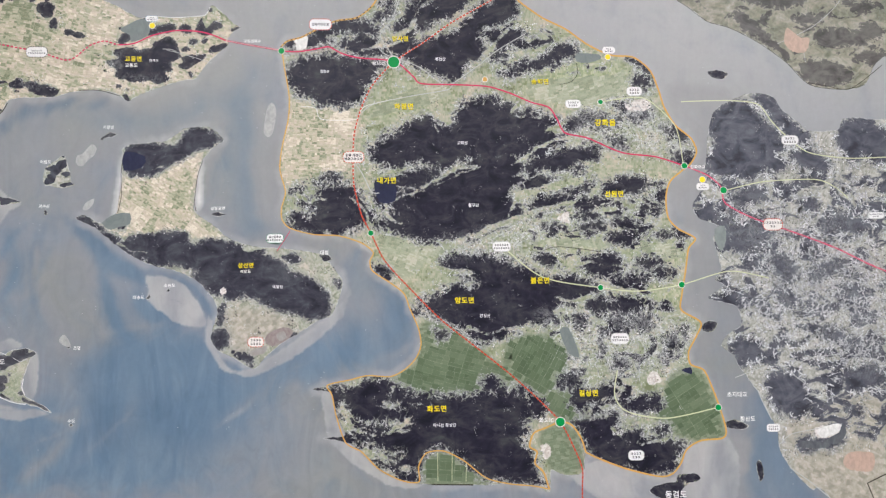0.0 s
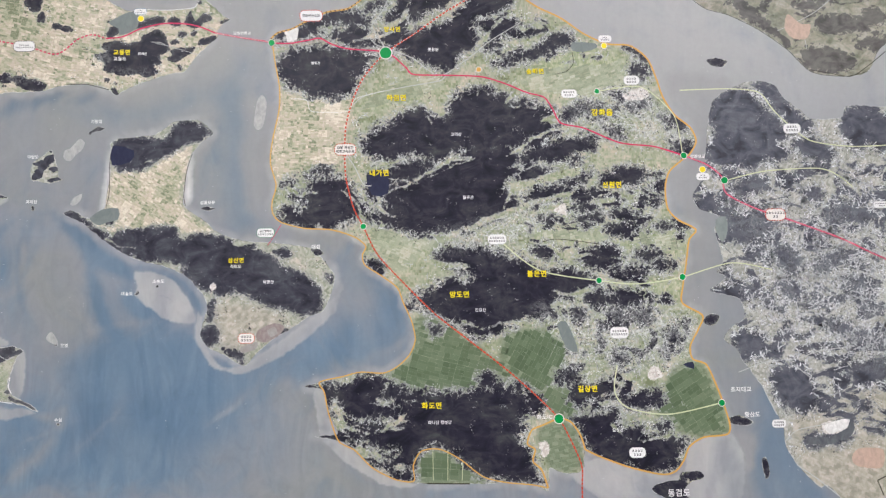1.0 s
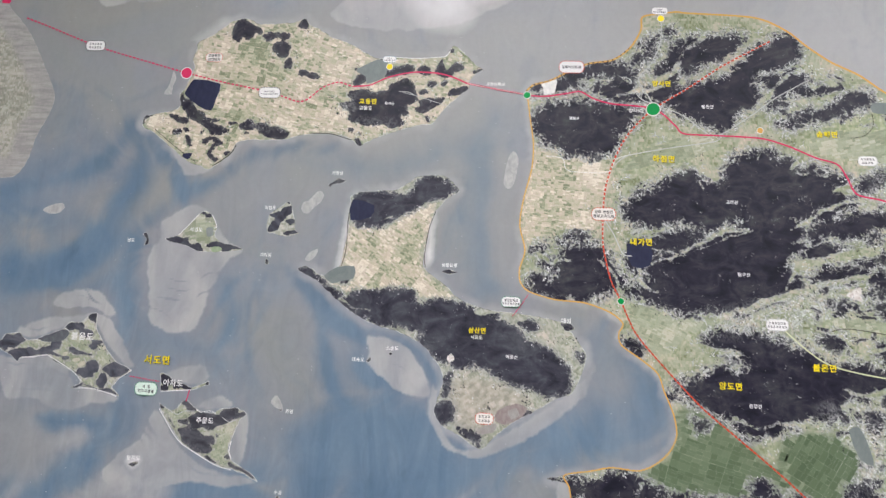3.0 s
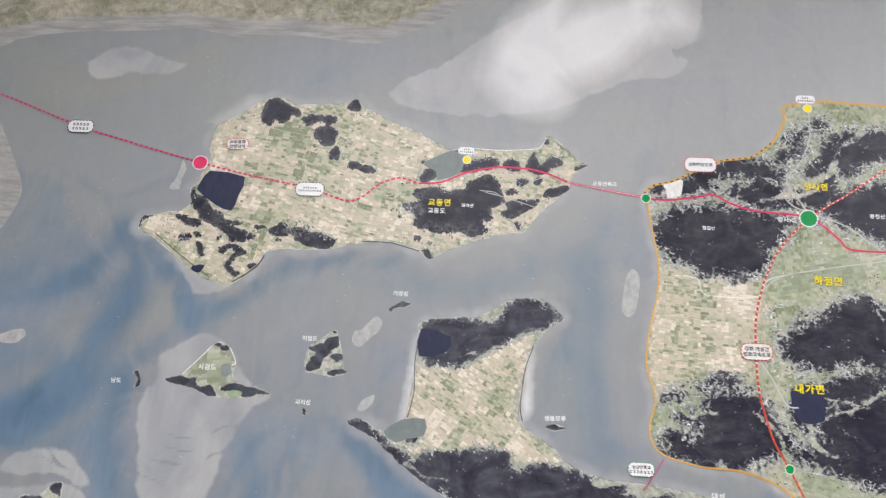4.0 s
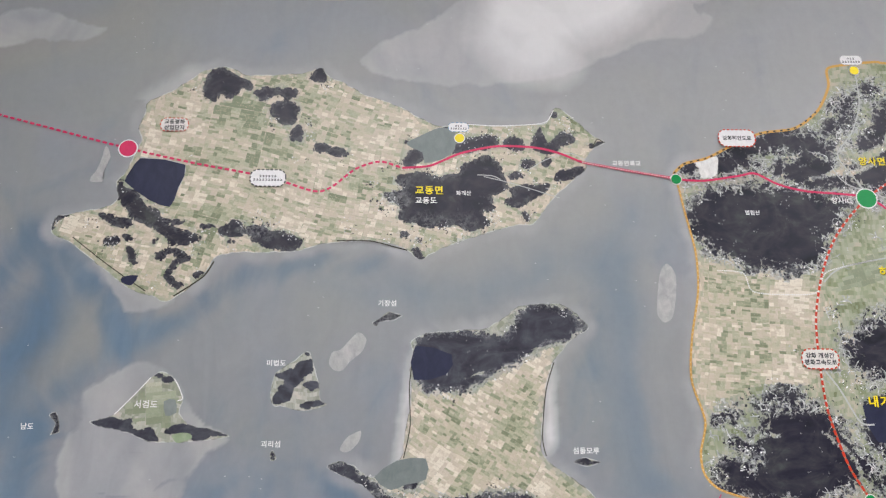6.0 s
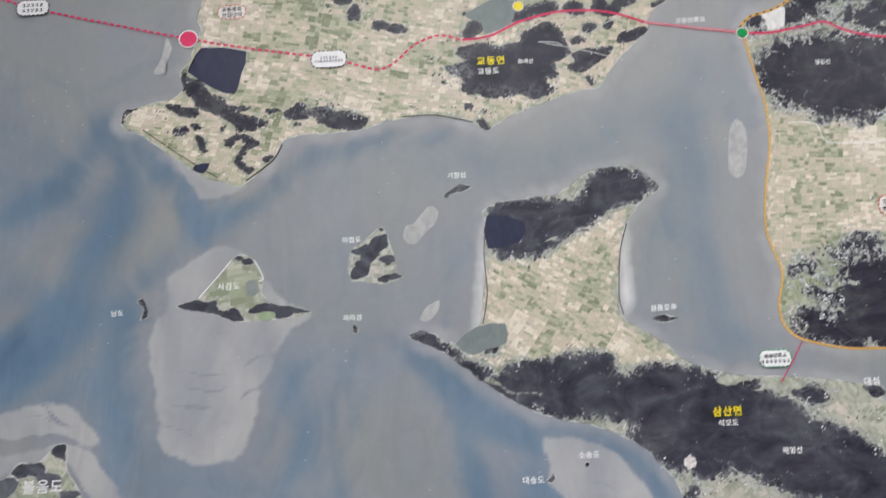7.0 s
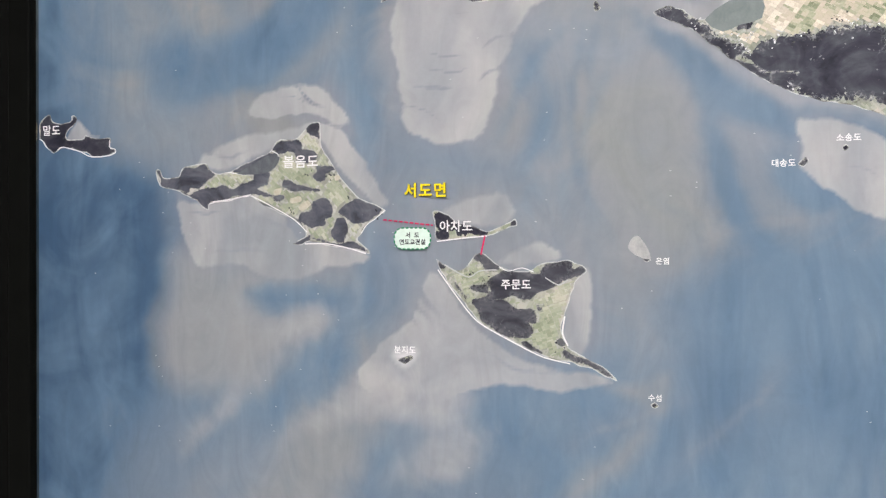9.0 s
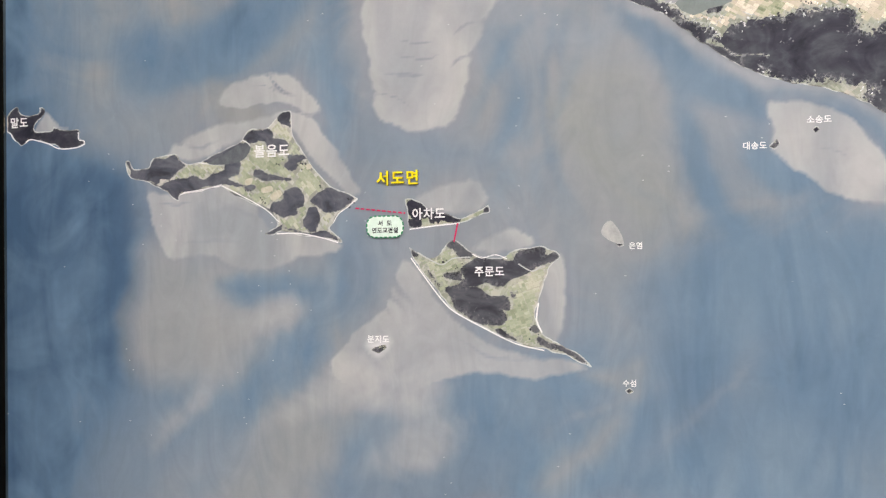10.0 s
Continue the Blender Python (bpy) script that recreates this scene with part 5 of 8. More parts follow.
TIDAL_FLATS.append([(554, 1398), (606, 1424), (667, 1403), (749, 1394), (771, 1446), (844, 1460), (862, 1394), (829, 1335), (644, 1338)])
SANDBARS = []
SANDBARS.append([(-161, 2414), (-117, 2465), (-62, 2499), (-67, 2366), (-69, 2299), (-128, 2293), (-182, 2341)])
SANDBARS.append([(-154, 2341), (-136, 2381), (-125, 2414), (-81, 2444), (-16, 2474), (57, 2492), (91, 2467), (105, 2421), (44, 2408), (0, 2367), (-71, 2334), (-134, 2322)])
SANDBARS.append([(-581, 1542), (-560, 1546), (-563, 1534), (-572, 1529)])
SANDBARS.append([(-540, 2261), (-511, 2282), (-494, 2295), (-487, 2291), (-510, 2274)])
SANDBARS.append([(-255, 1934), (-246, 1981), (-245, 1945), (-251, 1876), (-262, 1866)])
SANDBARS.append([(-103, 1972), (-112, 1941), (-118, 1901), (-115, 1876), (-103, 1895), (-104, 1934)])
COPSE = []
COPSE.append([(778, 2285), (926, 2193), (1020, 2112), (1173, 2167), (1350, 2250), (1350, 2400), (760, 2400)])
COPSE.append([(481, 1868), (618, 1899), (766, 1920), (778, 1804), (758, 1680), (793, 1639), (744, 1578), (610, 1580), (528, 1601), (509, 1683), (592, 1702), (614, 1743), (511, 1775)])
COPSE.append([(788, 1951), (1161, 1951), (1330, 1980), (1330, 1450), (1022, 1472), (922, 1576), (851, 1638), (824, 1762)])
COPSE.append([(414, 2239), (520, 2229), (624, 2165), (666, 2133), (517, 2121), (434, 2143)])
COPSE.append([(528, 1601), (641, 1600), (733, 1548), (731, 1497), (649, 1508), (546, 1500)])
AREAS = []
AREAS.append(("reservoir_print", POND_INK, [(-540, 2190), (-491, 2183), (-497, 2155), (-503, 2134), (-526, 2142), (-554, 2163), (-547, 2174)]))
AREAS.append(("reservoir_print", POND_INK, [(-544, 2056), (-528, 2058), (-534, 2047), (-544, 2050)]))
AREAS.append(("lagoon_print", LAGOON_INK, [(-255, 2212), (-241, 2220), (-219, 2231), (-202, 2226), (-202, 2205), (-216, 2193), (-235, 2188), (-236, 2200), (-249, 2206)]))
AREAS.append(("reservoir_print", POND_INK, [(-243, 1986), (-206, 1977), (-211, 1957), (-244, 1951)]))
AREAS.append(("lagoon_print", LAGOON_INK, [(-281, 1856), (-259, 1872), (-231, 1874), (-231, 1854), (-251, 1849), (-265, 1844)]))
AREAS.append(("sandbank_print", SAND_INK, [(-590, 2167), (-583, 2180), (-578, 2204), (-572, 2191), (-578, 2172), (-577, 2162), (-590, 2162)]))
AREAS.append(("sandbank_print", SAND_INK, [(-329, 1967), (-326, 1978), (-316, 1983), (-301, 1999), (-292, 1992), (-297, 1979), (-308, 1969), (-315, 1960), (-323, 1960)]))
AREAS.append(("sandbank_print", SAND_INK, [(7, 2041), (12, 2066), (20, 2076), (28, 2061), (23, 2023), (14, 2012), (6, 2020)]))
AREAS.append(("sandbank_print", SAND_INK, [(-315, 1882), (-308, 1894), (-295, 1900), (-297, 1889), (-307, 1880)]))
AREAS.append(("sandbank_print", SAND_INK, [(-784, 1950), (-769, 1959), (-750, 1963), (-745, 1955), (-755, 1945), (-772, 1944)]))
AREAS.append(("sandbank_print", SAND_INK, [(-350, 1646), (-347, 1656), (-340, 1658), (-332, 1646), (-330, 1637), (-338, 1638)]))
AREAS.append(("quarry_print", BARE_INK, [(60, 2191), (69, 2195), (84, 2200), (84, 2188), (80, 2177), (65, 2174), (64, 2185)]))
AREAS.append(("salt_pan_print", SALT_INK, [(14, 1656), (42, 1668), (60, 1662), (52, 1648), (28, 1634), (11, 1640)]))
AREAS.append(("salt_pan_print", MUD_INK, [(-15, 1626), (13, 1636), (9, 1622), (-15, 1617)]))
AREAS.append(("salt_pan_print", MUD_INK, [(30, 1655), (43, 1661), (48, 1650), (36, 1643)]))
AREAS.append(("lagoon_print", MARSH_INK, [(-489, 1928), (-478, 1930), (-476, 1917), (-486, 1914)]))
AREAS.append(("field_print", MEADOW_INK, [(-478, 1895), (-468, 1898), (-460, 1896), (-459, 1892), (-471, 1888), (-476, 1891)]))
AREAS.append(("lagoon_print", SLATE_INK, [(-756, 1726), (-737, 1736), (-717, 1746), (-707, 1742), (-712, 1732), (-722, 1726), (-738, 1725)]))
AREAS.append(("field_print", WHEAT_INK, [(-686, 1690), (-676, 1697), (-672, 1692), (-681, 1686)]))
AREAS.append(("field_print", WHEAT_INK, [(-714, 1708), (-705, 1710), (-707, 1704), (-713, 1703)]))
AREAS.append(("field_print", WHEAT_INK, [(-695, 1699), (-684, 1701), (-683, 1696), (-694, 1694)]))
AREAS.append(("field_print", WHEAT_INK, [(-646, 1721), (-641, 1722), (-640, 1718), (-645, 1716)]))
AREAS.append(("field_print", SALMON_INK, [(1053, 1416), (1067, 1431), (1109, 1428), (1105, 1397), (1061, 1401)]))
AREAS.append(("field_print", BARE_INK, [(1008, 1473), (1046, 1483), (1054, 1472), (1016, 1458)]))
AREAS.append(("grove_print", SLATE_INK, [(1016, 1451), (1048, 1467), (1054, 1482), (1062, 1467), (1047, 1447), (1026, 1446)]))
AREAS.append(("lagoon_print", SLATE_INK, [(977, 1453), (1026, 1449), (1026, 1440), (977, 1440)]))
AREAS.append(("field_print", SALMON_INK, [(983, 2221), (1007, 2203), (1025, 2201), (1017, 2175), (992, 2175), (977, 2193)]))
AREAS.append(("lagoon_print", MARSH_INK, [(831, 1841), (850, 1846), (852, 1820), (842, 1799), (832, 1815)]))
BARE = []
BARE.append([(59, 2195), (80, 2200), (82, 2179), (68, 2175), (63, 2183)])
BARE.append([(670, 2072), (707, 2084), (719, 2068), (685, 2060)])
BARE.append([(-69, 1735), (-61, 1739), (-57, 1731), (-67, 1726)])
BARE.append([(697, 1570), (713, 1581), (723, 1563), (702, 1556)])
BARE.append([(538, 1860), (559, 1873), (562, 1852)])
BARE.append([(1004, 1475), (1042, 1480), (1048, 1462), (1011, 1457)])
BARE.append([(1068, 1428), (1104, 1425), (1108, 1402), (1074, 1400)])
BARE.append([(501, 1450), (516, 1455), (519, 1435), (506, 1428)])
CURRENTS_DARK = []
CURRENTS_DARK.append((22, 0.85, [(-847, 1829), (-799, 1836), (-751, 1848), (-712, 1873), (-696, 1908), (-706, 1945)]))
CURRENTS_DARK.append((30, 0.85, [(-995, 1925), (-950, 1938), (-902, 1975)]))
CURRENTS_DARK.append((13, 0.9, [(-343, 1864), (-313, 1835), (-283, 1809), (-253, 1781), (-214, 1761), (-203, 1741)]))
CURRENTS_DARK.append((11, 0.6, [(-293, 1812), (-278, 1770), (-269, 1733), (-250, 1675), (-217, 1634)]))
CURRENTS_DARK.append((13, 0.7, [(-215, 1715), (-178, 1697), (-138, 1678)]))
CURRENTS_DARK.append((5, 0.35, [(-391, 1862), (-400, 1813), (-404, 1753), (-398, 1710)]))
CURRENTS_DARK.append((6, 0.3, [(-378, 1861), (-386, 1823), (-384, 1774)]))
CURRENTS_DARK.append((8, 0.35, [(-397, 1868), (-441, 1827), (-472, 1756)]))
CURRENTS_DARK.append((57, 0.8, [(-860, 1697), (-887, 1610), (-897, 1549), (-900, 1462)]))
CURRENTS_DARK.append((36, 0.6, [(-641, 1589), (-691, 1521), (-769, 1489), (-837, 1486)]))
CURRENTS_DARK.append((13, 0.6, [(-724, 1596), (-685, 1594), (-644, 1603)]))
CURRENTS_DARK.append((66, 0.7, [(-291, 1546), (-218, 1533), (-126, 1546)]))
CURRENTS_DARK.append((5, 0.4, [(-327, 1486), (-358, 1468), (-406, 1441)]))
CURRENTS_DARK.append((5, 0.4, [(-330, 1488), (-379, 1473), (-444, 1451)]))
CURRENTS_DARK.append((72, 0.4, [(-299, 1450), (-201, 1465), (-109, 1460)]))
CURRENTS_DARK.append((16, 0.5, [(-910, 1978), (-830, 1990), (-764, 2004), (-707, 2029), (-656, 2073), (-640, 2123)]))
CURRENTS_DARK.append((18, 0.55, [(-618, 2128), (-614, 2062), (-623, 2000), (-661, 1941), (-685, 1881), (-728, 1835)]))
CURRENTS_DARK.append((16, 0.5, [(-592, 2093), (-561, 2045), (-537, 1990), (-512, 1994), (-463, 2030), (-414, 2060), (-330, 2077), (-250, 2056)]))
CURRENTS_DARK.append((18, 0.5, [(-531, 1980), (-568, 1952), (-601, 1924), (-620, 1865), (-616, 1794), (-607, 1736)]))
CURRENTS_DARK.append((33, 0.7, [(-916, 1858), (-850, 1842), (-785, 1845), (-697, 1834), (-623, 1841)]))
CURRENTS_DARK.append((27, 0.5, [(-907, 1939), (-868, 1949), (-822, 1971)]))
CURRENTS_DARK.append((13, 0.25, [(-371, 1873), (-399, 1828), (-417, 1784), (-450, 1730), (-437, 1696), (-460, 1675)]))
CURRENTS_DARK.append((8, 0.4, [(-365, 1872), (-363, 1826), (-382, 1782), (-395, 1738), (-386, 1694), (-358, 1650)]))
CURRENTS_DARK.append((14, 0.2, [(-349, 1868), (-322, 1838), (-293, 1800), (-269, 1755), (-261, 1700), (-254, 1652), (-267, 1606)]))
CURRENTS_DARK.append((14, 0.3, [(-329, 1856), (-287, 1821), (-241, 1775), (-210, 1752), (-215, 1720), (-189, 1686), (-149, 1662), (-96, 1637), (-85, 1602)]))
CURRENTS_DARK.append((13, 0.7, [(-198, 1770), (-152, 1760), (-115, 1737), (-93, 1699), (-88, 1663)]))
CURRENTS_DARK.append((24, 0.08, [(-54, 2023), (-62, 1937), (-47, 1879), (-20, 1839), (12, 1821)]))
CURRENTS_DARK.append((48, 0.8, [(-1012, 1661), (-945, 1573), (-967, 1471), (-1012, 1354)]))
CURRENTS_DARK.append((27, 0.8, [(-605, 1902), (-654, 1886), (-704, 1872), (-757, 1858), (-824, 1841)]))
CURRENTS_DARK.append((54, 0.45, [(-782, 2158), (-727, 2079), (-681, 2043), (-637, 2084)]))
CURRENTS_DARK.append((24, 0.5, [(-626, 1612), (-669, 1603), (-720, 1594), (-746, 1597)]))
CURRENTS_DARK.append((24, 0.5, [(-657, 1554), (-714, 1518), (-807, 1485)]))
CURRENTS_DARK.append((36, 0.5, [(-486, 1485), (-403, 1493), (-324, 1480)]))
CURRENTS_DARK.append((18, 0.5, [(-319, 1481), (-361, 1452), (-414, 1412), (-448, 1378)]))
CURRENTS_DARK.append((24, 0.5, [(-609, 1481), (-603, 1435), (-622, 1383)]))
CURRENTS_DARK.append((18, 0.55, [(-617, 1673), (-608, 1630), (-630, 1555), (-692, 1484), (-771, 1384)]))
CURRENTS_DARK.append((20, 0.25, [(-587, 1846), (-602, 1784), (-587, 1727), (-557, 1698)]))
CURRENTS_DARK.append((18, 0.3, [(-465, 1855), (-437, 1799), (-418, 1744), (-410, 1696), (-367, 1636)]))
CURRENTS_DARK.append((51, 0.65, [(-316, 1563), (-207, 1581), (-115, 1598)]))
CURRENTS_DARK.append((30, 0.6, [(-410, 1480), (-305, 1498), (-207, 1482), (-129, 1496)]))
CURRENTS_DARK.append((36, 0.5, [(-705, 1483), (-545, 1507), (-432, 1490), (-331, 1510)]))
CURRENTS_DARK.append((46, 0.85, [(11, 1587), (121, 1616), (222, 1655), (248, 1716), (197, 1772)]))
CURRENTS_DARK.append((83, 0.85, [(-304, 1562), (-157, 1525), (-9, 1558)]))
CURRENTS_DARK.append((66, 0.7, [(-484, 1409), (-350, 1430), (-234, 1458), (-97, 1495)]))
CURRENTS_DARK.append((33, 0.12, [(-43, 2099), (-62, 1995), (-56, 1922), (-31, 1861)]))
CURRENTS_DARK.append((66, 0.5, [(-228, 1660), (-167, 1590), (-127, 1549)]))
CURRENTS_DARK.append((33, 0.5, [(879, 1556), (907, 1474), (946, 1393), (1006, 1341)]))
CURRENTS_DARK.append((24, 0.35, [(-667, 2090), (-611, 2096), (-543, 2006), (-470, 2000)]))
CURRENTS_DARK.append((24, 0.12, [(-31, 2169), (-33, 2091), (-52, 2029), (-56, 1958), (-44, 1891)]))
CURRENTS_LIGHT = []
CURRENTS_LIGHT.append((17, 0.9, [(-820, 1968), (-862, 1927), (-905, 1893), (-941, 1851), (-963, 1813)]))
CURRENTS_LIGHT.append((19, 0.5, [(-970, 1823), (-926, 1815), (-875, 1803)]))
CURRENTS_LIGHT.append((13, 0.6, [(-731, 1790), (-680, 1835), (-642, 1868), (-623, 1902)]))
CURRENTS_LIGHT.append((15, 0.5, [(-827, 1890), (-772, 1893), (-732, 1893)]))
CURRENTS_LIGHT.append((5, 0.5, [(-373, 1861), (-365, 1827), (-359, 1789)]))
CURRENTS_LIGHT.append((18, 0.5, [(-357, 1860), (-326, 1813), (-296, 1745), (-295, 1680), (-318, 1639)]))
CURRENTS_LIGHT.append((18, 0.4, [(-383, 1782), (-364, 1715), (-350, 1661), (-363, 1619)]))
CURRENTS_LIGHT.append((8, 0.55, [(-629, 2103), (-598, 2042), (-586, 2016)]))
CURRENTS_LIGHT.append((11, 0.7, [(-642, 2020), (-677, 1973), (-708, 1932), (-736, 1897)]))
CURRENTS_LIGHT.append((24, 0.6, [(-852, 1904), (-775, 1918), (-723, 1896)]))
CURRENTS_LIGHT.append((36, 0.5, [(-393, 1993), (-336, 1964), (-304, 1909)]))
CURRENTS_LIGHT.append((36, 0.5, [(-458, 2005), (-362, 2027), (-274, 2043), (-218, 2038)]))
CURRENTS_LIGHT.append((36, 0.5, [(-768, 2116), (-727, 2066), (-708, 2124)]))
CURRENTS_LIGHT.append((27, 0.45, [(-874, 1402), (-757, 1499), (-642, 1601)]))
CURRENTS_LIGHT.append((24, 0.5, [(-818, 1375), (-692, 1454), (-581, 1491), (-465, 1505)]))
CURRENTS_LIGHT.append((42, 0.8, [(-356, 1687), (-341, 1634), (-336, 1582), (-325, 1509)]))
CURRENTS_LIGHT.append((18, 0.3, [(-746, 1534), (-704, 1559), (-654, 1577)]))
CURRENTS_LIGHT.append((63, 0.6, [(-383, 1866), (-362, 1801), (-346, 1721), (-331, 1668)]))
CURRENTS_LIGHT.append((27, 0.8, [(-974, 1856), (-873, 1894), (-757, 1922)]))
CURRENTS_LIGHT.append((7, 0.5, [(-667, 1392), (-617, 1464), (-581, 1534)]))
CURRENTS_LIGHT.append((29, 0.6, [(182, 1757), (200, 1706), (222, 1645)]))
CURRENTS_LIGHT.append((44, 0.6, [(-126, 1441), (-8, 1474), (71, 1487)]))
CURRENTS_LIGHT.append((66, 0.4, [(141, 1422), (261, 1370)]))
CURRENTS_LIGHT.append((13, 0.6, [(-330, 1425), (-254, 1492), (-196, 1550)]))
CURRENTS_LIGHT.append((11, 0.6, [(-418, 1456), (-351, 1484), (-284, 1512)]))
CURRENTS_LIGHT.append((11, 0.5, [(-77, 1489), (-28, 1528), (11, 1557)]))
CURRENTS_LIGHT.append((30, 0.5, [(-5, 2029), (-5, 1958), (6, 1891)]))
CURRENTS_PALE = []
CURRENTS_PALE.append((24, 0.4, [(-799, 1606), (-727, 1582), (-651, 1580)]))
CURRENTS_PALE.append((27, 0.35, [(-874, 1402), (-757, 1499), (-642, 1601)]))
CURRENTS_PALE.append((24, 0.45, [(-818, 1375), (-692, 1454), (-581, 1491), (-465, 1505)]))
CURRENTS_PALE.append((36, 0.45, [(-642, 1532), (-545, 1501), (-522, 1435)]))
CURRENTS_PALE.append((30, 0.45, [(-617, 1407), (-546, 1428), (-465, 1472)]))
CURRENTS_PALE.append((18, 0.15, [(-746, 1552), (-704, 1564), (-654, 1577)]))
CURRENTS_PALE.append((16, 0.3, [(-829, 1416), (-796, 1455), (-763, 1480)]))
CURRENTS_PALE.append((24, 0.35, [(-960, 1862), (-866, 1893), (-757, 1922)]))
CURRENTS_PALE.append((8, 0.35, [(-624, 2102), (-598, 2048), (-586, 2016)]))
CURRENTS_PALE.append((18, 0.3, [(-729, 1896), (-680, 1967), (-646, 2021)]))
CURRENTS_PALE.append((11, 0.4, [(-330, 1425), (-254, 1492), (-196, 1550)]))
CURRENTS_PALE.append((9, 0.4, [(-418, 1456), (-351, 1484), (-284, 1512)]))
CURRENTS_PALE.append((10, 0.4, [(-87, 1485), (-28, 1523), (11, 1557)]))
CURRENTS_PALE.append((66, 0.15, [(141, 1422), (261, 1370), (442, 1362)]))
DEEPEST = []
DEEPEST.append((54, 0.5, [(-867, 1697), (-884, 1623), (-894, 1561), (-886, 1481)]))
DEEPEST.append((72, 1.1, [(-1025, 2139), (-1011, 1972), (-1007, 1777), (-1005, 1648), (-1002, 1458), (-1001, 1209)]))
DEEPEST.append((117, 0.85, [(-992, 1757), (-961, 1673), (-952, 1610), (-959, 1547), (-972, 1459), (-984, 1272)]))
DEEPEST.append((21, 0.4, [(-854, 1828), (-826, 1831), (-785, 1840), (-745, 1857)]))
DEEPEST.append((33, 0.45, [(-976, 1718), (-924, 1710), (-867, 1703)]))
DEEPEST.append((72, 0.3, [(-267, 1491), (-196, 1494), (-127, 1502)]))
TINTS = []
TINTS.append((0.33, 70, 0.9, [(-1001, 1972), (-736, 1948), (-803, 1852), (-865, 1807), (-929, 1798), (-1002, 1808)]))
TINTS.append((0.42, 60, 0.7, [(-1002, 1814), (-858, 1795), (-804, 1768), (-845, 1739), (-901, 1729), (-1003, 1738)]))
TINTS.append((0.08, 70, 0.95, [(-1033, 1733), (-901, 1729), (-863, 1703), (-856, 1642), (-878, 1569), (-886, 1495), (-919, 1420), (-1000, 1315), (-1038, 1312)]))
TINTS.append((0.3, 60, 0.6, [(-904, 1507), (-807, 1486), (-747, 1452), (-808, 1389), (-898, 1322), (-1000, 1315), (-933, 1419)]))
TINTS.append((0.66, 50, 0.75, [(-826, 1642), (-746, 1630), (-656, 1623), (-632, 1606), (-682, 1606), (-739, 1594), (-657, 1571), (-714, 1524), (-760, 1493), (-854, 1514), (-861, 1545), (-833, 1594)]))
TINTS.append((0.22, 30, 0.7, [(-746, 1603), (-694, 1609), (-632, 1606), (-607, 1595), (-657, 1580), (-707, 1580)]))
TINTS.append((0.27, 40, 0.7, [(-577, 1617), (-608, 1583), (-651, 1548), (-695, 1501), (-741, 1476), (-708, 1465), (-657, 1502), (-608, 1549), (-578, 1584)]))
TINTS.append((0.6, 50, 0.7, [(-608, 1566), (-651, 1502), (-709, 1436), (-775, 1350), (-684, 1356), (-633, 1423), (-585, 1470), (-572, 1499), (-596, 1527)]))
TINTS.append((0.25, 50, 0.6, [(-561, 1483), (-458, 1497), (-381, 1510), (-340, 1485), (-382, 1452), (-447, 1411), (-481, 1359), (-622, 1349), (-609, 1407)]))
TINTS.append((0.5, 14, 0.8, [(-371, 1519), (-350, 1506), (-319, 1491), (-311, 1502), (-313, 1533), (-339, 1522)]))
TINTS.append((0.56, 30, 0.7, [(-340, 1480), (-371, 1452), (-414, 1412), (-393, 1408), (-350, 1448), (-329, 1470)]))
TINTS.append((0.18, 60, 0.6, [(-303, 1534), (-248, 1550), (-153, 1547), (-90, 1558), (-91, 1461), (-191, 1476), (-279, 1483)]))
TINTS.append((0.22, 40, 0.5, [(-995, 1965), (-929, 1985), (-849, 2004), (-801, 2045), (-739, 2064), (-779, 1997), (-849, 1965), (-942, 1940), (-994, 1931)]))
TINTS.append((0.2, 40, 0.6, [(-751, 1881), (-704, 1896), (-659, 1948), (-646, 2016), (-620, 2050), (-601, 1998), (-627, 1921), (-659, 1868), (-730, 1830), (-817, 1817), (-859, 1831), (-839, 1868)]))
TINTS.append((0.6, 40, 0.6, [(-964, 1929), (-876, 1935), (-806, 1929), (-751, 1887), (-798, 1872), (-867, 1864), (-873, 1807), (-937, 1810), (-990, 1852)]))
TINTS.append((0.3, 40, 0.5, [(-597, 1758), (-513, 1743), (-456, 1724), (-462, 1702), (-537, 1718), (-585, 1711), (-597, 1683), (-568, 1631), (-598, 1581), (-634, 1542), (-622, 1632), (-603, 1677)]))
TINTS.append((0.08, 130, 0.85, [(-1080, 2010), (-960, 2000), (-935, 1900), (-935, 1820), (-960, 1730), (-1080, 1730)]))
TINTS.append((0.36, 40, 0.6, [(-60, 2085), (-18, 2091), (-13, 2005), (-9, 1913), (10, 1842), (-38, 1826), (-47, 1924), (-54, 2005)]))
TINTS.append((0.63, 36, 0.6, [(-15, 1981), (35, 1993), (24, 1868), (-4, 1869)]))
TINTS.append((0.42, 50, 0.5, [(-191, 2059), (-114, 2091), (-47, 2116), (-26, 2155), (4, 2149), (-18, 2091), (-86, 2053), (-169, 2017), (-261, 2029), (-342, 2053), (-296, 2059)]))
TINTS.append((0.62, 50, 0.5, [(-468, 1982), (-408, 2005), (-318, 2017), (-295, 1999), (-340, 1987), (-401, 1970), (-414, 1914), (-467, 1959)]))
TINTS.append((0.3, 30, 0.7, [(894, 1536), (922, 1535), (940, 1474), (959, 1413), (1000, 1342), (891, 1334), (875, 1414), (902, 1475)]))
TINTS.append((0.72, 14, 0.7, [(750, 1442), (844, 1463), (880, 1453), (878, 1404), (841, 1385), (798, 1346), (747, 1347)]))
TINTS.append((0.68, 24, 0.6, [(750, 2105), (865, 2095), (832, 2000), (814, 1940), (800, 1850), (830, 1800), (822, 1690), (806, 1605), (772, 1700), (786, 1830), (752, 1900), (802, 1990)]))
WISPS = []
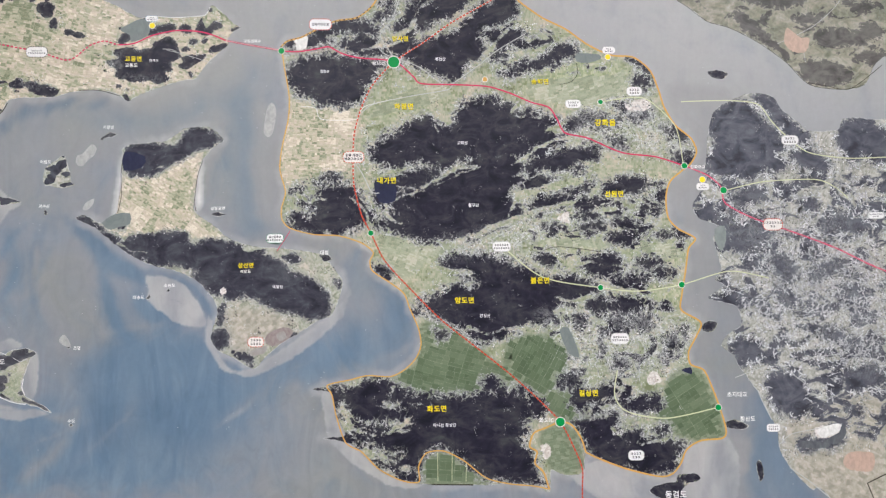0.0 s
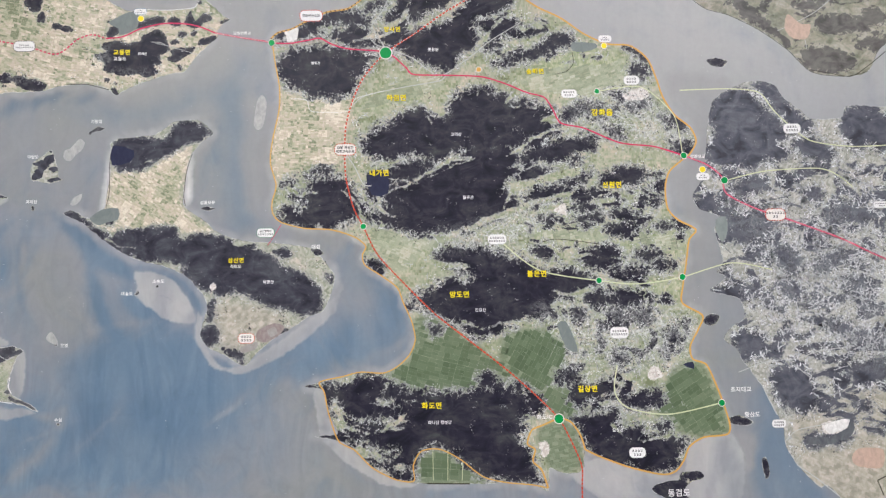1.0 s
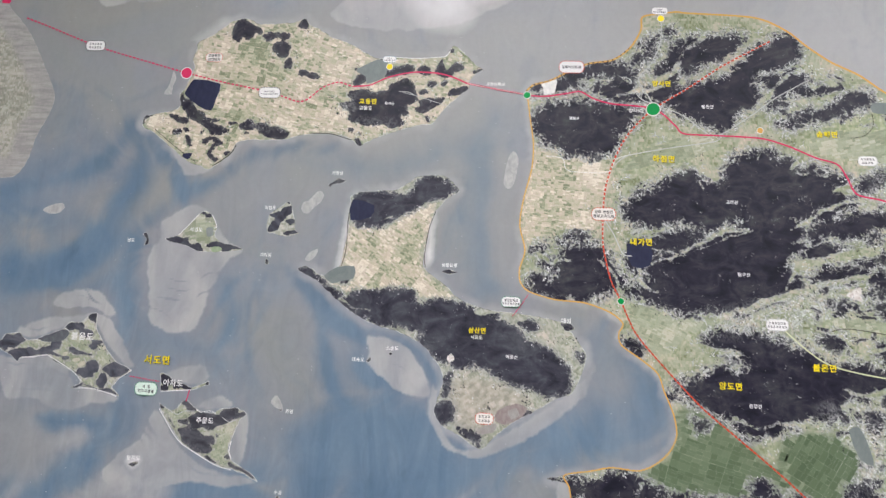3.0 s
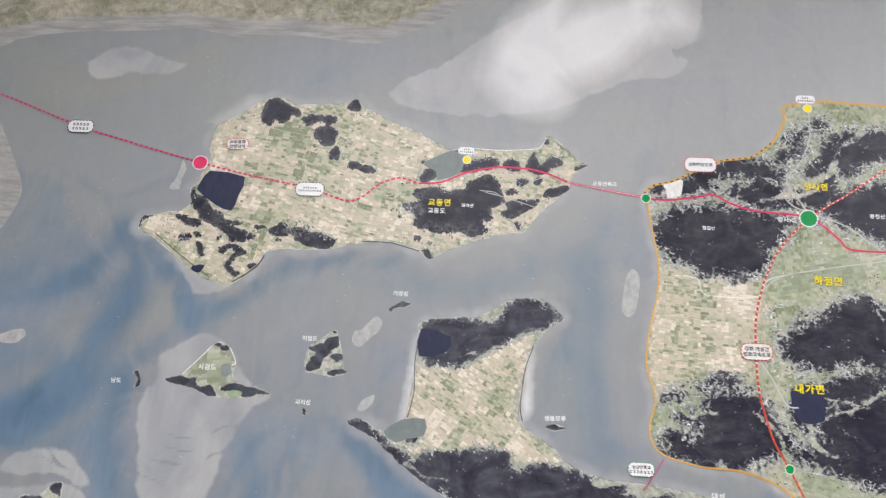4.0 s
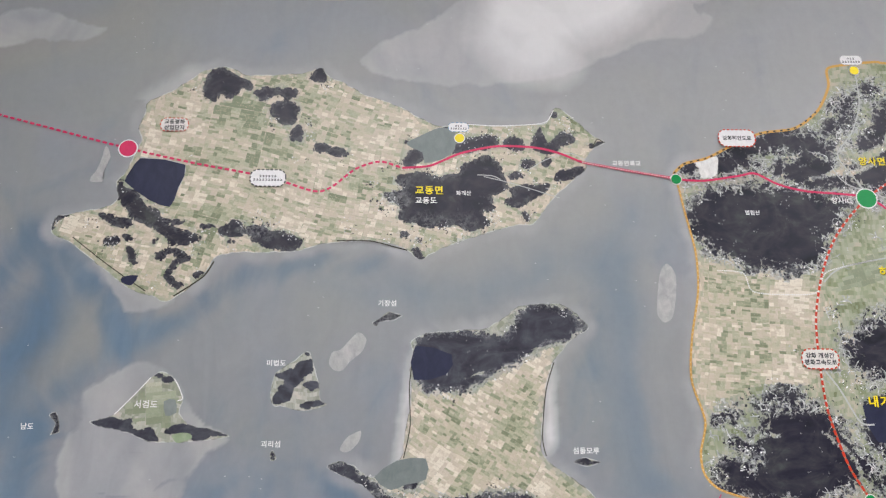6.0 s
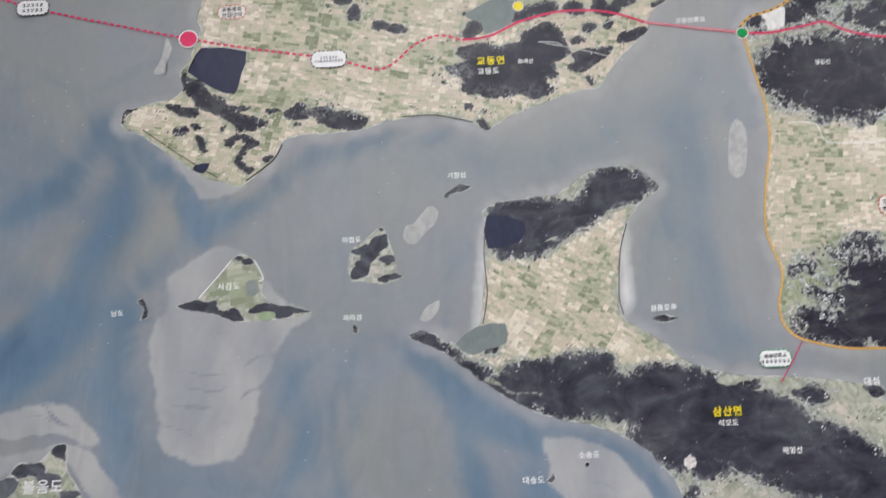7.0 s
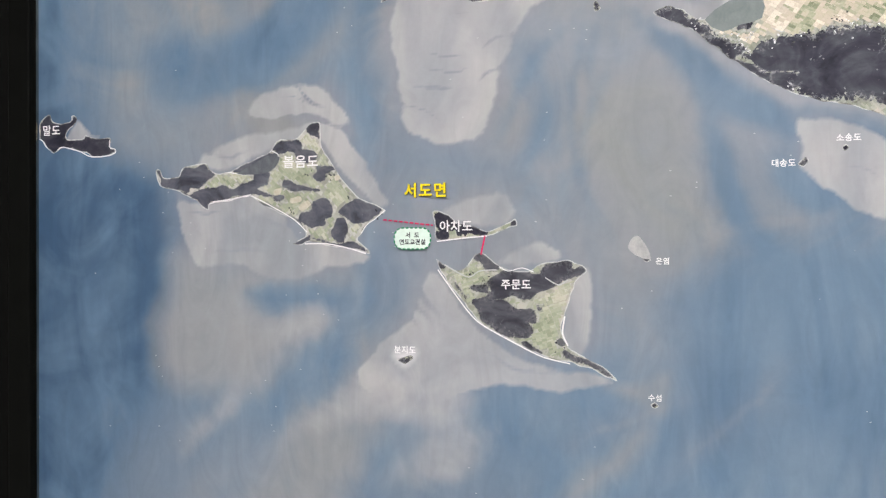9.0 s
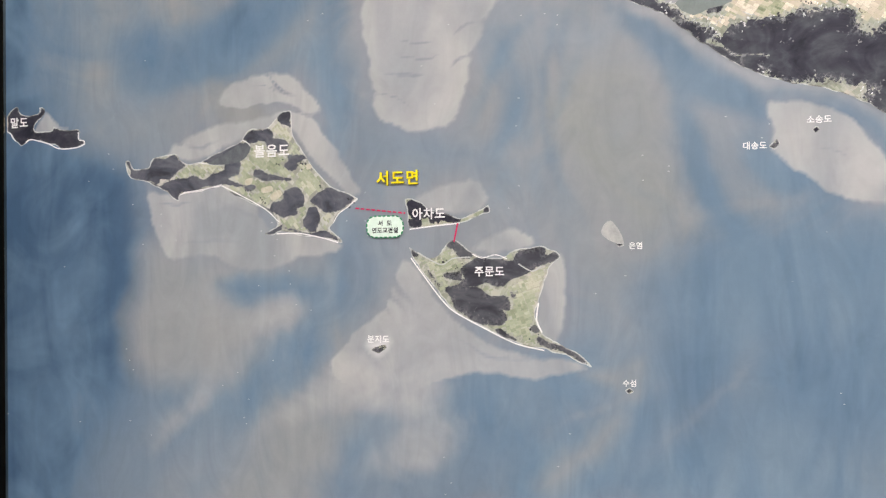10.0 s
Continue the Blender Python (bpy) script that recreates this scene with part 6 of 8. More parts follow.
WISPS.append((3, 0.8, [(-689, 1816), (-680, 1806), (-670, 1796), (-655, 1792)]))
WISPS.append((2, 0.6, [(-712, 1805), (-692, 1805), (-674, 1793)]))
WISPS.append((4, 0.7, [(-741, 1783), (-712, 1779), (-686, 1783), (-664, 1782), (-646, 1776)]))
WISPS.append((4, 0.6, [(-791, 1748), (-764, 1744), (-738, 1753)]))
WISPS.append((3, 0.6, [(-818, 1687), (-791, 1685), (-768, 1689)]))
WISPS.append((4, 0.5, [(-726, 1682), (-713, 1673), (-694, 1670)]))
WISPS.append((5, 0.7, [(-607, 1620), (-577, 1617), (-548, 1595), (-528, 1573)]))
WISPS.append((4, 0.6, [(-608, 1600), (-577, 1601), (-548, 1581), (-537, 1567)]))
WISPS.append((4, 0.6, [(-602, 1580), (-572, 1583), (-554, 1567)]))
WISPS.append((5, 0.7, [(-733, 1606), (-694, 1603), (-657, 1606), (-632, 1612)]))
WISPS.append((4, 0.5, [(-799, 1642), (-746, 1647), (-707, 1641)]))
WISPS.append((5, 0.5, [(-806, 1594), (-759, 1579), (-707, 1582)]))
WISPS.append((2, 0.7, [(-554, 1844), (-528, 1837), (-504, 1839)]))
WISPS.append((2, 0.7, [(-557, 1828), (-522, 1821), (-499, 1826)]))
WISPS.append((2, 0.6, [(-560, 1811), (-528, 1806), (-510, 1808)]))
WISPS.append((3, 0.6, [(-470, 1823), (-487, 1818), (-496, 1808)]))
WISPS.append((3, 0.6, [(-462, 1855), (-479, 1851), (-493, 1841)]))
WISPS.append((2, 0.6, [(-574, 1792), (-551, 1785), (-533, 1773)]))
WISPS.append((2, 0.5, [(-571, 1812), (-545, 1805), (-521, 1807)]))
WISPS.append((2, 0.5, [(-490, 1881), (-514, 1879), (-532, 1882)]))
WISPS.append((4, 0.5, [(-513, 1562), (-457, 1530), (-403, 1526)]))
WISPS.append((3, 0.5, [(-169, 1722), (-146, 1716), (-129, 1706)]))
WISPS.append((3, 0.6, [(59, 2416), (78, 2392), (83, 2368)]))
WISPS.append((2, 0.5, [(18, 2441), (44, 2408), (49, 2384)]))
WISPS.append((4, 0.4, [(-196, 2341), (-126, 2349), (-70, 2374)]))
VALLEYS = []
VALLEYS.append((1, [(-93, 1805), (-79, 1785), (-64, 1774), (-34, 1757), (2, 1745)]))
VALLEYS.append((1, [(-129, 1799), (-113, 1787), (-92, 1784)]))
VALLEYS.append((1.5, [(-462, 1599), (-451, 1593), (-440, 1595), (-432, 1601), (-418, 1610)]))
VALLEYS.append((2, [(244, 1899), (306, 1916), (347, 1937), (389, 1954), (412, 1965)]))
VALLEYS.append((2, [(406, 2079), (409, 2042), (419, 2010)]))
VALLEYS.append((4, [(193, 1932), (218, 1906), (234, 1864), (254, 1857)]))
VALLEYS.append((6, [(346, 1815), (398, 1836), (450, 1856), (502, 1874), (565, 1889)]))
VALLEYS.append((6, [(289, 1777), (325, 1768), (376, 1762)]))
VALLEYS.append((10, [(432, 1722), (463, 1712), (488, 1693)]))
VALLEYS.append((4, [(504, 1729), (551, 1713), (597, 1718)]))
VALLEYS.append((1.5, [(141, 1501), (181, 1487), (241, 1480), (282, 1486)]))
VALLEYS.append((1, [(201, 1525), (262, 1530), (302, 1521)]))
VALLEYS.append((1.5, [(382, 1467), (423, 1460), (443, 1446)]))
VALLEYS.append((6, [(246, 2201), (277, 2222), (293, 2249), (320, 2276)]))
VALLEYS.append((4, [(183, 2176), (235, 2185), (267, 2193)]))
VALLEYS.append((4, [(424, 2180), (445, 2207), (477, 2223), (504, 2229)]))
VALLEYS.append((3, [(162, 1901), (182, 1885), (198, 1854)]))
VALLEYS.append((3, [(70, 1906), (91, 1893), (121, 1899)]))
VALLEYS.append((4, [(375, 1664), (416, 1653), (447, 1663), (477, 1657)]))
VALLEYS.append((3, [(532, 1796), (562, 1775), (615, 1779), (656, 1769)]))
VALLEYS.append((3, [(632, 2042), (652, 2026), (684, 2020)]))
VALLEYS.append((3, [(628, 1478), (658, 1458), (699, 1452), (730, 1462)]))
VALLEYS.append((3, [(485, 2084), (459, 2063), (448, 2047)]))
VALLEYS.append((2, [(-85, 1810), (-66, 1788), (-37, 1773)]))
VALLEYS.append((4, [(-24, 1807), (-8, 1811), (4, 1827)]))
VALLEYS.append((2, [(-254, 1820), (-228, 1807), (-201, 1803)]))
VALLEYS.append((2, [(-171, 2175), (-141, 2168), (-105, 2155)]))
VALLEYS.append((1.5, [(-201, 2168), (-171, 2173), (-153, 2168)]))
VALLEYS.append((1.2, [(-226, 1959), (-204, 1953), (-176, 1959)]))
VALLEYS.append((3, [(570, 2013), (530, 2003), (490, 1983), (455, 1958), (432, 1945)]))
VALLEYS.append((8, [(583, 1932), (539, 1922), (499, 1915), (471, 1905)]))
VALLEYS.append((4, [(266, 1895), (293, 1917), (326, 1933), (353, 1953), (391, 1958)]))
VALLEYS.append((2, [(192, 1946), (226, 1942), (261, 1956)]))
VALLEYS.append((6, [(319, 2055), (343, 2044)]))
VALLEYS.append((2, [(316, 2035), (326, 2017)]))
VALLEYS.append((1, [(424, 2080), (421, 2044), (407, 2007)]))
VALLEYS.append((3, [(459, 2051), (511, 2048)]))
VALLEYS.append((3, [(521, 2026), (556, 2041)]))
VALLEYS.append((4, [(151, 1491), (192, 1477), (241, 1483), (267, 1504)]))
VALLEYS.append((5, [(141, 1539), (153, 1510), (158, 1489)]))
VALLEYS.append((8, [(233, 1555), (224, 1529), (253, 1533)]))
VALLEYS.append((8, [(189, 1445), (230, 1432), (263, 1414)]))
VALLEYS.append((0.5, [(358, 1472), (397, 1463), (418, 1448)]))
VALLEYS.append((3, [(449, 1867), (471, 1902)]))
VALLEYS.append((2, [(301, 1872), (326, 1887), (346, 1895)]))
EXPRESSWAY_DASHED = [(-864, 2300), (-819, 2284), (-727, 2249), (-650, 2227), (-553, 2201), (-483, 2185), (-401, 2169), (-354, 2154), (-335, 2158), (-309, 2180), (-283, 2189), (-259, 2182)]
EXPRESSWAY_WEST = [(-259, 2182), (-229, 2185), (-196, 2200), (-156, 2209), (-116, 2208), (-90, 2202), (-64, 2191)]
BRIDGE_GYODONG = [(-64, 2191), (-11, 2181), (37, 2173)]
EXPRESSWAY_MIDDLE = [(36, 2172), (68, 2171), (105, 2177), (124, 2180), (147, 2168), (177, 2160), (243, 2153), (277, 2126), (292, 2112), (349, 2110), (412, 2107), (454, 2095), (496, 2077), (527, 2068), (542, 2047), (557, 2020), (599, 2010), (662, 1983), (725, 1975), (778, 1958)]
EXPRESSWAY_EAST = [(778, 1958), (819, 1941), (845, 1919), (853, 1888), (902, 1861), (975, 1835), (1059, 1803), (1151, 1760), (1340, 1700)]
PEACE_DASHED = [(425, 2271), (351, 2228), (298, 2190), (242, 2152), (204, 2110), (183, 2068), (170, 2021), (167, 1974), (169, 1922), (182, 1870), (199, 1836), (223, 1787), (263, 1741), (324, 1679), (375, 1638), (445, 1582), (496, 1536), (537, 1493), (560, 1449), (575, 1409), (574, 1358), (580, 1200)]
SOUTH_INLET = [(582, 1439), (574, 1464), (558, 1487), (537, 1493), (510, 1483), (489, 1474), (481, 1451), (494, 1441), (490, 1421), (505, 1405), (515, 1375)]
SOUTH_FIELD = [(282, 1392), (282, 1419), (296, 1442), (327, 1445), (362, 1428), (402, 1397), (442, 1386), (487, 1381), (515, 1375)]
ROAD_GIMPO_NORTH = [(776, 2079), (867, 2081), (921, 2074), (946, 2042), (972, 2015), (1014, 1983), (1089, 1972), (1163, 1974)]
ROAD_GIMPO_MID = [(854, 1912), (926, 1928), (1022, 1932), (1059, 1919), (1085, 1897)]
ROAD_BULGEUN = [(439, 1809), (510, 1754), (615, 1734), (686, 1727), (765, 1738), (855, 1762), (929, 1749)]
ROAD_GILSANG = [(643, 1584), (637, 1539), (659, 1510), (731, 1497), (826, 1515)]
ROAD_EUP = [(624, 2078), (688, 2087), (718, 2079), (764, 2031), (776, 1962)]
ROAD_HAJEOM = [(183, 2057), (204, 2073), (266, 2087), (339, 2100), (349, 2110)]
ROAD_YANGSA = [(209, 2190), (225, 2168), (287, 2144), (339, 2110), (392, 2142), (434, 2175), (487, 2207)]
ROAD_BYEOLLIP = [(72, 2069), (99, 2066), (108, 2046), (149, 2043), (174, 2046), (185, 2066), (201, 2073), (239, 2082)]
ROAD_YANGSA_NORTH = [(252, 2307), (251, 2267), (238, 2232), (218, 2204), (230, 2180), (244, 2157)]
ROAD_NAEGA = [(159, 1981), (183, 1946), (200, 1912), (214, 1909)]
SEODO_BRIDGE = [(-593, 1676), (-541, 1670)]
JUMUN_BRIDGE = [(-488, 1659), (-492, 1641)]
SAMSAN_BRIDGE = [(54, 1841), (43, 1823), (30, 1804)]

WEST_EDGE, EAST_EDGE, LOW_EDGE, TOP_EDGE = -1005, 1360, 1120, 2620


def smooth(points, step=3.0, closed=True):
    """A spline through control points, sampled about every step millimetres."""
    p = np.array(points, float)
    n = len(p)
    out = []
    for i in range(n if closed else n - 1):
        if closed:
            a, b, c, d = p[i - 1], p[i], p[(i + 1) % n], p[(i + 2) % n]
        else:
            a, b, c, d = p[max(i - 1, 0)], p[i], p[i + 1], p[min(i + 2, n - 1)]
        s = np.linspace(0, 1, max(2, int(np.linalg.norm(c - b) / step) + 1), endpoint=False)[:, None]
        m0, m1 = (c - a) * 0.42, (d - b) * 0.42
        out.append((2 * s**3 - 3 * s**2 + 1) * b + (s**3 - 2 * s**2 + s) * m0 + (3 * s**2 - 2 * s**3) * c + (s**3 - s**2) * m1)
    if not closed:
        out.append(p[-1:])
    return np.concatenate(out)


def rough(line, amount, size=14.0):
    """Moves the points of an outline about by fractal noise, as a shore is uneven."""
    out = line.copy()
    for i, (x, y) in enumerate(line):
        v = noise.turbulence_vector(Vector((x / size, y / size, 3.7)), 3, False)
        out[i] += (v.x * amount, v.y * amount)
    return out


class Sheet:
    """A grid over part of the sheet, on which distances to outlines are worked out."""

    def __init__(self, x0, x1, y0, y1, cell):
        self.u = np.arange(x0, x1 + cell, cell)
        self.v = np.arange(y0, y1 + cell, cell)
        self.shape = (len(self.v), len(self.u))

    def depth(self, line, margin=30.0):
        """Distance inside the outline, negative outside, as far as the margin."""
        u, v = self.u, self.v
        dist, inside = np.full(self.shape, margin), np.zeros(self.shape, bool)
        for (ax, ay), (bx, by) in zip(line, np.roll(line, -1, 0)):
            i0, i1 = np.searchsorted(u, (min(ax, bx) - margin, max(ax, bx) + margin))
            j0, j1 = np.searchsorted(v, (min(ay, by) - margin, max(ay, by) + margin))
            if i1 > i0 and j1 > j0:
                du, dv = u[i0:i1][None] - ax, v[j0:j1][:, None] - ay
                ex, ey = bx - ax, by - ay
                s = np.clip((du * ex + dv * ey) / (ex * ex + ey * ey + 1e-9), 0, 1)
                dist[j0:j1, i0:i1] = np.minimum(dist[j0:j1, i0:i1], np.hypot(du - s * ex, dv - s * ey))
            j0, j1 = np.searchsorted(v, (min(ay, by), max(ay, by)))
            if j1 > j0:
                cross = ax + (v[j0:j1] - ay) / (by - ay) * (bx - ax)
                inside[j0:j1] ^= u[None] > cross[:, None]
        return np.where(inside, dist, -dist)

    def most(self, outlines, margin=30.0, ragged=1.5, step=3.0):
        """The greatest depth inside any of the outlines."""
        best = np.full(self.shape, -margin)
        for points in outlines:
            p = np.array(points, float)
            if p[:, 0].max() + margin < self.u[0] or p[:, 0].min() - margin > self.u[-1] or p[:, 1].max() + margin < self.v[0] or p[:, 1].min() - margin > self.v[-1]:
                continue
            best = np.maximum(best, self.depth(rough(smooth(points, step) if step else p, ragged), margin))
        return best

    def streams(self, lines):
        """Soft bands along lines, each with its width and strength, added up."""
        total = np.zeros(self.shape)
        for width, strength, points in lines:
            line = rough(smooth(points, 0.4 * width, False), 0.4 * width, 3.0 * width)
            band = np.zeros(self.shape)
            for k, (x, y) in enumerate(line):
                i0, i1 = np.searchsorted(self.u, (x - 2.5 * width, x + 2.5 * width))
                j0, j1 = np.searchsorted(self.v, (y - 2.5 * width, y + 2.5 * width))
                fade = math.sin(math.pi * (k + 0.5) / len(line)) ** 0.6
                spot = fade * np.exp(-((self.u[i0:i1][None] - x) ** 2 + (self.v[j0:j1][:, None] - y) ** 2) / width**2)
                band[j0:j1, i0:i1] = np.maximum(band[j0:j1, i0:i1], spot)
            total += strength * band
        return total

    def along(self, lines, margin=16.0):
        """How far a valley's line cuts into the woods around it."""
        cut = np.zeros(self.shape)
        for width, points in lines:
            p = smooth(points, 4.0, False)
            line = rough(np.concatenate([p, p[::-1] + 0.01]), 5.0, 20.0)
            cut = np.maximum(cut, np.clip((0.7 * width + 2 - np.abs(self.depth(line, margin))) / 3, 0, 1))
        return cut * 15

    def at(self, field, x, y):
        """The value of a field at a place, or at many."""
        i = np.clip(np.rint((np.asarray(x) - self.u[0]) / (self.u[1] - self.u[0])).astype(int), 0, self.shape[1] - 1)
        j = np.clip(np.rint((np.asarray(y) - self.v[0]) / (self.v[1] - self.v[0])).astype(int), 0, self.shape[0] - 1)
        return field[j, i]

    def mesh(self, name, layer, keep=None, shore=None, fields=()):
        """A flat mesh of the kept cells, whose rim is drawn on to the outline."""
        uu, vv = np.meshgrid(self.u, self.v)
        if shore is not None:
            keep = shore > 0
            gy, gx = np.gradient(shore, self.v, self.u)
            size = np.maximum(np.hypot(gx, gy), 0.3)
            out = shore < 0
            uu = np.where(out, uu - shore * gx / size, uu)
            vv = np.where(out, vv - shore * gy / size, vv)
            quads = keep[:-1, :-1] | keep[1:, :-1] | keep[:-1, 1:] | keep[1:, 1:]
        else:
            quads = np.ones((self.shape[0] - 1, self.shape[1] - 1), bool)
        uu, vv = np.clip(uu, WEST_EDGE, EAST_EDGE), np.clip(vv, LOW_EDGE, TOP_EDGE)
        j, i = np.nonzero(quads)
        w = self.shape[1]
        corners = np.stack([j * w + i, j * w + i + 1, (j + 1) * w + i + 1, (j + 1) * w + i], 1)
        used, faces = np.unique(corners, return_inverse=True)
        verts = np.stack([uu.ravel()[used] / 1000, np.full(len(used), -layer), vv.ravel()[used] / 1000], 1)
        mesh = bpy.data.meshes.new(name)
        mesh.vertices.add(len(verts))
        mesh.vertices.foreach_set("co", verts.ravel())
        mesh.loops.add(faces.size)
        mesh.loops.foreach_set("vertex_index", faces.ravel().astype(np.int32))
        mesh.polygons.add(len(corners))
        mesh.polygons.foreach_set("loop_start", np.arange(0, faces.size, 4, dtype=np.int32))
        mesh.update(calc_edges=True)
        for key, value in fields:
            value = np.broadcast_to(value, self.shape).ravel()[used]
            mesh.attributes.new(key, "FLOAT", "POINT").data.foreach_set("value", value.astype(np.float32))
        return mesh


wall_map = tagged(new("wall_map"), "large glossy satellite map print in a black frame on the wall", "wall map")

# frame of four rails round the sheet, each with a thin bright lip
W, E, B, T = WEST_EDGE / 1000, EAST_EDGE / 1000, LOW_EDGE / 1000, TOP_EDGE / 1000
part("backing_board", box(bmesh.new(), W - 0.14, E + 0.14, 0.004, 0.05, B - 0.14, T + 0.14), BOARD, wall_map)
for x0, x1, z0, z1, gx0, gx1, gz0, gz1 in ((W - 0.031, W - 0.001, B - 0.03, T + 0.03, W - 0.001, W + 0.0002, B, T), (E + 0.001, E + 0.031, B - 0.03, T + 0.03, E - 0.0002, E + 0.001, B, T),
                                           (W - 0.0005, E + 0.0005, T + 0.001, T + 0.03, W, E, T - 0.0002, T + 0.001), (W - 0.0005, E + 0.0005, B - 0.03, B - 0.001, W, E, B - 0.001, B + 0.0002)):
    rail = part("frame_rail", box(bmesh.new(), x0, x1, -0.014, 0.004, z0, z1, 0.003), FRAME_BLACK, wall_map, "glossy black frame rail")
    part("lip", box(bmesh.new(), gx0, gx1, -0.004, 0.003, gz0, gz1), LIP_METAL, rail, "thin bright metal lip")
for x0, x1, z0, z1 in ((W - 0.14, W - 0.0315, B - 0.14, T + 0.14), (E + 0.0315, E + 0.14, B - 0.14, T + 0.14), (W - 0.031, E + 0.031, T + 0.0305, T + 0.14), (W - 0.031, E + 0.031, B - 0.14, B - 0.0305)):
    part("surround", box(bmesh.new(), x0, x1, -0.011, 0.004, z0, z1, 0.002), FRAME_OUTER, wall_map, "matt black surround")

# the sea, with tidal flats and deep channels
sea = Sheet(WEST_EDGE, EAST_EDGE, LOW_EDGE, TOP_EDGE, 3.2)
tone, hold = np.zeros(sea.shape), np.zeros(sea.shape)
for shade, soft, strength, outline in TINTS:
    cover = np.clip(sea.depth(rough(smooth(outline, 6.0), 0.25 * soft, 45.0), soft) / soft + 0.5, 0, 1)
    cover = strength * cover * cover * (3 - 2 * cover)
    tone, hold = tone * (1 - cover) + shade * cover, hold * (1 - cover) + cover
tone /= np.maximum(hold, 0.001)
bank = np.clip(sea.most(TIDAL_FLATS, 20, 3.0) / 8 + 0.5, 0, 1)
bank = np.clip(np.clip(bank + sea.streams(CURRENTS_PALE), 0, 1) - sea.streams(WISPS), 0, 1)
sand = np.clip(sea.most(SANDBARS, 26, 2.0) / np.where(sea.v[:, None] > 2260, 40, 9) + 0.4, 0, 1)
deep, abyss = sea.streams(CURRENTS_DARK), sea.streams(DEEPEST)
silt = sea.streams(CURRENTS_LIGHT)
cool = np.clip((2020 - sea.v[:, None]) / 420 * 0.75 - sea.u[None] / 1000 * 0.6 - 0.02, 0, 1)
shores = sea.most((GANGHWA_NORTH + GANGHWA_EAST + GANGHWA_SOUTH + GANGHWA_WEST, GYODONG_NORTH + GYODONG_SOUTH, SEOKMO_NORTH + SEOKMO_EAST + SEOKMO_WEST), 30, 5.0)
beach = np.clip(1 + shores / 13, 0, 1)
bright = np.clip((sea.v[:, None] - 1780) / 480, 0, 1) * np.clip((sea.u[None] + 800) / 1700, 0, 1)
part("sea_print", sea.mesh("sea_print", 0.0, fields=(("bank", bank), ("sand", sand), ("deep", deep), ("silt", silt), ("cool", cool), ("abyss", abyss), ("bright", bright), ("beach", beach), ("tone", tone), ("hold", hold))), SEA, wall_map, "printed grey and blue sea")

SURVEYS = []


def soft_noise(x, y, size, seed=0.0):
    """Smooth noise about zero, for single places."""
    return noise.fractal(Vector((x / size, y / size, seed)), 0.8, 2.0, 3)


def branching(rng, x, y, turn, length, width, out, bend=0.45, fork=0.42, depth=2):
    """A lane that wanders off from a place and forks, as tapering strokes."""
    line, left = [(x, y)], length
    while left > 0:
        run = rng.uniform(1.6, 3.4)
        turn += rng.gauss(0, bend)
        x, y = x + run * math.cos(turn), y + run * math.sin(turn)
        line.append((x, y))
        left -= run
        if depth and rng.random() < fork:
            branching(rng, x, y, turn + rng.choice((-1, 1)) * rng.uniform(0.6, 1.2), rng.uniform(0.25, 0.6) * length, 0.75 * width, out, bend, fork * 0.8, depth - 1)
    out.append((width, line))
    return line


def glens_of(woods, rng, every, length):
    """Short side valleys that reach into the woods from their edge."""
    glens = []
    for outline in woods:
        line = smooth(outline, every)
        area = 0.5 * np.sum(line[:, 0] * np.roll(line[:, 1], -1) - line[:, 1] * np.roll(line[:, 0], -1))
        if abs(area) < 500:
            continue
        way = np.roll(line, -1, 0) - np.roll(line, 1, 0)
        inward = np.arctan2(way[:, 0], -way[:, 1]) if area > 0 else np.arctan2(-way[:, 0], way[:, 1])
        for (x, y), turn in zip(line, inward):
            if rng.random() < 0.34 + 0.3 * soft_noise(x, y, 60, 2.0):
                reach = rng.uniform(0.3, 1.0) * length * min(1.0, math.sqrt(abs(area)) / 70)
                turn += rng.gauss(0, 0.5)
                start = rng.uniform(3.0, 8.0)
                trunk = branching(rng, x - start * math.cos(turn), y - start * math.sin(turn), turn, reach + start, 1.0, [], 0.2, 0.0, 0)
                if len(trunk) > 3:
                    glens.append((rng.uniform(-2.0, -0.4), trunk))
    return glens


def flat_mesh(name, quads, layer, values=()):
    """Separate printed patches in one mesh; each patch may carry a tone."""
    quads = np.array(quads, float) / 1000
    verts = np.stack([quads[..., 0], np.full(quads.shape[:2], -layer), quads[..., 1]], 2).reshape(-1, 3)
    mesh = bpy.data.meshes.new(name)
    mesh.from_pydata(verts.tolist(), [], np.arange(len(verts)).reshape(-1, 4).tolist())
    if len(values):
        mesh.attributes.new("tone", "FLOAT", "FACE").data.foreach_set("value", np.array(values, np.float32))
    return mesh


def strokes(lanes):
    """Tapering quads along lines, each with its width."""
    quads = []
    for width, line in lanes:
        p = np.array(line)
        for k in range(len(p) - 1):
            d = p[k + 1] - p[k]
            side = np.array((-d[1], d[0])) / (np.hypot(*d) + 1e-9) / 2
            a, b = width * (1 - 0.6 * k / len(p)), width * (1 - 0.6 * (k + 1) / len(p))
            quads.append([p[k] + a * side, p[k] - a * side, p[k + 1] - b * side, p[k + 1] + b * side])
    return quads


def house(rng, x, y, turn, size):
    """One roof or yard, as a turned rectangle."""
    w, h = size * rng.uniform(0.5, 1.0), size * rng.uniform(0.35, 0.8)
    c, n = math.cos(turn), math.sin(turn)
    return [(x + a * w * c - b * h * n, y + a * w * n + b * h * c) for a, b in ((-1, -1), (1, -1), (1, 1), (-1, 1))]


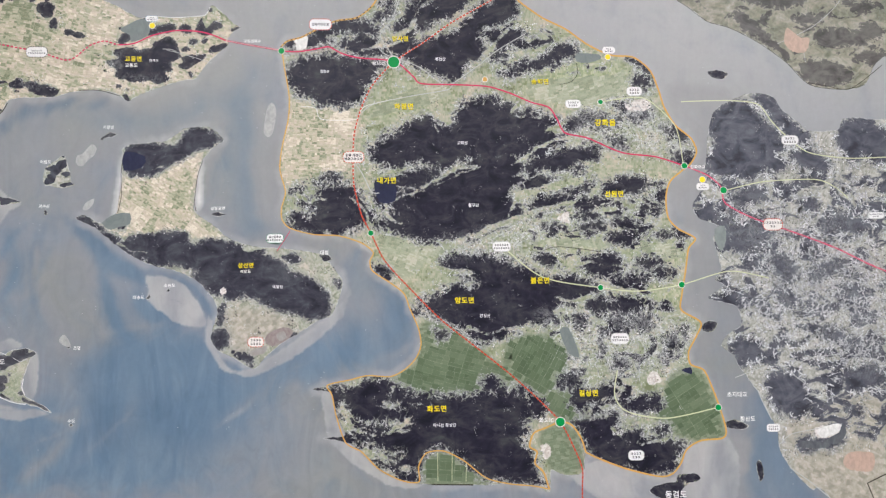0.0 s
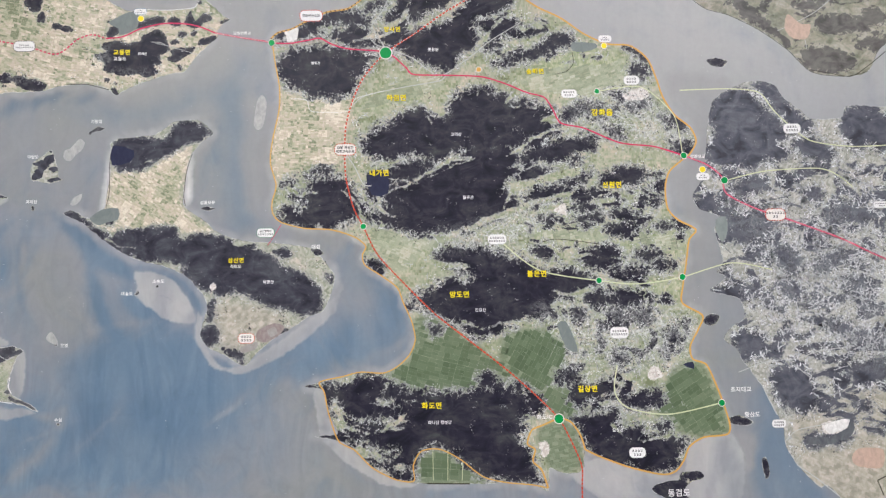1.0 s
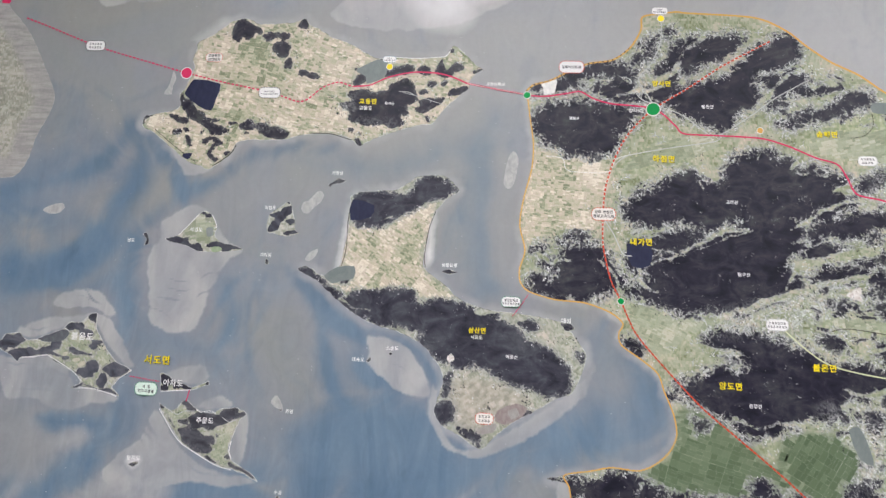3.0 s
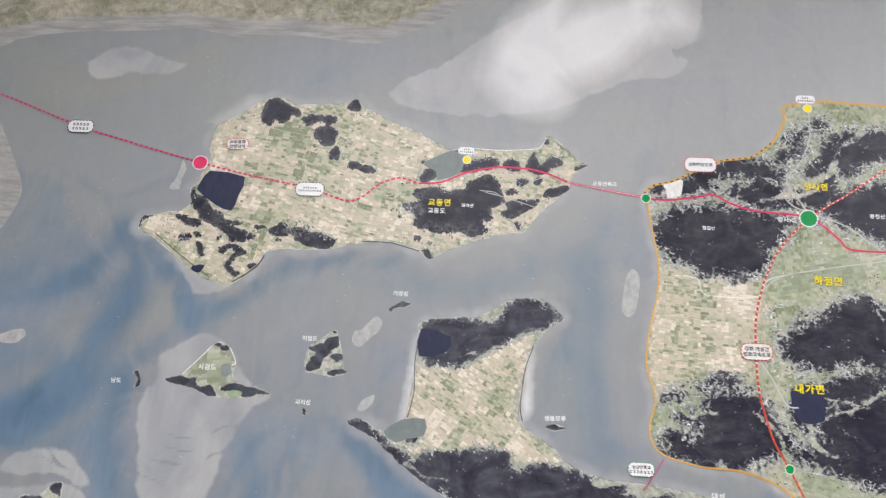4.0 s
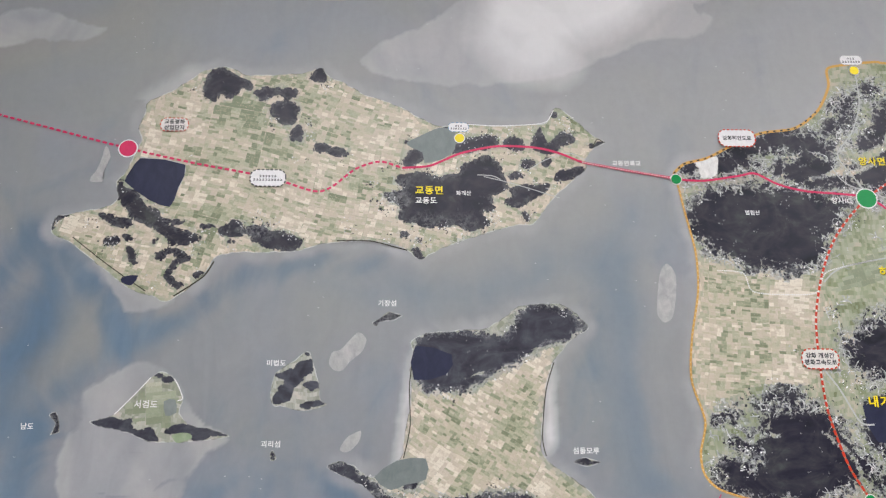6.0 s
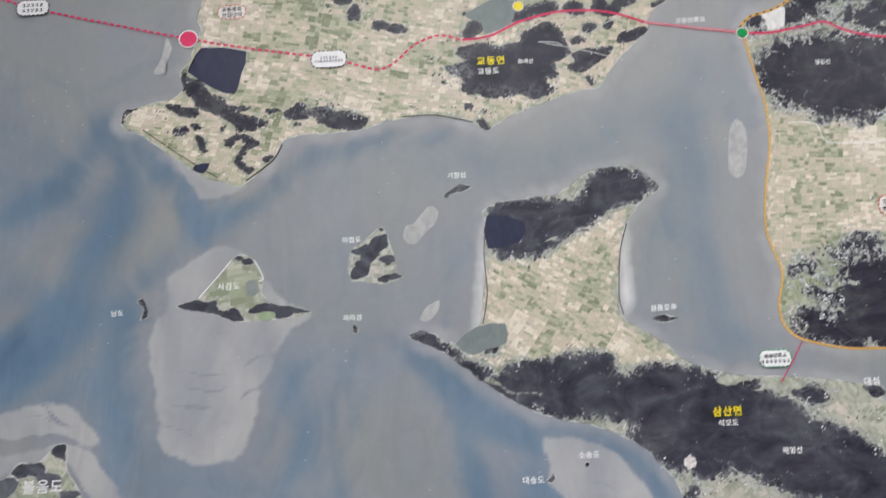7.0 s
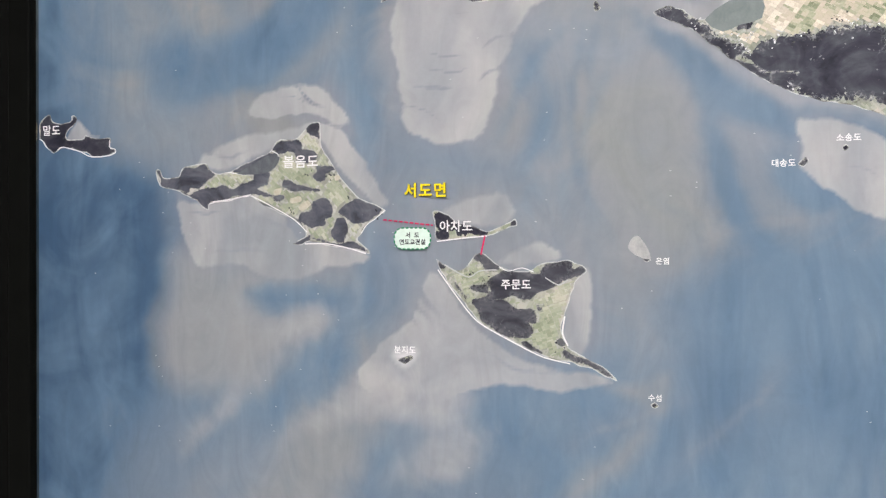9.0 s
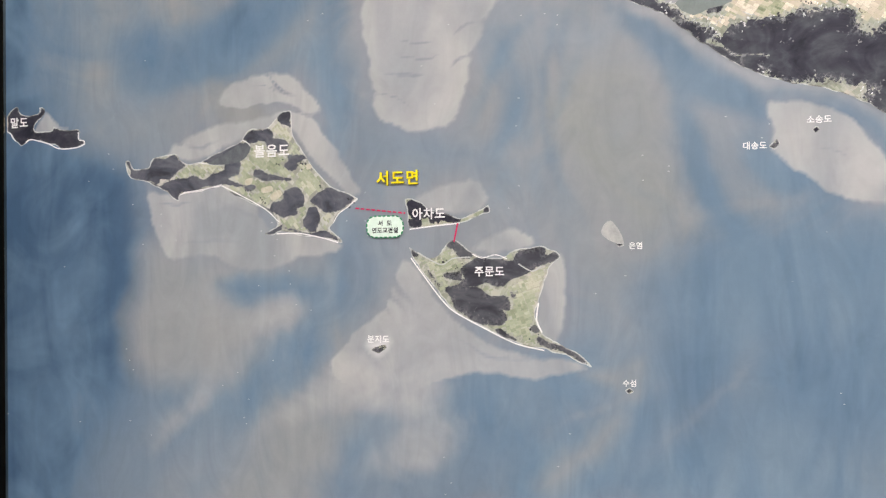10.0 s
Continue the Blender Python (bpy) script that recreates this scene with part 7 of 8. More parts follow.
def plots_of(survey, rng, bounds, lie, area, accept, bend=3.0, block=(64, 44), drift=0.55, gap=0.06, lift=0.0, green=()):
    """Fields split again and again into plots; keeps those that accept() allows, each with a tone."""
    c, n = math.cos(radians(lie)), math.sin(radians(lie))
    x0, x1, y0, y1 = bounds
    mx, my, half = (x0 + x1) / 2, (y0 + y1) / 2, math.hypot(x1 - x0, y1 - y0) / 2
    quads, tones = [], []

    def place(u, v):
        x, y = mx + u * c - v * n, my + u * n + v * c
        return x + bend * math.sin(y / 31 + x / 83), y + bend * math.sin(x / 37 - y / 71)

    def split(u0, u1, v0, v1, shade):
        w, h = u1 - u0, v1 - v0
        if w * h < area * rng.uniform(0.5, 1.9):
            q = [place(u, v) for u, v in ((u0 + gap, v0 + gap), (u1 - gap, v0 + gap), (u1 - gap, v1 - gap), (u0 + gap, v1 - gap))]
            x, y = sum(a for a, b in q) / 4, sum(b for a, b in q) / 4
            if x0 < x < x1 and y0 < y < y1 and accept(x, y) and all(accept(a, b) for a, b in q[::2]):
                quads.append(q)
                shade -= sum(0.45 * math.exp(-((x - gx) ** 2 + (y - gy) ** 2) / r**2) for gx, gy, r in green)
                tones.append(min(1, max(0, 0.52 + lift + drift * soft_noise(x, y, 55, lie) + shade + rng.gauss(0, 0.19))))
            return
        k = rng.uniform(0.36, 0.64)
        shift = rng.gauss(0, 0.06)
        if w * rng.uniform(0.7, 1.3) > h * 1.7:
            split(u0, u0 + k * w, v0, v1, shade + shift)
            split(u0 + k * w, u1, v0, v1, shade - shift)
        else:
            split(u0, u1, v0, v0 + k * h, shade + shift)
            split(u0, u1, v0 + k * h, v1, shade - shift)

    for u in np.arange(-half, half, block[0]):
        for v in np.arange(-half, half, block[1]):
            split(u, u + block[0] - 0.5, v, v + block[1] - 0.5, rng.gauss(0, 0.08))
    return quads, tones


def land(name, outline, woods=(), ragged=3.0, town_edge=0.0, pale=0.0, wash=0.0, mud=0.0, mud_reach=21.0, surf=0.0, lie=0.0, copse=0.0, swell=0.3, uneven=1.2, glens=(), layer=0.0006, label="printed island"):
    """One printed land: its shore, woods, fields, villages and reservoirs."""
    line = rough(smooth(outline, 2.0), uneven, 9.0)
    lo, hi = line.min(0), line.max(0)
    cell = float(np.clip((hi - lo).max() / 50, 0.5, 1.8))
    s = Sheet(lo[0] - 3 * cell, hi[0] + 3 * cell, lo[1] - 3 * cell, hi[1] + 3 * cell, cell)
    shore = s.depth(line, 30.0 if mud_reach < 30 else 70.0)
    if woods == "all":
        trees = np.clip(shore - 0.4, -30, 30)
    else:
        trees = s.most(woods) if woods else np.full(s.shape, -30.0)
    zone = lambda outlines, soft: np.clip(s.most(outlines, 25, 2.0) / soft + 0.5, 0, 1)
    fields = (("shore", shore), ("woods", trees), ("ragged", ragged), ("town_edge", town_edge), ("pale", pale), ("wash", wash), ("mud", mud), ("mud_reach", mud_reach), ("bare", s.most(BARE, 10, 1.0)), ("surf", surf), ("lie", radians(lie)), ("swell", swell),
              ("tan", zone(POLDER_TAN, 30)), ("paddy", zone(PADDY_GREEN, 8)), ("dull", zone(DULL_FIELDS, 14)), ("lush", zone(BRIGHT_GREEN, 30)), ("town", zone(TOWN, 40) if town_edge else 0.0),
              ("copse", zone(COPSE, 30) * copse), ("valley", s.along(VALLEYS + list(glens)) if town_edge > 0.2 else 0.0), ("pond", s.most(POND_DARK, 10, 0.3, 0.0)), ("lagoon", s.most(POND_GREY, 10, 0.5, 0.0)))
    SURVEYS.append((s, {key: np.broadcast_to(value, s.shape) for key, value in fields}))
    return part(name, s.mesh(name, layer, shore=shore, fields=fields), LAND, wall_map, label)


ganghwa = GANGHWA_NORTH + GANGHWA_EAST + GANGHWA_SOUTH + GANGHWA_WEST
lane_dice = random.Random(11)
glens_ganghwa = glens_of(WOODS_GANGHWA, lane_dice, 10.0, 18.0)
glens_gimpo = glens_of(WOODS_GIMPO, lane_dice, 13.0, 20.0)
glens_seokmo = glens_of(WOODS_SEOKMO, lane_dice, 15.0, 9.0)
land("island_print", ganghwa, WOODS_GANGHWA, 5.0, 0.95, copse=0.79, swell=3.0, glens=glens_ganghwa, label="printed large island with dark woods and pale villages")
land("island_print", GYODONG_NORTH + GYODONG_SOUTH, WOODS_GYODONG, 1.1, 0.18, lie=14, surf=0.03, swell=0.3, label="printed island of tan field plots")
land("island_print", SEOKMO_NORTH + SEOKMO_EAST + SEOKMO_WEST, WOODS_SEOKMO, 2.0, 0.6, pale=0.5, lie=-33, swell=0.8, glens=glens_seokmo, label="printed island with a dark wooded ridge")
land("island_print", BOREUM, WOODS_BOREUM, 0.5, 0.12, pale=0.92, swell=0.0, uneven=0.8, lie=-50, surf=0.08)
land("island_print", ACHA, WOODS_ACHA, 1.2, 0.1, pale=0.2, surf=0.08)
land("island_print", JUMUN, WOODS_JUMUN, 0.6, 0.3, pale=0.62, wash=0.1, lie=20, surf=0.08)
land("island_print", MAL, "all", 1.0, 0.1, pale=0.3, surf=0.08, uneven=0.8)
land("island_print", SEOGEOM, WOODS_SEOGEOM, 0.8, 0.05, pale=0.55, lie=8, uneven=0.8)
land("island_print", MIBEOP, WOODS_MIBEOP, 0.8, pale=0.8, swell=-0.2, uneven=0.8)
land("island_print", DONGGEOM, WOODS_DONGGEOM, 3.0, 0.2)
land("mainland_print", GIMPO_COAST, WOODS_GIMPO, 3.8, 1.0, pale=1.0, lie=25, copse=1.04, swell=2.5, glens=glens_gimpo, label="printed hazy mainland with grey towns")
land("mainland_print", NORTHEAST_SHORE, WOODS_NORTHEAST, 4.0, 0.12, pale=0.75, wash=0.75, lie=30, copse=0.8, swell=0.0, label="printed brown hilly mainland")
land("mainland_print", NORTHWEST_SHORE, (), 4.0, 0.0, pale=0.3, wash=0.7, mud=0.9, mud_reach=25.0, label="printed tan mainland")
land("mainland_print", WESTERN_SHORE, (), 4.0, 0.0, wash=0.3, pale=0.9, mud=0.8, mud_reach=38.0, label="printed grey-green mainland")
for outline in (GIJANG, GOERI, NAM, SEOMDOL, DAESONG, SOSONG, EUNYEOM, SU_ISLET, BUNJI, DAESEOM, CHANNEL_ISLET, ESTUARY_ISLET, EAST_ISLET, HWANGSAN):
    land("islet_print", outline, "all", 1.0, 0.3, surf=0.03, uneven=0.9, swell=0.0, layer=0.00064, label="small dark printed islet")




def printed_area(name, material, outline, layer=0.00085):
    """A patch of one colour on the print, with a slightly uneven edge."""
    line = rough(smooth(outline, 2.0), 0.5, 6.0) if name in ("sandbank_print", "quarry_print", "field_print") else rough(smooth(outline, 40.0), 0.3)
    bm = bmesh.new()
    bm.faces.new([bm.verts.new((x / 1000, -layer, y / 1000)) for x, y in line])
    bmesh.ops.triangulate(bm, faces=bm.faces[:])
    return part(name, bm, material, wall_map)


for area_rank, (area_name, area_ink, area_outline) in enumerate(AREAS):
    printed_area(area_name, area_ink, area_outline, 0.00085 + 0.00001 * area_rank)
for area_outline in POND_DARK[3:]:
    printed_area("reservoir_print", POND_INK, area_outline)
for area_outline in POND_GREY[2:]:
    printed_area("lagoon_print", LAGOON_INK, area_outline)

# ---- field plots, lanes and roofs of the print ----
big_island, field_island, ridge_island, west_island, south_island, gimpo = (SURVEYS[k] for k in (0, 1, 2, 3, 5, 10))


def open_land(survey, clear, zone="", least=0.5, shore=3.0, ban=()):
    """A test for open ground: off the shore, clear of the woods and, where given, inside a zone."""
    s, f = survey

    def accept(x, y):
        if s.at(f["shore"], x, y) < shore or s.at(f["woods"], x, y) > -clear or s.at(f["pond"], x, y) > -0.8 or s.at(f["lagoon"], x, y) > -0.8 or s.at(f["bare"], x, y) > -1 or s.at(f["valley"], x, y) > 1 and clear < 0:
            return False
        if any(s.at(f[key], x, y) > 0.5 for key in ban):
            return False
        return not zone or s.at(f[zone], x, y) > least
    return accept


def print_plots(label, material, *sets):
    quads, tones = [], []
    for q, t in sets:
        quads += q
        tones += t
    ob = part("field_pattern", flat_mesh("field_pattern", quads, 0.00068, tones), material, wall_map, label)
    return tagged(ob, label, kind="stuff")


plot_dice = random.Random(23)
print_plots("printed tan and olive field plots", PLOT_TAN,
            plots_of(field_island, plot_dice, (-640, -30, 2020, 2310), -14, 27, open_land(field_island, 1.6), drift=0.42, lift=0.08, green=((-373, 2228, 36), (-440, 2250, 34), (-470, 2110, 26))),
            plots_of(ridge_island, plot_dice, (-270, -40, 1830, 1990), -33, 19, open_land(ridge_island, 4.0, shore=4.0), drift=0.3, lift=0.07),
            plots_of(big_island, plot_dice, (30, 200, 1915, 2090), -8, 21, open_land(big_island, 7.0, "tan", 0.6, 4.0), drift=0.35, lift=0.03))
print_plots("printed pale green field plots", PLOT_GREEN,
            plots_of(big_island, plot_dice, (185, 700, 2040, 2170), 17, 34, open_land(big_island, 9.0, "lush", 0.45, 5.0, ("copse",))),
            plots_of(big_island, plot_dice, (200, 360, 1750, 1835), -25, 30, open_land(big_island, 8.0, "lush", 0.4, 5.0)),
            plots_of(big_island, plot_dice, (505, 775, 1780, 1832), 8, 30, open_land(big_island, 7.0, "lush", 0.5, 5.0)),
            plots_of(south_island, plot_dice, (-540, -385, 1535, 1640), 20, 14, open_land(south_island, 1.0, shore=2.0)),
            plots_of(west_island, plot_dice, (-860, -590, 1640, 1780), -50, 16, open_land(west_island, 1.0, shore=2.0)),
            plots_of(SURVEYS[7], plot_dice, (-560, -420, 1885, 1960), 8, 60, open_land(SURVEYS[7], 1.0, shore=2.0), 1.0))
print_plots("printed green rice paddies", PLOT_PADDY,
            plots_of(big_island, plot_dice, (230, 446, 1535, 1685), -16, 110, open_land(big_island, 7.0, "paddy", 0.6, 5.0), 1.5, (80, 60), 0.4,gap=0.2),
            plots_of(big_island, plot_dice, (449, 590, 1490, 1660), 62, 120, open_land(big_island, 6.0, "paddy", 0.6, 5.0), 1.5, (90, 60), 0.4,gap=0.2),
            plots_of(big_island, plot_dice, (284, 406, 1386, 1448), -4, 190, open_land(big_island, 2.0, "paddy", 0.6, 4.0), 0.5, (70, 62), 0.3,gap=0.2),
            plots_of(big_island, plot_dice, (705, 842, 1455, 1585), 30, 120, open_land(big_island, 6.0, "paddy", 0.6, 5.0), 1.5, (80, 60), 0.4,gap=0.2))


def print_lanes(survey, bursts, dice, area, clump, reach, width, label, material):
    """Loose bursts of pale lanes at the woods' edge and where villages lie."""
    s, f = survey
    lanes = []
    x0, x1, y0, y1 = area
    for k in range(bursts):
        x, y = dice.uniform(x0, x1), dice.uniform(y0, y1)
        woods, town = float(s.at(f["woods"], x, y)), float(s.at(f["town"], x, y))
        if s.at(f["shore"], x, y) < 5 or woods > 2 or max(float(s.at(f[key], x, y)) for key in ("paddy", "lush", "tan", "dull")) > 0.6:
            continue
        if soft_noise(x, y, 30, 5.0) + 0.5 * town + (0.25 if woods > -10 else 0) > clump:
            turn, arms = dice.uniform(0, 6.28), dice.choice((2, 3, 3, 4))
            for arm in range(arms):
                branching(dice, x, y, turn + arm * 6.28 / arms + dice.gauss(0, 0.5), dice.uniform(*reach), dice.uniform(*width), lanes, 0.25, 0.25, 1)
    kept = [(w, line) for w, line in lanes if all(s.at(f["shore"], x, y) > 2.5 for x, y in line)]
    tagged(part("lane_pattern", flat_mesh("lane_pattern", strokes(kept), 0.00074), material, wall_map, label), label, kind="stuff")


def print_roofs(survey, count, dice, area, clump, label, material, size=(0.5, 1.25), name="roof_mark", layer=0.0008):
    """Roofs in clusters along the woods' edge and in the towns."""
    s, f = survey
    x0, x1, y0, y1 = area
    quads = []
    for k in range(count):
        x, y = dice.uniform(x0, x1), dice.uniform(y0, y1)
        woods, town = float(s.at(f["woods"], x, y)), float(s.at(f["town"], x, y))
        if s.at(f["shore"], x, y) < 4 or woods > 3 or s.at(f["pond"], x, y) > -2 or s.at(f["lagoon"], x, y) > -2:
            continue
        open_fields = max(float(s.at(f[key], x, y)) for key in ("tan", "lush", "paddy"))
        near = 0.35 if -14 < woods else -0.05
        if soft_noise(x, y, 22, 9.0) + near + 0.5 * town - 0.45 * open_fields < clump:
            continue
        turn = dice.uniform(0, 3.14)
        for j in range(dice.randint(2, 6)):
            quads.append(house(dice, x + dice.gauss(0, 3.2), y + dice.gauss(0, 3.2), turn + dice.gauss(0, 0.3), dice.uniform(*size)))
    tagged(part(name, flat_mesh(name, quads, layer), material, wall_map, label), label, kind="stuff")


print_lanes(big_island, 6400, lane_dice, (40, 830, 1390, 2300), 0.17, (1.5, 6.5), (0.7, 1.7), "pale branching village lanes", LANE_INK)
print_lanes(gimpo, 4200, lane_dice, (790, 1340, 1420, 2080), 0.05, (2.5, 7.5), (1.4, 3.0), "white branching town lanes", TOWN_INK)
print_lanes(ridge_island, 700, lane_dice, (-330, 150, 1590, 1850), 0.2, (1.0, 4.0), (0.6, 1.2), "pale branching village lanes", LANE_INK)
print_roofs(big_island, 5200, lane_dice, (40, 830, 1390, 2300), 0.25, "tiny pale roofs of villages", ROOF_INK)
print_roofs(gimpo, 3200, lane_dice, (790, 1340, 1420, 2080), 0.1, "tiny pale roofs of towns", ROOF_INK)
print_roofs(ridge_island, 1200, lane_dice, (-330, 150, 1590, 2030), 0.25, "tiny pale roofs of villages", ROOF_INK)
print_roofs(field_island, 3600, lane_dice, (-630, -40, 2030, 2300), 0.3, "tiny pale roofs of villages", ROOF_INK, (0.4, 1.0))
for survey, count, area in ((big_island, 5200, (40, 830, 1390, 2300)), (gimpo, 2600, (790, 1340, 1420, 2080)), (ridge_island, 1300, (-330, 150, 1590, 2030)), (field_island, 1500, (-630, -40, 2030, 2300)), (south_island, 40, (-540, -385, 1535, 1640)), (west_island, 60, (-860, -590, 1640, 1780))):
    print_roofs(survey, count, lane_dice, area, 0.28, "tiny dark trees and groves", TREE_INK, (0.4, 1.5), "grove_mark", 0.00077)


# ---- printed lines, markers and lettering ----


def ribbon(name, points, width, material, layer=0.0011, dash=0.0, gap=0.0, label="", parent=None):
    """A printed line of the given width in millimetres, whole or in dashes."""
    line = smooth(points, 1.5, False)
    way = np.gradient(line, axis=0)
    way /= np.maximum(np.linalg.norm(way, axis=1), 1e-6)[:, None]
    side = np.stack([-way[:, 1], way[:, 0]], 1) * width / 2
    far = np.r_[0, np.cumsum(np.linalg.norm(np.diff(line, axis=0), axis=1))]
    bm = bmesh.new()

    def strip(a, b):
        at = np.r_[a, far[(far > a) & (far < b)], b]
        rows = []
        for s in at:
            x, y = np.interp(s, far, line[:, 0]), np.interp(s, far, line[:, 1])
            sx, sy = np.interp(s, far, side[:, 0]), np.interp(s, far, side[:, 1])
            rows.append([bm.verts.new(((x + k * sx) / 1000, -layer, (y + k * sy) / 1000)) for k in (1, -1)])
        for (p, q), (r, t) in zip(rows, rows[1:]):
            bm.faces.new((p, q, t, r))

    if dash:
        s = 0.0
        while s < far[-1]:
            strip(s, min(s + dash, far[-1]))
            s += dash + gap
    else:
        strip(0, far[-1])
    return part(name, bm, material, parent or wall_map, label)


def disc(name, x, y, r, material, layer, parent, label=""):
    bm = bmesh.new()
    rim = [bm.verts.new(((x + r * math.cos(a)) / 1000, -layer, (y + r * math.sin(a)) / 1000)) for a in np.linspace(0, 2 * math.pi, 28, endpoint=False)]
    bm.faces.new(rim)
    return part(name, bm, material, parent, label)


def marker(x, y, r, material, rim, label):
    dot = disc("marker_dot", x, y, r, material, 0.0019, wall_map, label)
    disc("rim", x, y, r * 1.0 + rim, WHITE_INK, 0.0017, dot)


FONTS = []


def lettering(text, x, y, size, material, layer, parent, bold=0.02, spacing=1.04, name="lettering", label=""):
    """Flat printed text centred at x, y; size is the height of a letter in millimetres."""
    data = bpy.data.curves.new(name, "FONT")
    data.body, data.size, data.offset = text, size / 1000 / 0.86, bold * size / 1000
    data.align_x, data.align_y, data.resolution_u, data.space_line = "CENTER", "CENTER", 3, 0.82
    data.space_character = spacing
    FONTS.append((new(name, data), name, x, y, material, layer, parent, label))


def set_lettering():
    """Turns all the texts into flat meshes."""
    graph = bpy.context.evaluated_depsgraph_get()
    for ob, name, x, y, material, layer, parent, label in FONTS:
        mesh = bpy.data.meshes.new_from_object(ob.evaluated_get(graph))
        corners = np.array([v.co[:] for v in mesh.vertices])
        mid = (corners.min(0) + corners.max(0)) / 2
        mesh.transform(Matrix.Translation((x / 1000, -layer, y / 1000)) @ Matrix.Rotation(radians(90), 4, "X") @ Matrix.Translation((-mid[0], -mid[1], 0)))
        data = ob.data
        bpy.data.objects.remove(ob)
        bpy.data.curves.remove(data)
        holder = parent
        if parent == "town":
            holder = part("place_name", mesh, material, wall_map, label)
            edge = part("outline", mesh.copy(), SHADOW_INK, holder)
            edge.location = (0.0006, 0.0003, -0.0006)
        else:
            part(name, mesh, material, holder, label)


def rounded(w, h, r, steps=6):
    out = []
    for cx, cy, a0 in ((w / 2 - r, h / 2 - r, 0), (-w / 2 + r, h / 2 - r, 90), (-w / 2 + r, -h / 2 + r, 180), (w / 2 - r, -h / 2 + r, 270)):
        out += [(cx + r * math.cos(radians(a0 + 90 * k / steps)), cy + r * math.sin(radians(a0 + 90 * k / steps))) for k in range(steps + 1)]
    return out


def caption(x, y, w, h, fill, edge, lines, size, dash=3.0):
    """A white caption box with a dashed border; lines of text, or plain bars for those that cannot be read."""
    bm = bmesh.new()
    bm.faces.new([bm.verts.new(((x + a) / 1000, -0.0021, (y + b) / 1000)) for a, b in rounded(w, h, 0.42 * h)])
    plate = part("caption_box", bm, fill, wall_map, "white caption box with dashed border")
    ring = np.array(rounded(w, h, 0.42 * h)) + (x, y)
    ribbon("border", [tuple(p) for p in ring] + [tuple(ring[0])], 0.07 * h, edge, 0.0023, dash, dash * 0.55, parent=plate)
    for k, text in enumerate(lines):
        z = y + (0.5 * (len(lines) - 1) - k) * size * 1.35
        if text.startswith("="):
            bars = bmesh.new()
            n = len(text)
            step = size * 1.02
            for c in range(n):
                cx = x + (c - (n - 1) / 2) * step
                for dx, dz, bw, bh in ((-0.12, 0.24, 0.52, 0.22), (0.1, 0.0, 0.22, 0.74), (-0.05, -0.28, 0.66, 0.22)):
                    q = [((cx + (dx + sx * bw / 2) * size) / 1000, -0.0023, (z + (dz + sz * bh / 2) * size) / 1000 - 0) for sx, sz in ((-1, -1), (1, -1), (1, 1), (-1, 1))]
                    if dx == 0.1:
                        q = [(a, b - 0.0001, c2) for a, b, c2 in q]
                    bars.faces.new([bars.verts.new(v) for v in q])
            part("text_line", bars, BLACK_INK, plate)
        else:
            lettering(text, x, z, size, BLACK_INK, 0.0024, plate, 0.035)


orange_west = SOUTH_FIELD[::-1] + GANGHWA_SOUTH[8:12] + GANGHWA_SOUTH[14:16] + GANGHWA_SOUTH[18:] + GANGHWA_WEST + GANGHWA_NORTH[:1]
ribbon("coast_road", GANGHWA_NORTH + GANGHWA_EAST + SOUTH_INLET, 3.0, ORANGE_INK, 0.0009, label="printed orange coast road line")
ribbon("coast_road", orange_west, 2.2, ORANGE_INK, 0.0009, label="printed orange coast road line")
ribbon("coast_road_dashes", GANGHWA_NORTH[:7], 1.8, SHADOW_INK, 0.0011, 3.0, 5.0)
ribbon("coast_road_dashes", GANGHWA_WEST[9:] + GANGHWA_NORTH[:1], 0.9, AMBER_INK, 0.0011, 2.0, 3.2)
ribbon("road_line", ROAD_GIMPO_NORTH, 2, PALE_INK, label="thin pale yellow road line")
ribbon("road_line", ROAD_GIMPO_MID, 2, PALE_INK, label="thin pale yellow road line")
ribbon("road_line", ROAD_BULGEUN, 2, PALE_INK, label="thin pale yellow road line")
ribbon("road_line", ROAD_GILSANG, 2.2, PALE_INK, label="thin pale yellow road line")
ribbon("road_line", ROAD_EUP, 1.6, PALE_INK, label="thin pale yellow road line")
ribbon("road_line", ROAD_HAJEOM, 1.5, GREY_INK, label="thin pale grey road line")
ribbon("road_line", ROAD_YANGSA, 1.4, GREY_INK, label="thin pale grey road line")
ribbon("road_line", ROAD_BYEOLLIP, 1.3, WHITE_INK, dash=1.5, gap=0.8, label="thin dotted white road line")
ribbon("road_line", ROAD_YANGSA_NORTH, 1.4, GREY_INK, label="thin pale grey road line")
ribbon("road_line", ROAD_NAEGA, 1.8, GREY_INK, label="thin pale grey road line")
ribbon("dike_line", [(1018, 2116), (1052, 2110), (1095, 2103), (1129, 2123), (1163, 2150)], 1.1, SHADOW_INK, 0.0008)
ribbon("dike_line", [(963, 2190), (997, 2205), (1036, 2226), (1070, 2254), (1093, 2282)], 1, GREY_INK, 0.0008)
ribbon("dike_line", [(997, 2205), (1012, 2177), (1016, 2155)], 0.9, GREY_INK, 0.0008)
ribbon("dike_line", [(-1003, 1771), (-998, 1768), (-996, 1764), (-992, 1760)], 1.1, WHITE_INK, 0.0008)
ribbon("dike_line", [(-979, 1758), (-973, 1761), (-963, 1759), (-949, 1755), (-941, 1751), (-934, 1749), (-923, 1749), (-912, 1750), (-904, 1753)], 1.2, WHITE_INK, 0.0008)
ribbon("dike_line", [(-904, 1753), (-905, 1757), (-911, 1758), (-912, 1767)], 0.9, WHITE_INK, 0.0008)
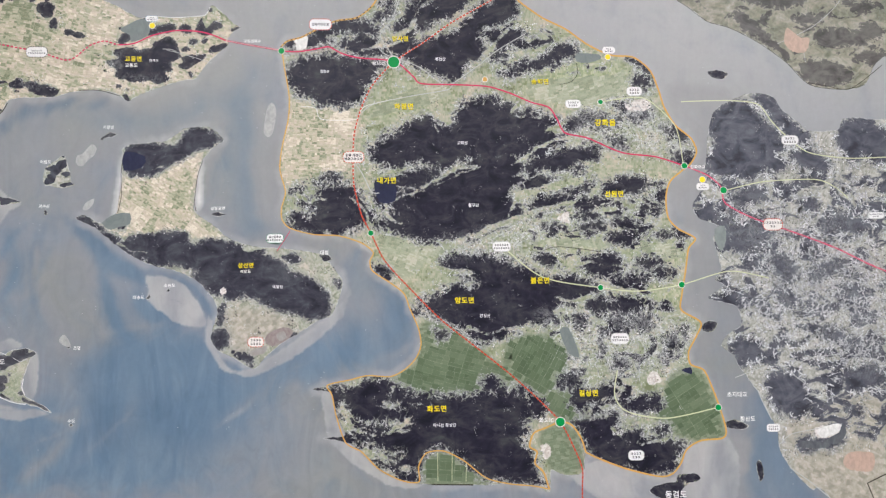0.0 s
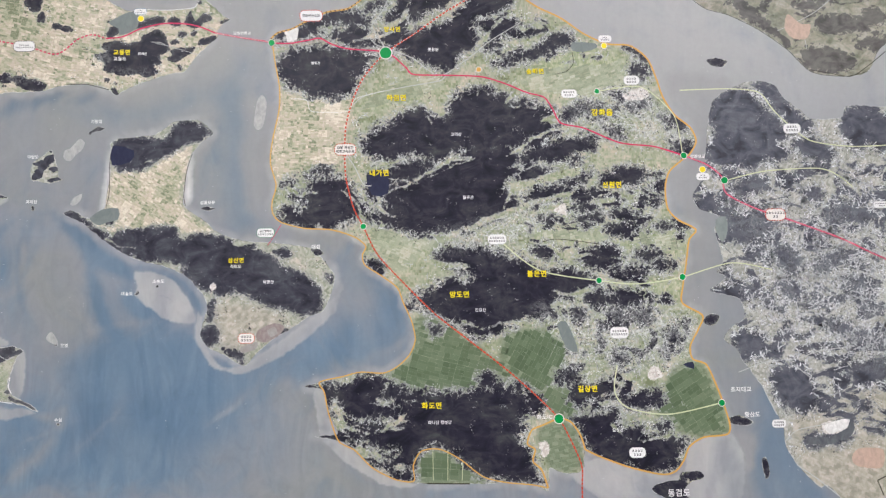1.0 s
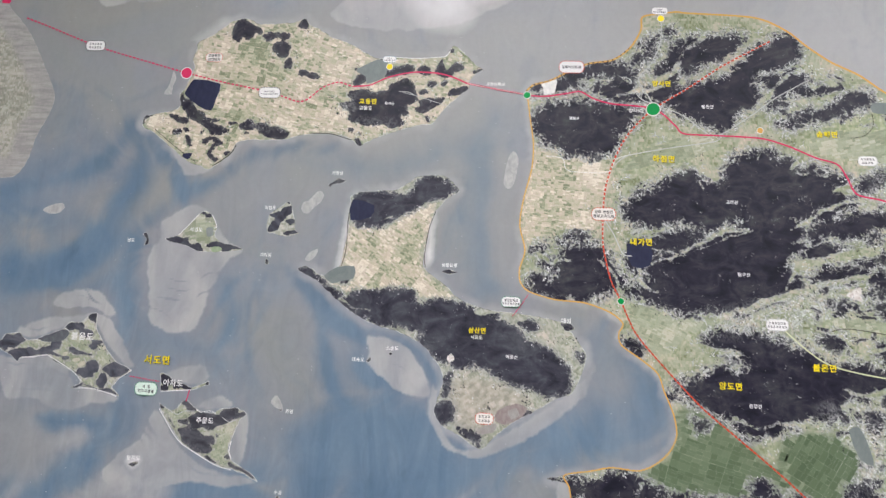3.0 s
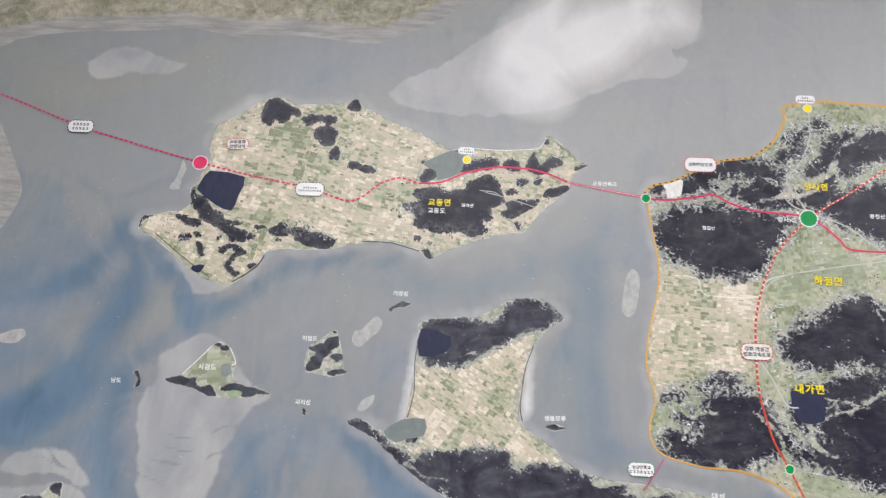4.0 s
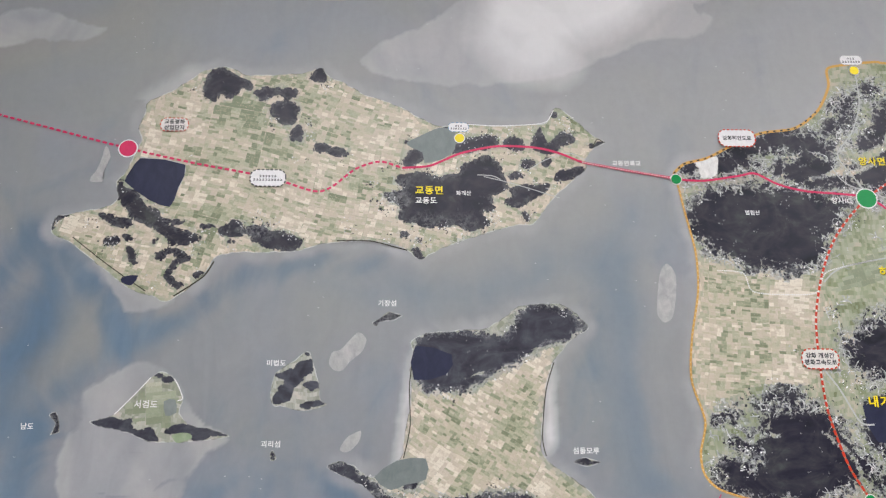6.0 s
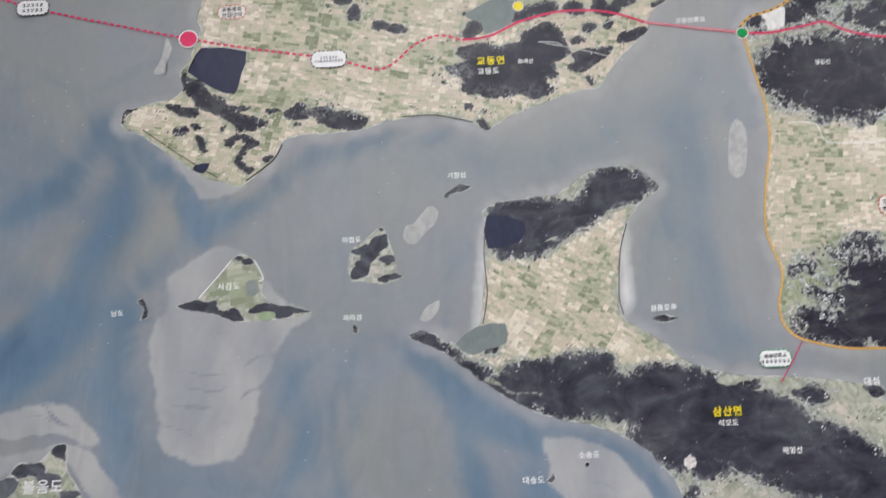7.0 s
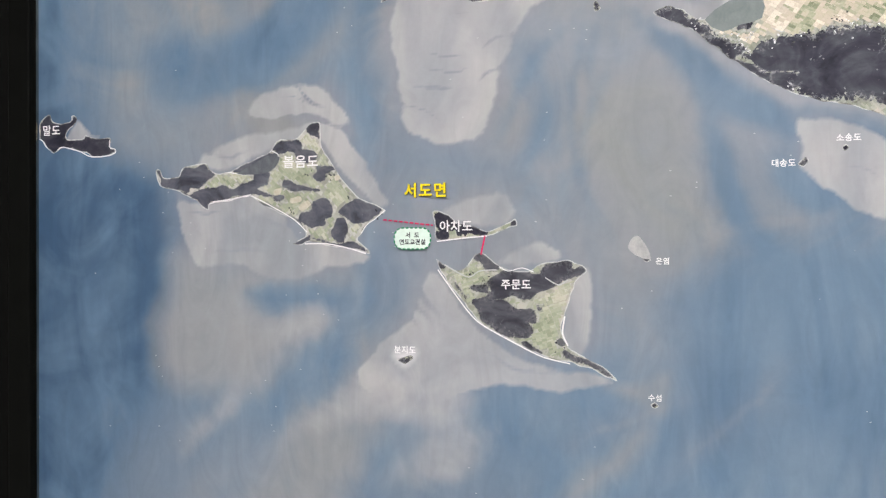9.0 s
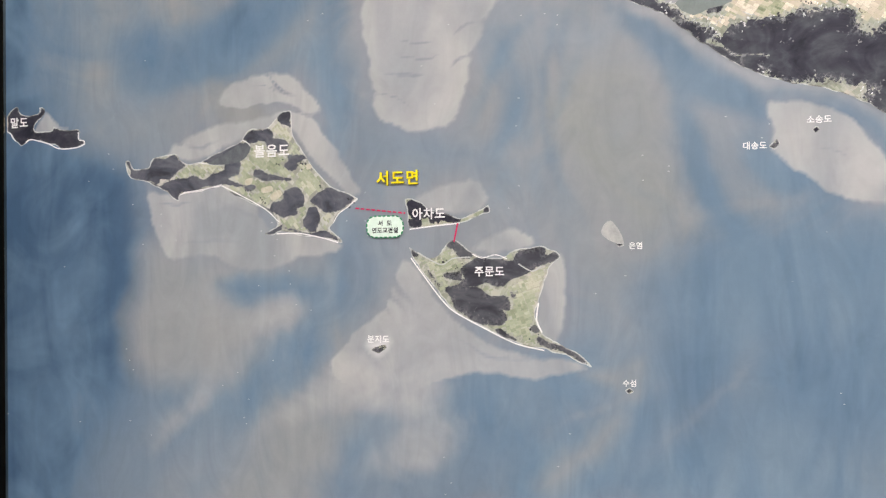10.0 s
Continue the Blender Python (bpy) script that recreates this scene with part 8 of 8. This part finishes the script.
ribbon("dike_line", [(-474, 1629), (-465, 1625), (-451, 1628), (-440, 1624)], 0.8, WHITE_INK, 0.0008)
ribbon("dike_line", [(-529, 1631), (-522, 1627), (-505, 1619), (-493, 1625), (-476, 1626)], 1.2, GREY_INK, 0.0008)
ribbon("dike_line", [(-429, 1619), (-416, 1612), (-407, 1617)], 1.2, GREY_INK, 0.0008)
ribbon("dike_line", [(-767, 1728), (-747, 1725), (-731, 1727), (-718, 1729), (-710, 1737), (-709, 1745), (-716, 1749)], 0.8, WHITE_INK, 0.0008)
ribbon("dike_line", [(-789, 1695), (-780, 1697), (-764, 1698), (-757, 1701), (-743, 1702)], 0.9, WHITE_INK, 0.0008)
ribbon("dike_line", [(-591, 1686), (-602, 1677), (-611, 1671), (-617, 1662)], 0.8, WHITE_INK, 0.0008)
ribbon("dike_line", [(-536, 1915), (-519, 1934), (-504, 1952)], 1, WHITE_INK, 0.0008)
ribbon("dike_line", [(-481, 1951), (-476, 1943), (-471, 1931), (-476, 1929)], 1, WHITE_INK, 0.0008)
ribbon("dike_line", [(-244, 1981), (-248, 1946), (-247, 1905), (-253, 1874)], 1, SHADOW_INK, 0.0008)
ribbon("dike_line", [(-103, 1970), (-112, 1941), (-117, 1896), (-114, 1877)], 1, SHADOW_INK, 0.0008)
ribbon("dike_line", [(-242, 1983), (-227, 1982), (-208, 1974), (-211, 1956)], 1, GREY_INK, 0.0008)
ribbon("dike_line", [(-540, 2191), (-492, 2181), (-504, 2136)], 1.4, GREY_INK, 0.0008)
ribbon("dike_line", [(581, 2152), (583, 2132), (570, 2116), (549, 2111)], 1, SHADOW_INK, 0.0008)
ribbon("dike_line", [(516, 1804), (537, 1809), (574, 1806), (620, 1799)], 1.2, SHADOW_INK, 0.0008)
ribbon("dike_line", [(-452, 2074), (-462, 2057), (-490, 2036)], 1.6, SHADOW_INK, 0.0008)
ribbon("dike_line", [(-600, 2099), (-574, 2079), (-549, 2061), (-519, 2041)], 1, SHADOW_INK, 0.0008)
ribbon("dike_line", [(-326, 2098), (-291, 2098), (-267, 2092), (-252, 2088)], 1.2, SHADOW_INK, 0.0008)
ribbon("dike_line", [(-200, 2236), (-157, 2234), (-120, 2236), (-101, 2240), (-93, 2254)], 0.9, WHITE_INK, 0.0008)
ribbon("dike_line", [(-52, 2209), (-46, 2219), (-38, 2215)], 1, SHADOW_INK, 0.0008)
ribbon("dike_line", [(305, 1387), (341, 1386), (379, 1385)], 2.2, SHADOW_INK, 0.0008)
ribbon("dike_line", [(342, 1443), (341, 1392)], 0.9, PALE_INK, 0.0008)
ribbon("dike_line", [(316, 1443), (316, 1392)], 0.9, PALE_INK, 0.0008)
ribbon("dike_line", [(367, 1423), (366, 1391)], 0.9, PALE_INK, 0.0008)
ribbon("dike_line", [(859, 1568), (912, 1586), (965, 1590), (1007, 1603), (1071, 1610)], 1.3, GREY_INK, 0.0008)
ribbon("dike_line", [(959, 1580), (984, 1559), (1005, 1544)], 1.2, GREY_INK, 0.0008)
ribbon("dike_line", [(937, 1448), (959, 1465), (1001, 1473), (1054, 1482)], 1.2, GREY_INK, 0.0008)
ribbon("dike_line", [(1096, 1375), (1132, 1391)], 2, SHADOW_INK, 0.0008)
ribbon("dike_line", [(1096, 1375), (1106, 1349)], 2, SHADOW_INK, 0.0008)
ribbon("dike_line", [(954, 1405), (987, 1382), (1027, 1349)], 1.6, GREY_INK, 0.0008)
ribbon("dike_line", [(900, 1545), (909, 1523), (924, 1492)], 1.6, GREY_INK, 0.0008)
ribbon("dike_line", [(-740, 1703), (-718, 1692), (-692, 1678), (-676, 1664)], 1.0, WHITE_INK, 0.0008)
ribbon("dike_line", [(-679, 1652), (-654, 1652), (-629, 1647), (-612, 1642)], 1.2, WHITE_INK, 0.0008)
ribbon("dike_line", [(-536, 1626), (-522, 1607), (-505, 1585), (-492, 1573), (-462, 1557), (-432, 1543), (-405, 1537)], 1.2, WHITE_INK, 0.0008)
ribbon("dike_line", [(-410, 1582), (-412, 1566), (-407, 1554)], 1.4, WHITE_INK, 0.0008)
ribbon("dike_line", [(-537, 1654), (-510, 1657), (-486, 1659)], 1.2, WHITE_INK, 0.0008)
ribbon("dike_line", [(-785, 1697), (-760, 1700), (-740, 1704)], 1.2, WHITE_INK, 0.0008)
ribbon("dike_line", [(-171, 2173), (-150, 2168), (-123, 2160), (-90, 2149)], 0.9, GREY_INK, 0.0008)
ribbon("dike_line", [(-178, 2175), (-162, 2174), (-153, 2170)], 1.0, GREY_INK, 0.0008)
ribbon("dike_line", [(-60, 2194), (-78, 2202), (-103, 2194), (-122, 2182)], 0.9, GREY_INK, 0.0008)
ribbon("expressway_line", EXPRESSWAY_DASHED, 2.5, PINK_INK, 0.0013, 5.0, 2.6, "dashed crimson route line")
ribbon("expressway_line", EXPRESSWAY_WEST, 2.5, PINK_INK, 0.0013, label="solid crimson route line")
ribbon("expressway_line", EXPRESSWAY_MIDDLE, 2.5, PINK_INK, 0.0013, label="solid crimson route line")
ribbon("expressway_line", EXPRESSWAY_EAST, 2.5, PINK_INK, 0.0013, label="solid crimson route line")
ribbon("bridge_line", BRIDGE_GYODONG, 2.6, PINK_INK, 0.0013)
ribbon("bridge_line", BRIDGE_GYODONG, 1.1, CREAM_INK, 0.0015, 1.6, 1.2)
ribbon("route_bed", PEACE_DASHED[:9], 1.3, CREAM_INK, 0.00125)
ribbon("route_bed", PEACE_DASHED[8:], 1.9, BRICK_INK, 0.00125)
ribbon("centre_line", EXPRESSWAY_EAST, 0.5, ROSE_INK, 0.00145)
ribbon("shore_line", NORTHEAST_SHORE[:9], 1.0, SHADOW_INK, 0.0008)
ribbon("peace_route", PEACE_DASHED, 2.5, RED_INK, 0.0014, 5.0, 2.2, "dashed red route line")
ribbon("bridge_line", SEODO_BRIDGE, 1.5, PINK_INK, 0.0013, 4.0, 1.6)
ribbon("bridge_line", JUMUN_BRIDGE, 1.6, PINK_INK, 0.0013)
ribbon("bridge_line", SAMSAN_BRIDGE, 1.0, PINK_INK, 0.0013)
marker(37, 2172, 5.5, GREEN_INK, 0.9, "green printed marker dot with pale rim")
marker(242, 2152, 10.5, GREEN_INK, 1.3, "green printed marker dot with pale rim")
marker(624, 2078, 4.5, GREEN_INK, 0.9, "green printed marker dot with pale rim")
marker(778, 1958, 5.5, GREEN_INK, 0.9, "green printed marker dot with pale rim")
marker(850, 1912, 6.1, GREEN_INK, 0.9, "green printed marker dot with pale rim")
marker(199, 1836, 5.0, GREEN_INK, 0.9, "green printed marker dot with pale rim")
marker(616, 1734, 5.0, GREEN_INK, 0.9, "green printed marker dot with pale rim")
marker(766, 1738, 5.5, GREEN_INK, 0.9, "green printed marker dot with pale rim")
marker(537, 1493, 8.0, GREEN_INK, 1.3, "green printed marker dot with pale rim")
marker(826, 1515, 5.5, GREEN_INK, 0.9, "green printed marker dot with pale rim")
marker(-554, 2201, 9.3, PINK_INK, 1.3, "pink printed marker dot with pale rim")
marker(-197, 2218, 5.1, YELLOW_INK, 0.9, "yellow printed marker dot with pale rim")
marker(251, 2309, 5.3, YELLOW_INK, 0.9, "yellow printed marker dot with pale rim")
marker(640, 2163, 5.0, YELLOW_INK, 0.9, "yellow printed marker dot with pale rim")
marker(811, 1932, 5.5, YELLOW_INK, 0.9, "yellow printed marker dot with pale rim")
marker(410, 2120, 4.5, ORANGE_INK, 0.9, "orange printed marker dot with pale rim")
terminus = bmesh.new()
terminus.faces.new([terminus.verts.new(((-908 + a) / 1000, -0.0019, (2340 + b) / 1000)) for a, b in rounded(17, 24, 4)])
part("terminus_marker", terminus, PINK_INK, wall_map, "crimson rounded marker")
lettering("교동면", -230, 2156, 8.9, YELLOW_INK, 0.0022, "town", 0.03, 1.16, label="yellow printed place name")
lettering("양사면", 254, 2196, 8.9, YELLOW_INK, 0.0022, "town", 0.03, 1.16, label="yellow printed place name")
lettering("강화읍", 632, 2039, 11.5, YELLOW_INK, 0.0022, "town", 0.03, 1.16, label="yellow printed place name")
lettering("선원면", 645, 1906, 10.4, YELLOW_INK, 0.0022, "town", 0.03, 1.16, label="yellow printed place name")
lettering("내가면", 228, 1932, 10.4, YELLOW_INK, 0.0022, "town", 0.03, 1.16, label="yellow printed place name")
lettering("불은면", 505, 1748, 10.4, YELLOW_INK, 0.0022, "town", 0.03, 1.16, label="yellow printed place name")
lettering("양도면", 367, 1713, 10.4, YELLOW_INK, 0.0022, "town", 0.03, 1.16, label="yellow printed place name")
lettering("화도면", 315, 1520, 10.4, YELLOW_INK, 0.0022, "town", 0.03, 1.16, label="yellow printed place name")
lettering("길상면", 589, 1544, 10.4, YELLOW_INK, 0.0022, "town", 0.03, 1.16, label="yellow printed place name")
lettering("삼산면", -25, 1779, 8.3, YELLOW_INK, 0.0022, "town", 0.03, 1.16, label="yellow printed place name")
lettering("서도면", -549, 1705, 13.1, YELLOW_INK, 0.0022, "town", 0.03, 1.16, label="yellow printed place name")
lettering("하점면", 260, 2069, 10.5, YELLOW_INK, 0.0022, "town", 0.03, 1.16, label="yellow printed place name")
lettering("송해면", 512, 2116, 9.6, YELLOW_INK, 0.0022, "town", 0.03, 1.16, label="yellow printed place name")
lettering("교동도", -233, 2144, 7.0, WHITE_INK, 0.0022, wall_map, 0.022, 1.08, "place_name", "white printed place name")
lettering("화개산", -193, 2153, 4.9, WHITE_INK, 0.0022, wall_map, 0.022, 1.08, "place_name", "white printed place name")
lettering("교동연륙교", -16, 2190, 5.7, WHITE_INK, 0.0022, wall_map, 0.022, 1.08, "place_name", "white printed place name")
lettering("기장섬", -272, 2030, 5.9, WHITE_INK, 0.0022, wall_map, 0.022, 1.08, "place_name", "white printed place name")
lettering("미법도", -381, 1967, 5.9, WHITE_INK, 0.0022, wall_map, 0.022, 1.08, "place_name", "white printed place name")
lettering("괴리섬", -382, 1887, 5.9, WHITE_INK, 0.0022, wall_map, 0.022, 1.08, "place_name", "white printed place name")
lettering("섬돌모루", -75, 1882, 5.9, WHITE_INK, 0.0022, wall_map, 0.022, 1.08, "place_name", "white printed place name")
lettering("남도", -618, 1903, 5.9, WHITE_INK, 0.0022, wall_map, 0.022, 1.08, "place_name", "white printed place name")
lettering("서검도", -506, 1925, 7.0, WHITE_INK, 0.0022, wall_map, 0.022, 1.08, "place_name", "white printed place name")
lettering("별립산", 116, 2134, 4.9, WHITE_INK, 0.0022, wall_map, 0.022, 1.08, "place_name", "white printed place name")
lettering("양사IC", 214, 2149, 6.5, WHITE_INK, 0.0022, wall_map, 0.022, 1.08, "place_name", "white printed place name")
lettering("볼음도", -683, 1737, 12.0, WHITE_INK, 0.0022, wall_map, 0.022, 1.08, "place_name", "white printed place name")
lettering("아차도", -517, 1669, 10.3, WHITE_INK, 0.0022, wall_map, 0.022, 1.08, "place_name", "white printed place name")
lettering("주문도", -457, 1612, 9.0, WHITE_INK, 0.0022, wall_map, 0.022, 1.08, "place_name", "white printed place name")
lettering("말도", -986, 1780, 10.7, WHITE_INK, 0.0022, wall_map, 0.022, 1.08, "place_name", "white printed place name")
lettering("분지도", -570, 1546, 7.0, WHITE_INK, 0.0022, wall_map, 0.022, 1.08, "place_name", "white printed place name")
lettering("수섬", -326, 1508, 5.9, WHITE_INK, 0.0022, wall_map, 0.022, 1.08, "place_name", "white printed place name")
lettering("은염", -319, 1635, 5.9, WHITE_INK, 0.0022, wall_map, 0.022, 1.08, "place_name", "white printed place name")
lettering("소송도", -159, 1744, 6.3, WHITE_INK, 0.0022, wall_map, 0.022, 1.08, "place_name", "white printed place name")
lettering("대송도", -213, 1723, 6.3, WHITE_INK, 0.0022, wall_map, 0.022, 1.08, "place_name", "white printed place name")
lettering("석모도", -25, 1768, 5.9, WHITE_INK, 0.0022, wall_map, 0.022, 1.08, "place_name", "white printed place name")
lettering("해명산", 32, 1740, 5.8, WHITE_INK, 0.0022, wall_map, 0.022, 1.08, "place_name", "white printed place name")
lettering("고려산", 367, 2001, 5.9, WHITE_INK, 0.0022, wall_map, 0.022, 1.08, "place_name", "white printed place name")
lettering("혈구산", 386, 1886, 5.9, WHITE_INK, 0.0022, wall_map, 0.022, 1.08, "place_name", "white printed place name")
lettering("진강산", 404, 1685, 5.8, WHITE_INK, 0.0022, wall_map, 0.022, 1.08, "place_name", "white printed place name")
lettering("봉천산", 328, 2158, 5.9, WHITE_INK, 0.0022, wall_map, 0.022, 1.08, "place_name", "white printed place name")
lettering("길상산", 640, 1472, 5.9, WHITE_INK, 0.0022, wall_map, 0.022, 1.08, "place_name", "white printed place name")
lettering("마니산 참성단", 329, 1491, 5.9, WHITE_INK, 0.0022, wall_map, 0.022, 1.08, "place_name", "white printed place name")
lettering("화도IC", 512, 1497, 8.1, WHITE_INK, 0.0022, wall_map, 0.022, 1.08, "place_name", "white printed place name")
lettering("초지대교", 861, 1538, 8.4, WHITE_INK, 0.0022, wall_map, 0.022, 1.08, "place_name", "white printed place name")
lettering("황산도", 879, 1494, 8.4, WHITE_INK, 0.0022, wall_map, 0.022, 1.08, "place_name", "white printed place name")
lettering("동검도", 743, 1362, 11.9, WHITE_INK, 0.0022, wall_map, 0.022, 1.08, "place_name", "white printed place name")
lettering("대섬", 115, 1801, 7.2, WHITE_INK, 0.0022, wall_map, 0.022, 1.08, "place_name", "white printed place name")
lettering("강화대교", 803, 1956, 6.3, WHITE_INK, 0.0022, wall_map, 0.022, 1.08, "place_name", "white printed place name")
caption(-507, 2230, 30.0, 15.6, CREAM_INK, RED_INK, ['교동평화', '산업단지'], 5.1)
caption(-727, 2249, 35.7, 18.2, WHITE_INK, BLACK_INK, ['=====', '====='], 4.7)
caption(-402, 2168, 37.8, 19.2, WHITE_INK, BLACK_INK, ['======', '=========='], 3.1)
caption(-198, 2231, 22.2, 10.8, WHITE_INK, BLUE_INK, ['===', '======='], 2.6)
caption(108, 2222, 40.6, 20.3, WHITE_INK, RED_INK, ['강화해안도로'], 4.9)
caption(168, 1975, 37.8, 20.4, CREAM_INK, RED_INK, ['강화 개성간', '평화고속도로'], 5.1)
caption(-562, 1657, 37.8, 21.0, LIGHT_GREEN_INK, DEEP_GREEN_INK, ['서  도', '연도교건설'], 5.1)
caption(249, 2322, 25.2, 11.9, WHITE_INK, GREY_INK, ['===', '======='], 3.0)
caption(27, 1827, 30.6, 16.2, WHITE_INK, DEEP_GREEN_INK, ['삼산연륙교', '======='], 4.0)
caption(-6, 1642, 28.0, 17.0, CREAM_INK, RED_INK, ['====', '===='], 4.7)
caption(642, 2176, 24.2, 13.2, WHITE_INK, GREY_INK, ['===', '====='], 3.1)
caption(688, 2098, 28.6, 16.5, WHITE_INK, GREY_INK, ['====', '===='], 4.5)
caption(573, 2074, 28.6, 15.4, WHITE_INK, GREY_INK, ['=====', '===='], 4.2)
caption(979, 2006, 31.9, 17.6, WHITE_INK, GREY_INK, ['====', '====='], 4.7)
caption(811, 1919, 24.2, 13.2, WHITE_INK, GREY_INK, ['===', '====='], 3.1)
caption(940, 1848, 36.3, 20.9, CREAM_INK, RED_INK, ['=======', '=='], 5.0)
caption(1136, 1864, 30.8, 12.1, WHITE_INK, GREY_INK, ['=========', '===='], 2.8)
caption(436, 1810, 33.0, 17.6, WHITE_INK, GREY_INK, ['======', '======='], 4.2)
caption(649, 1641, 33.0, 19.8, WHITE_INK, GREY_INK, ['======', '======='], 4.2)
caption(673, 1432, 28.6, 17.6, WHITE_INK, GREY_INK, ['====', '==='], 4.8)
caption(926, 1477, 25.0, 14.0, WHITE_INK, GREY_INK, ['=====', '====='], 3.6)

set_lettering()
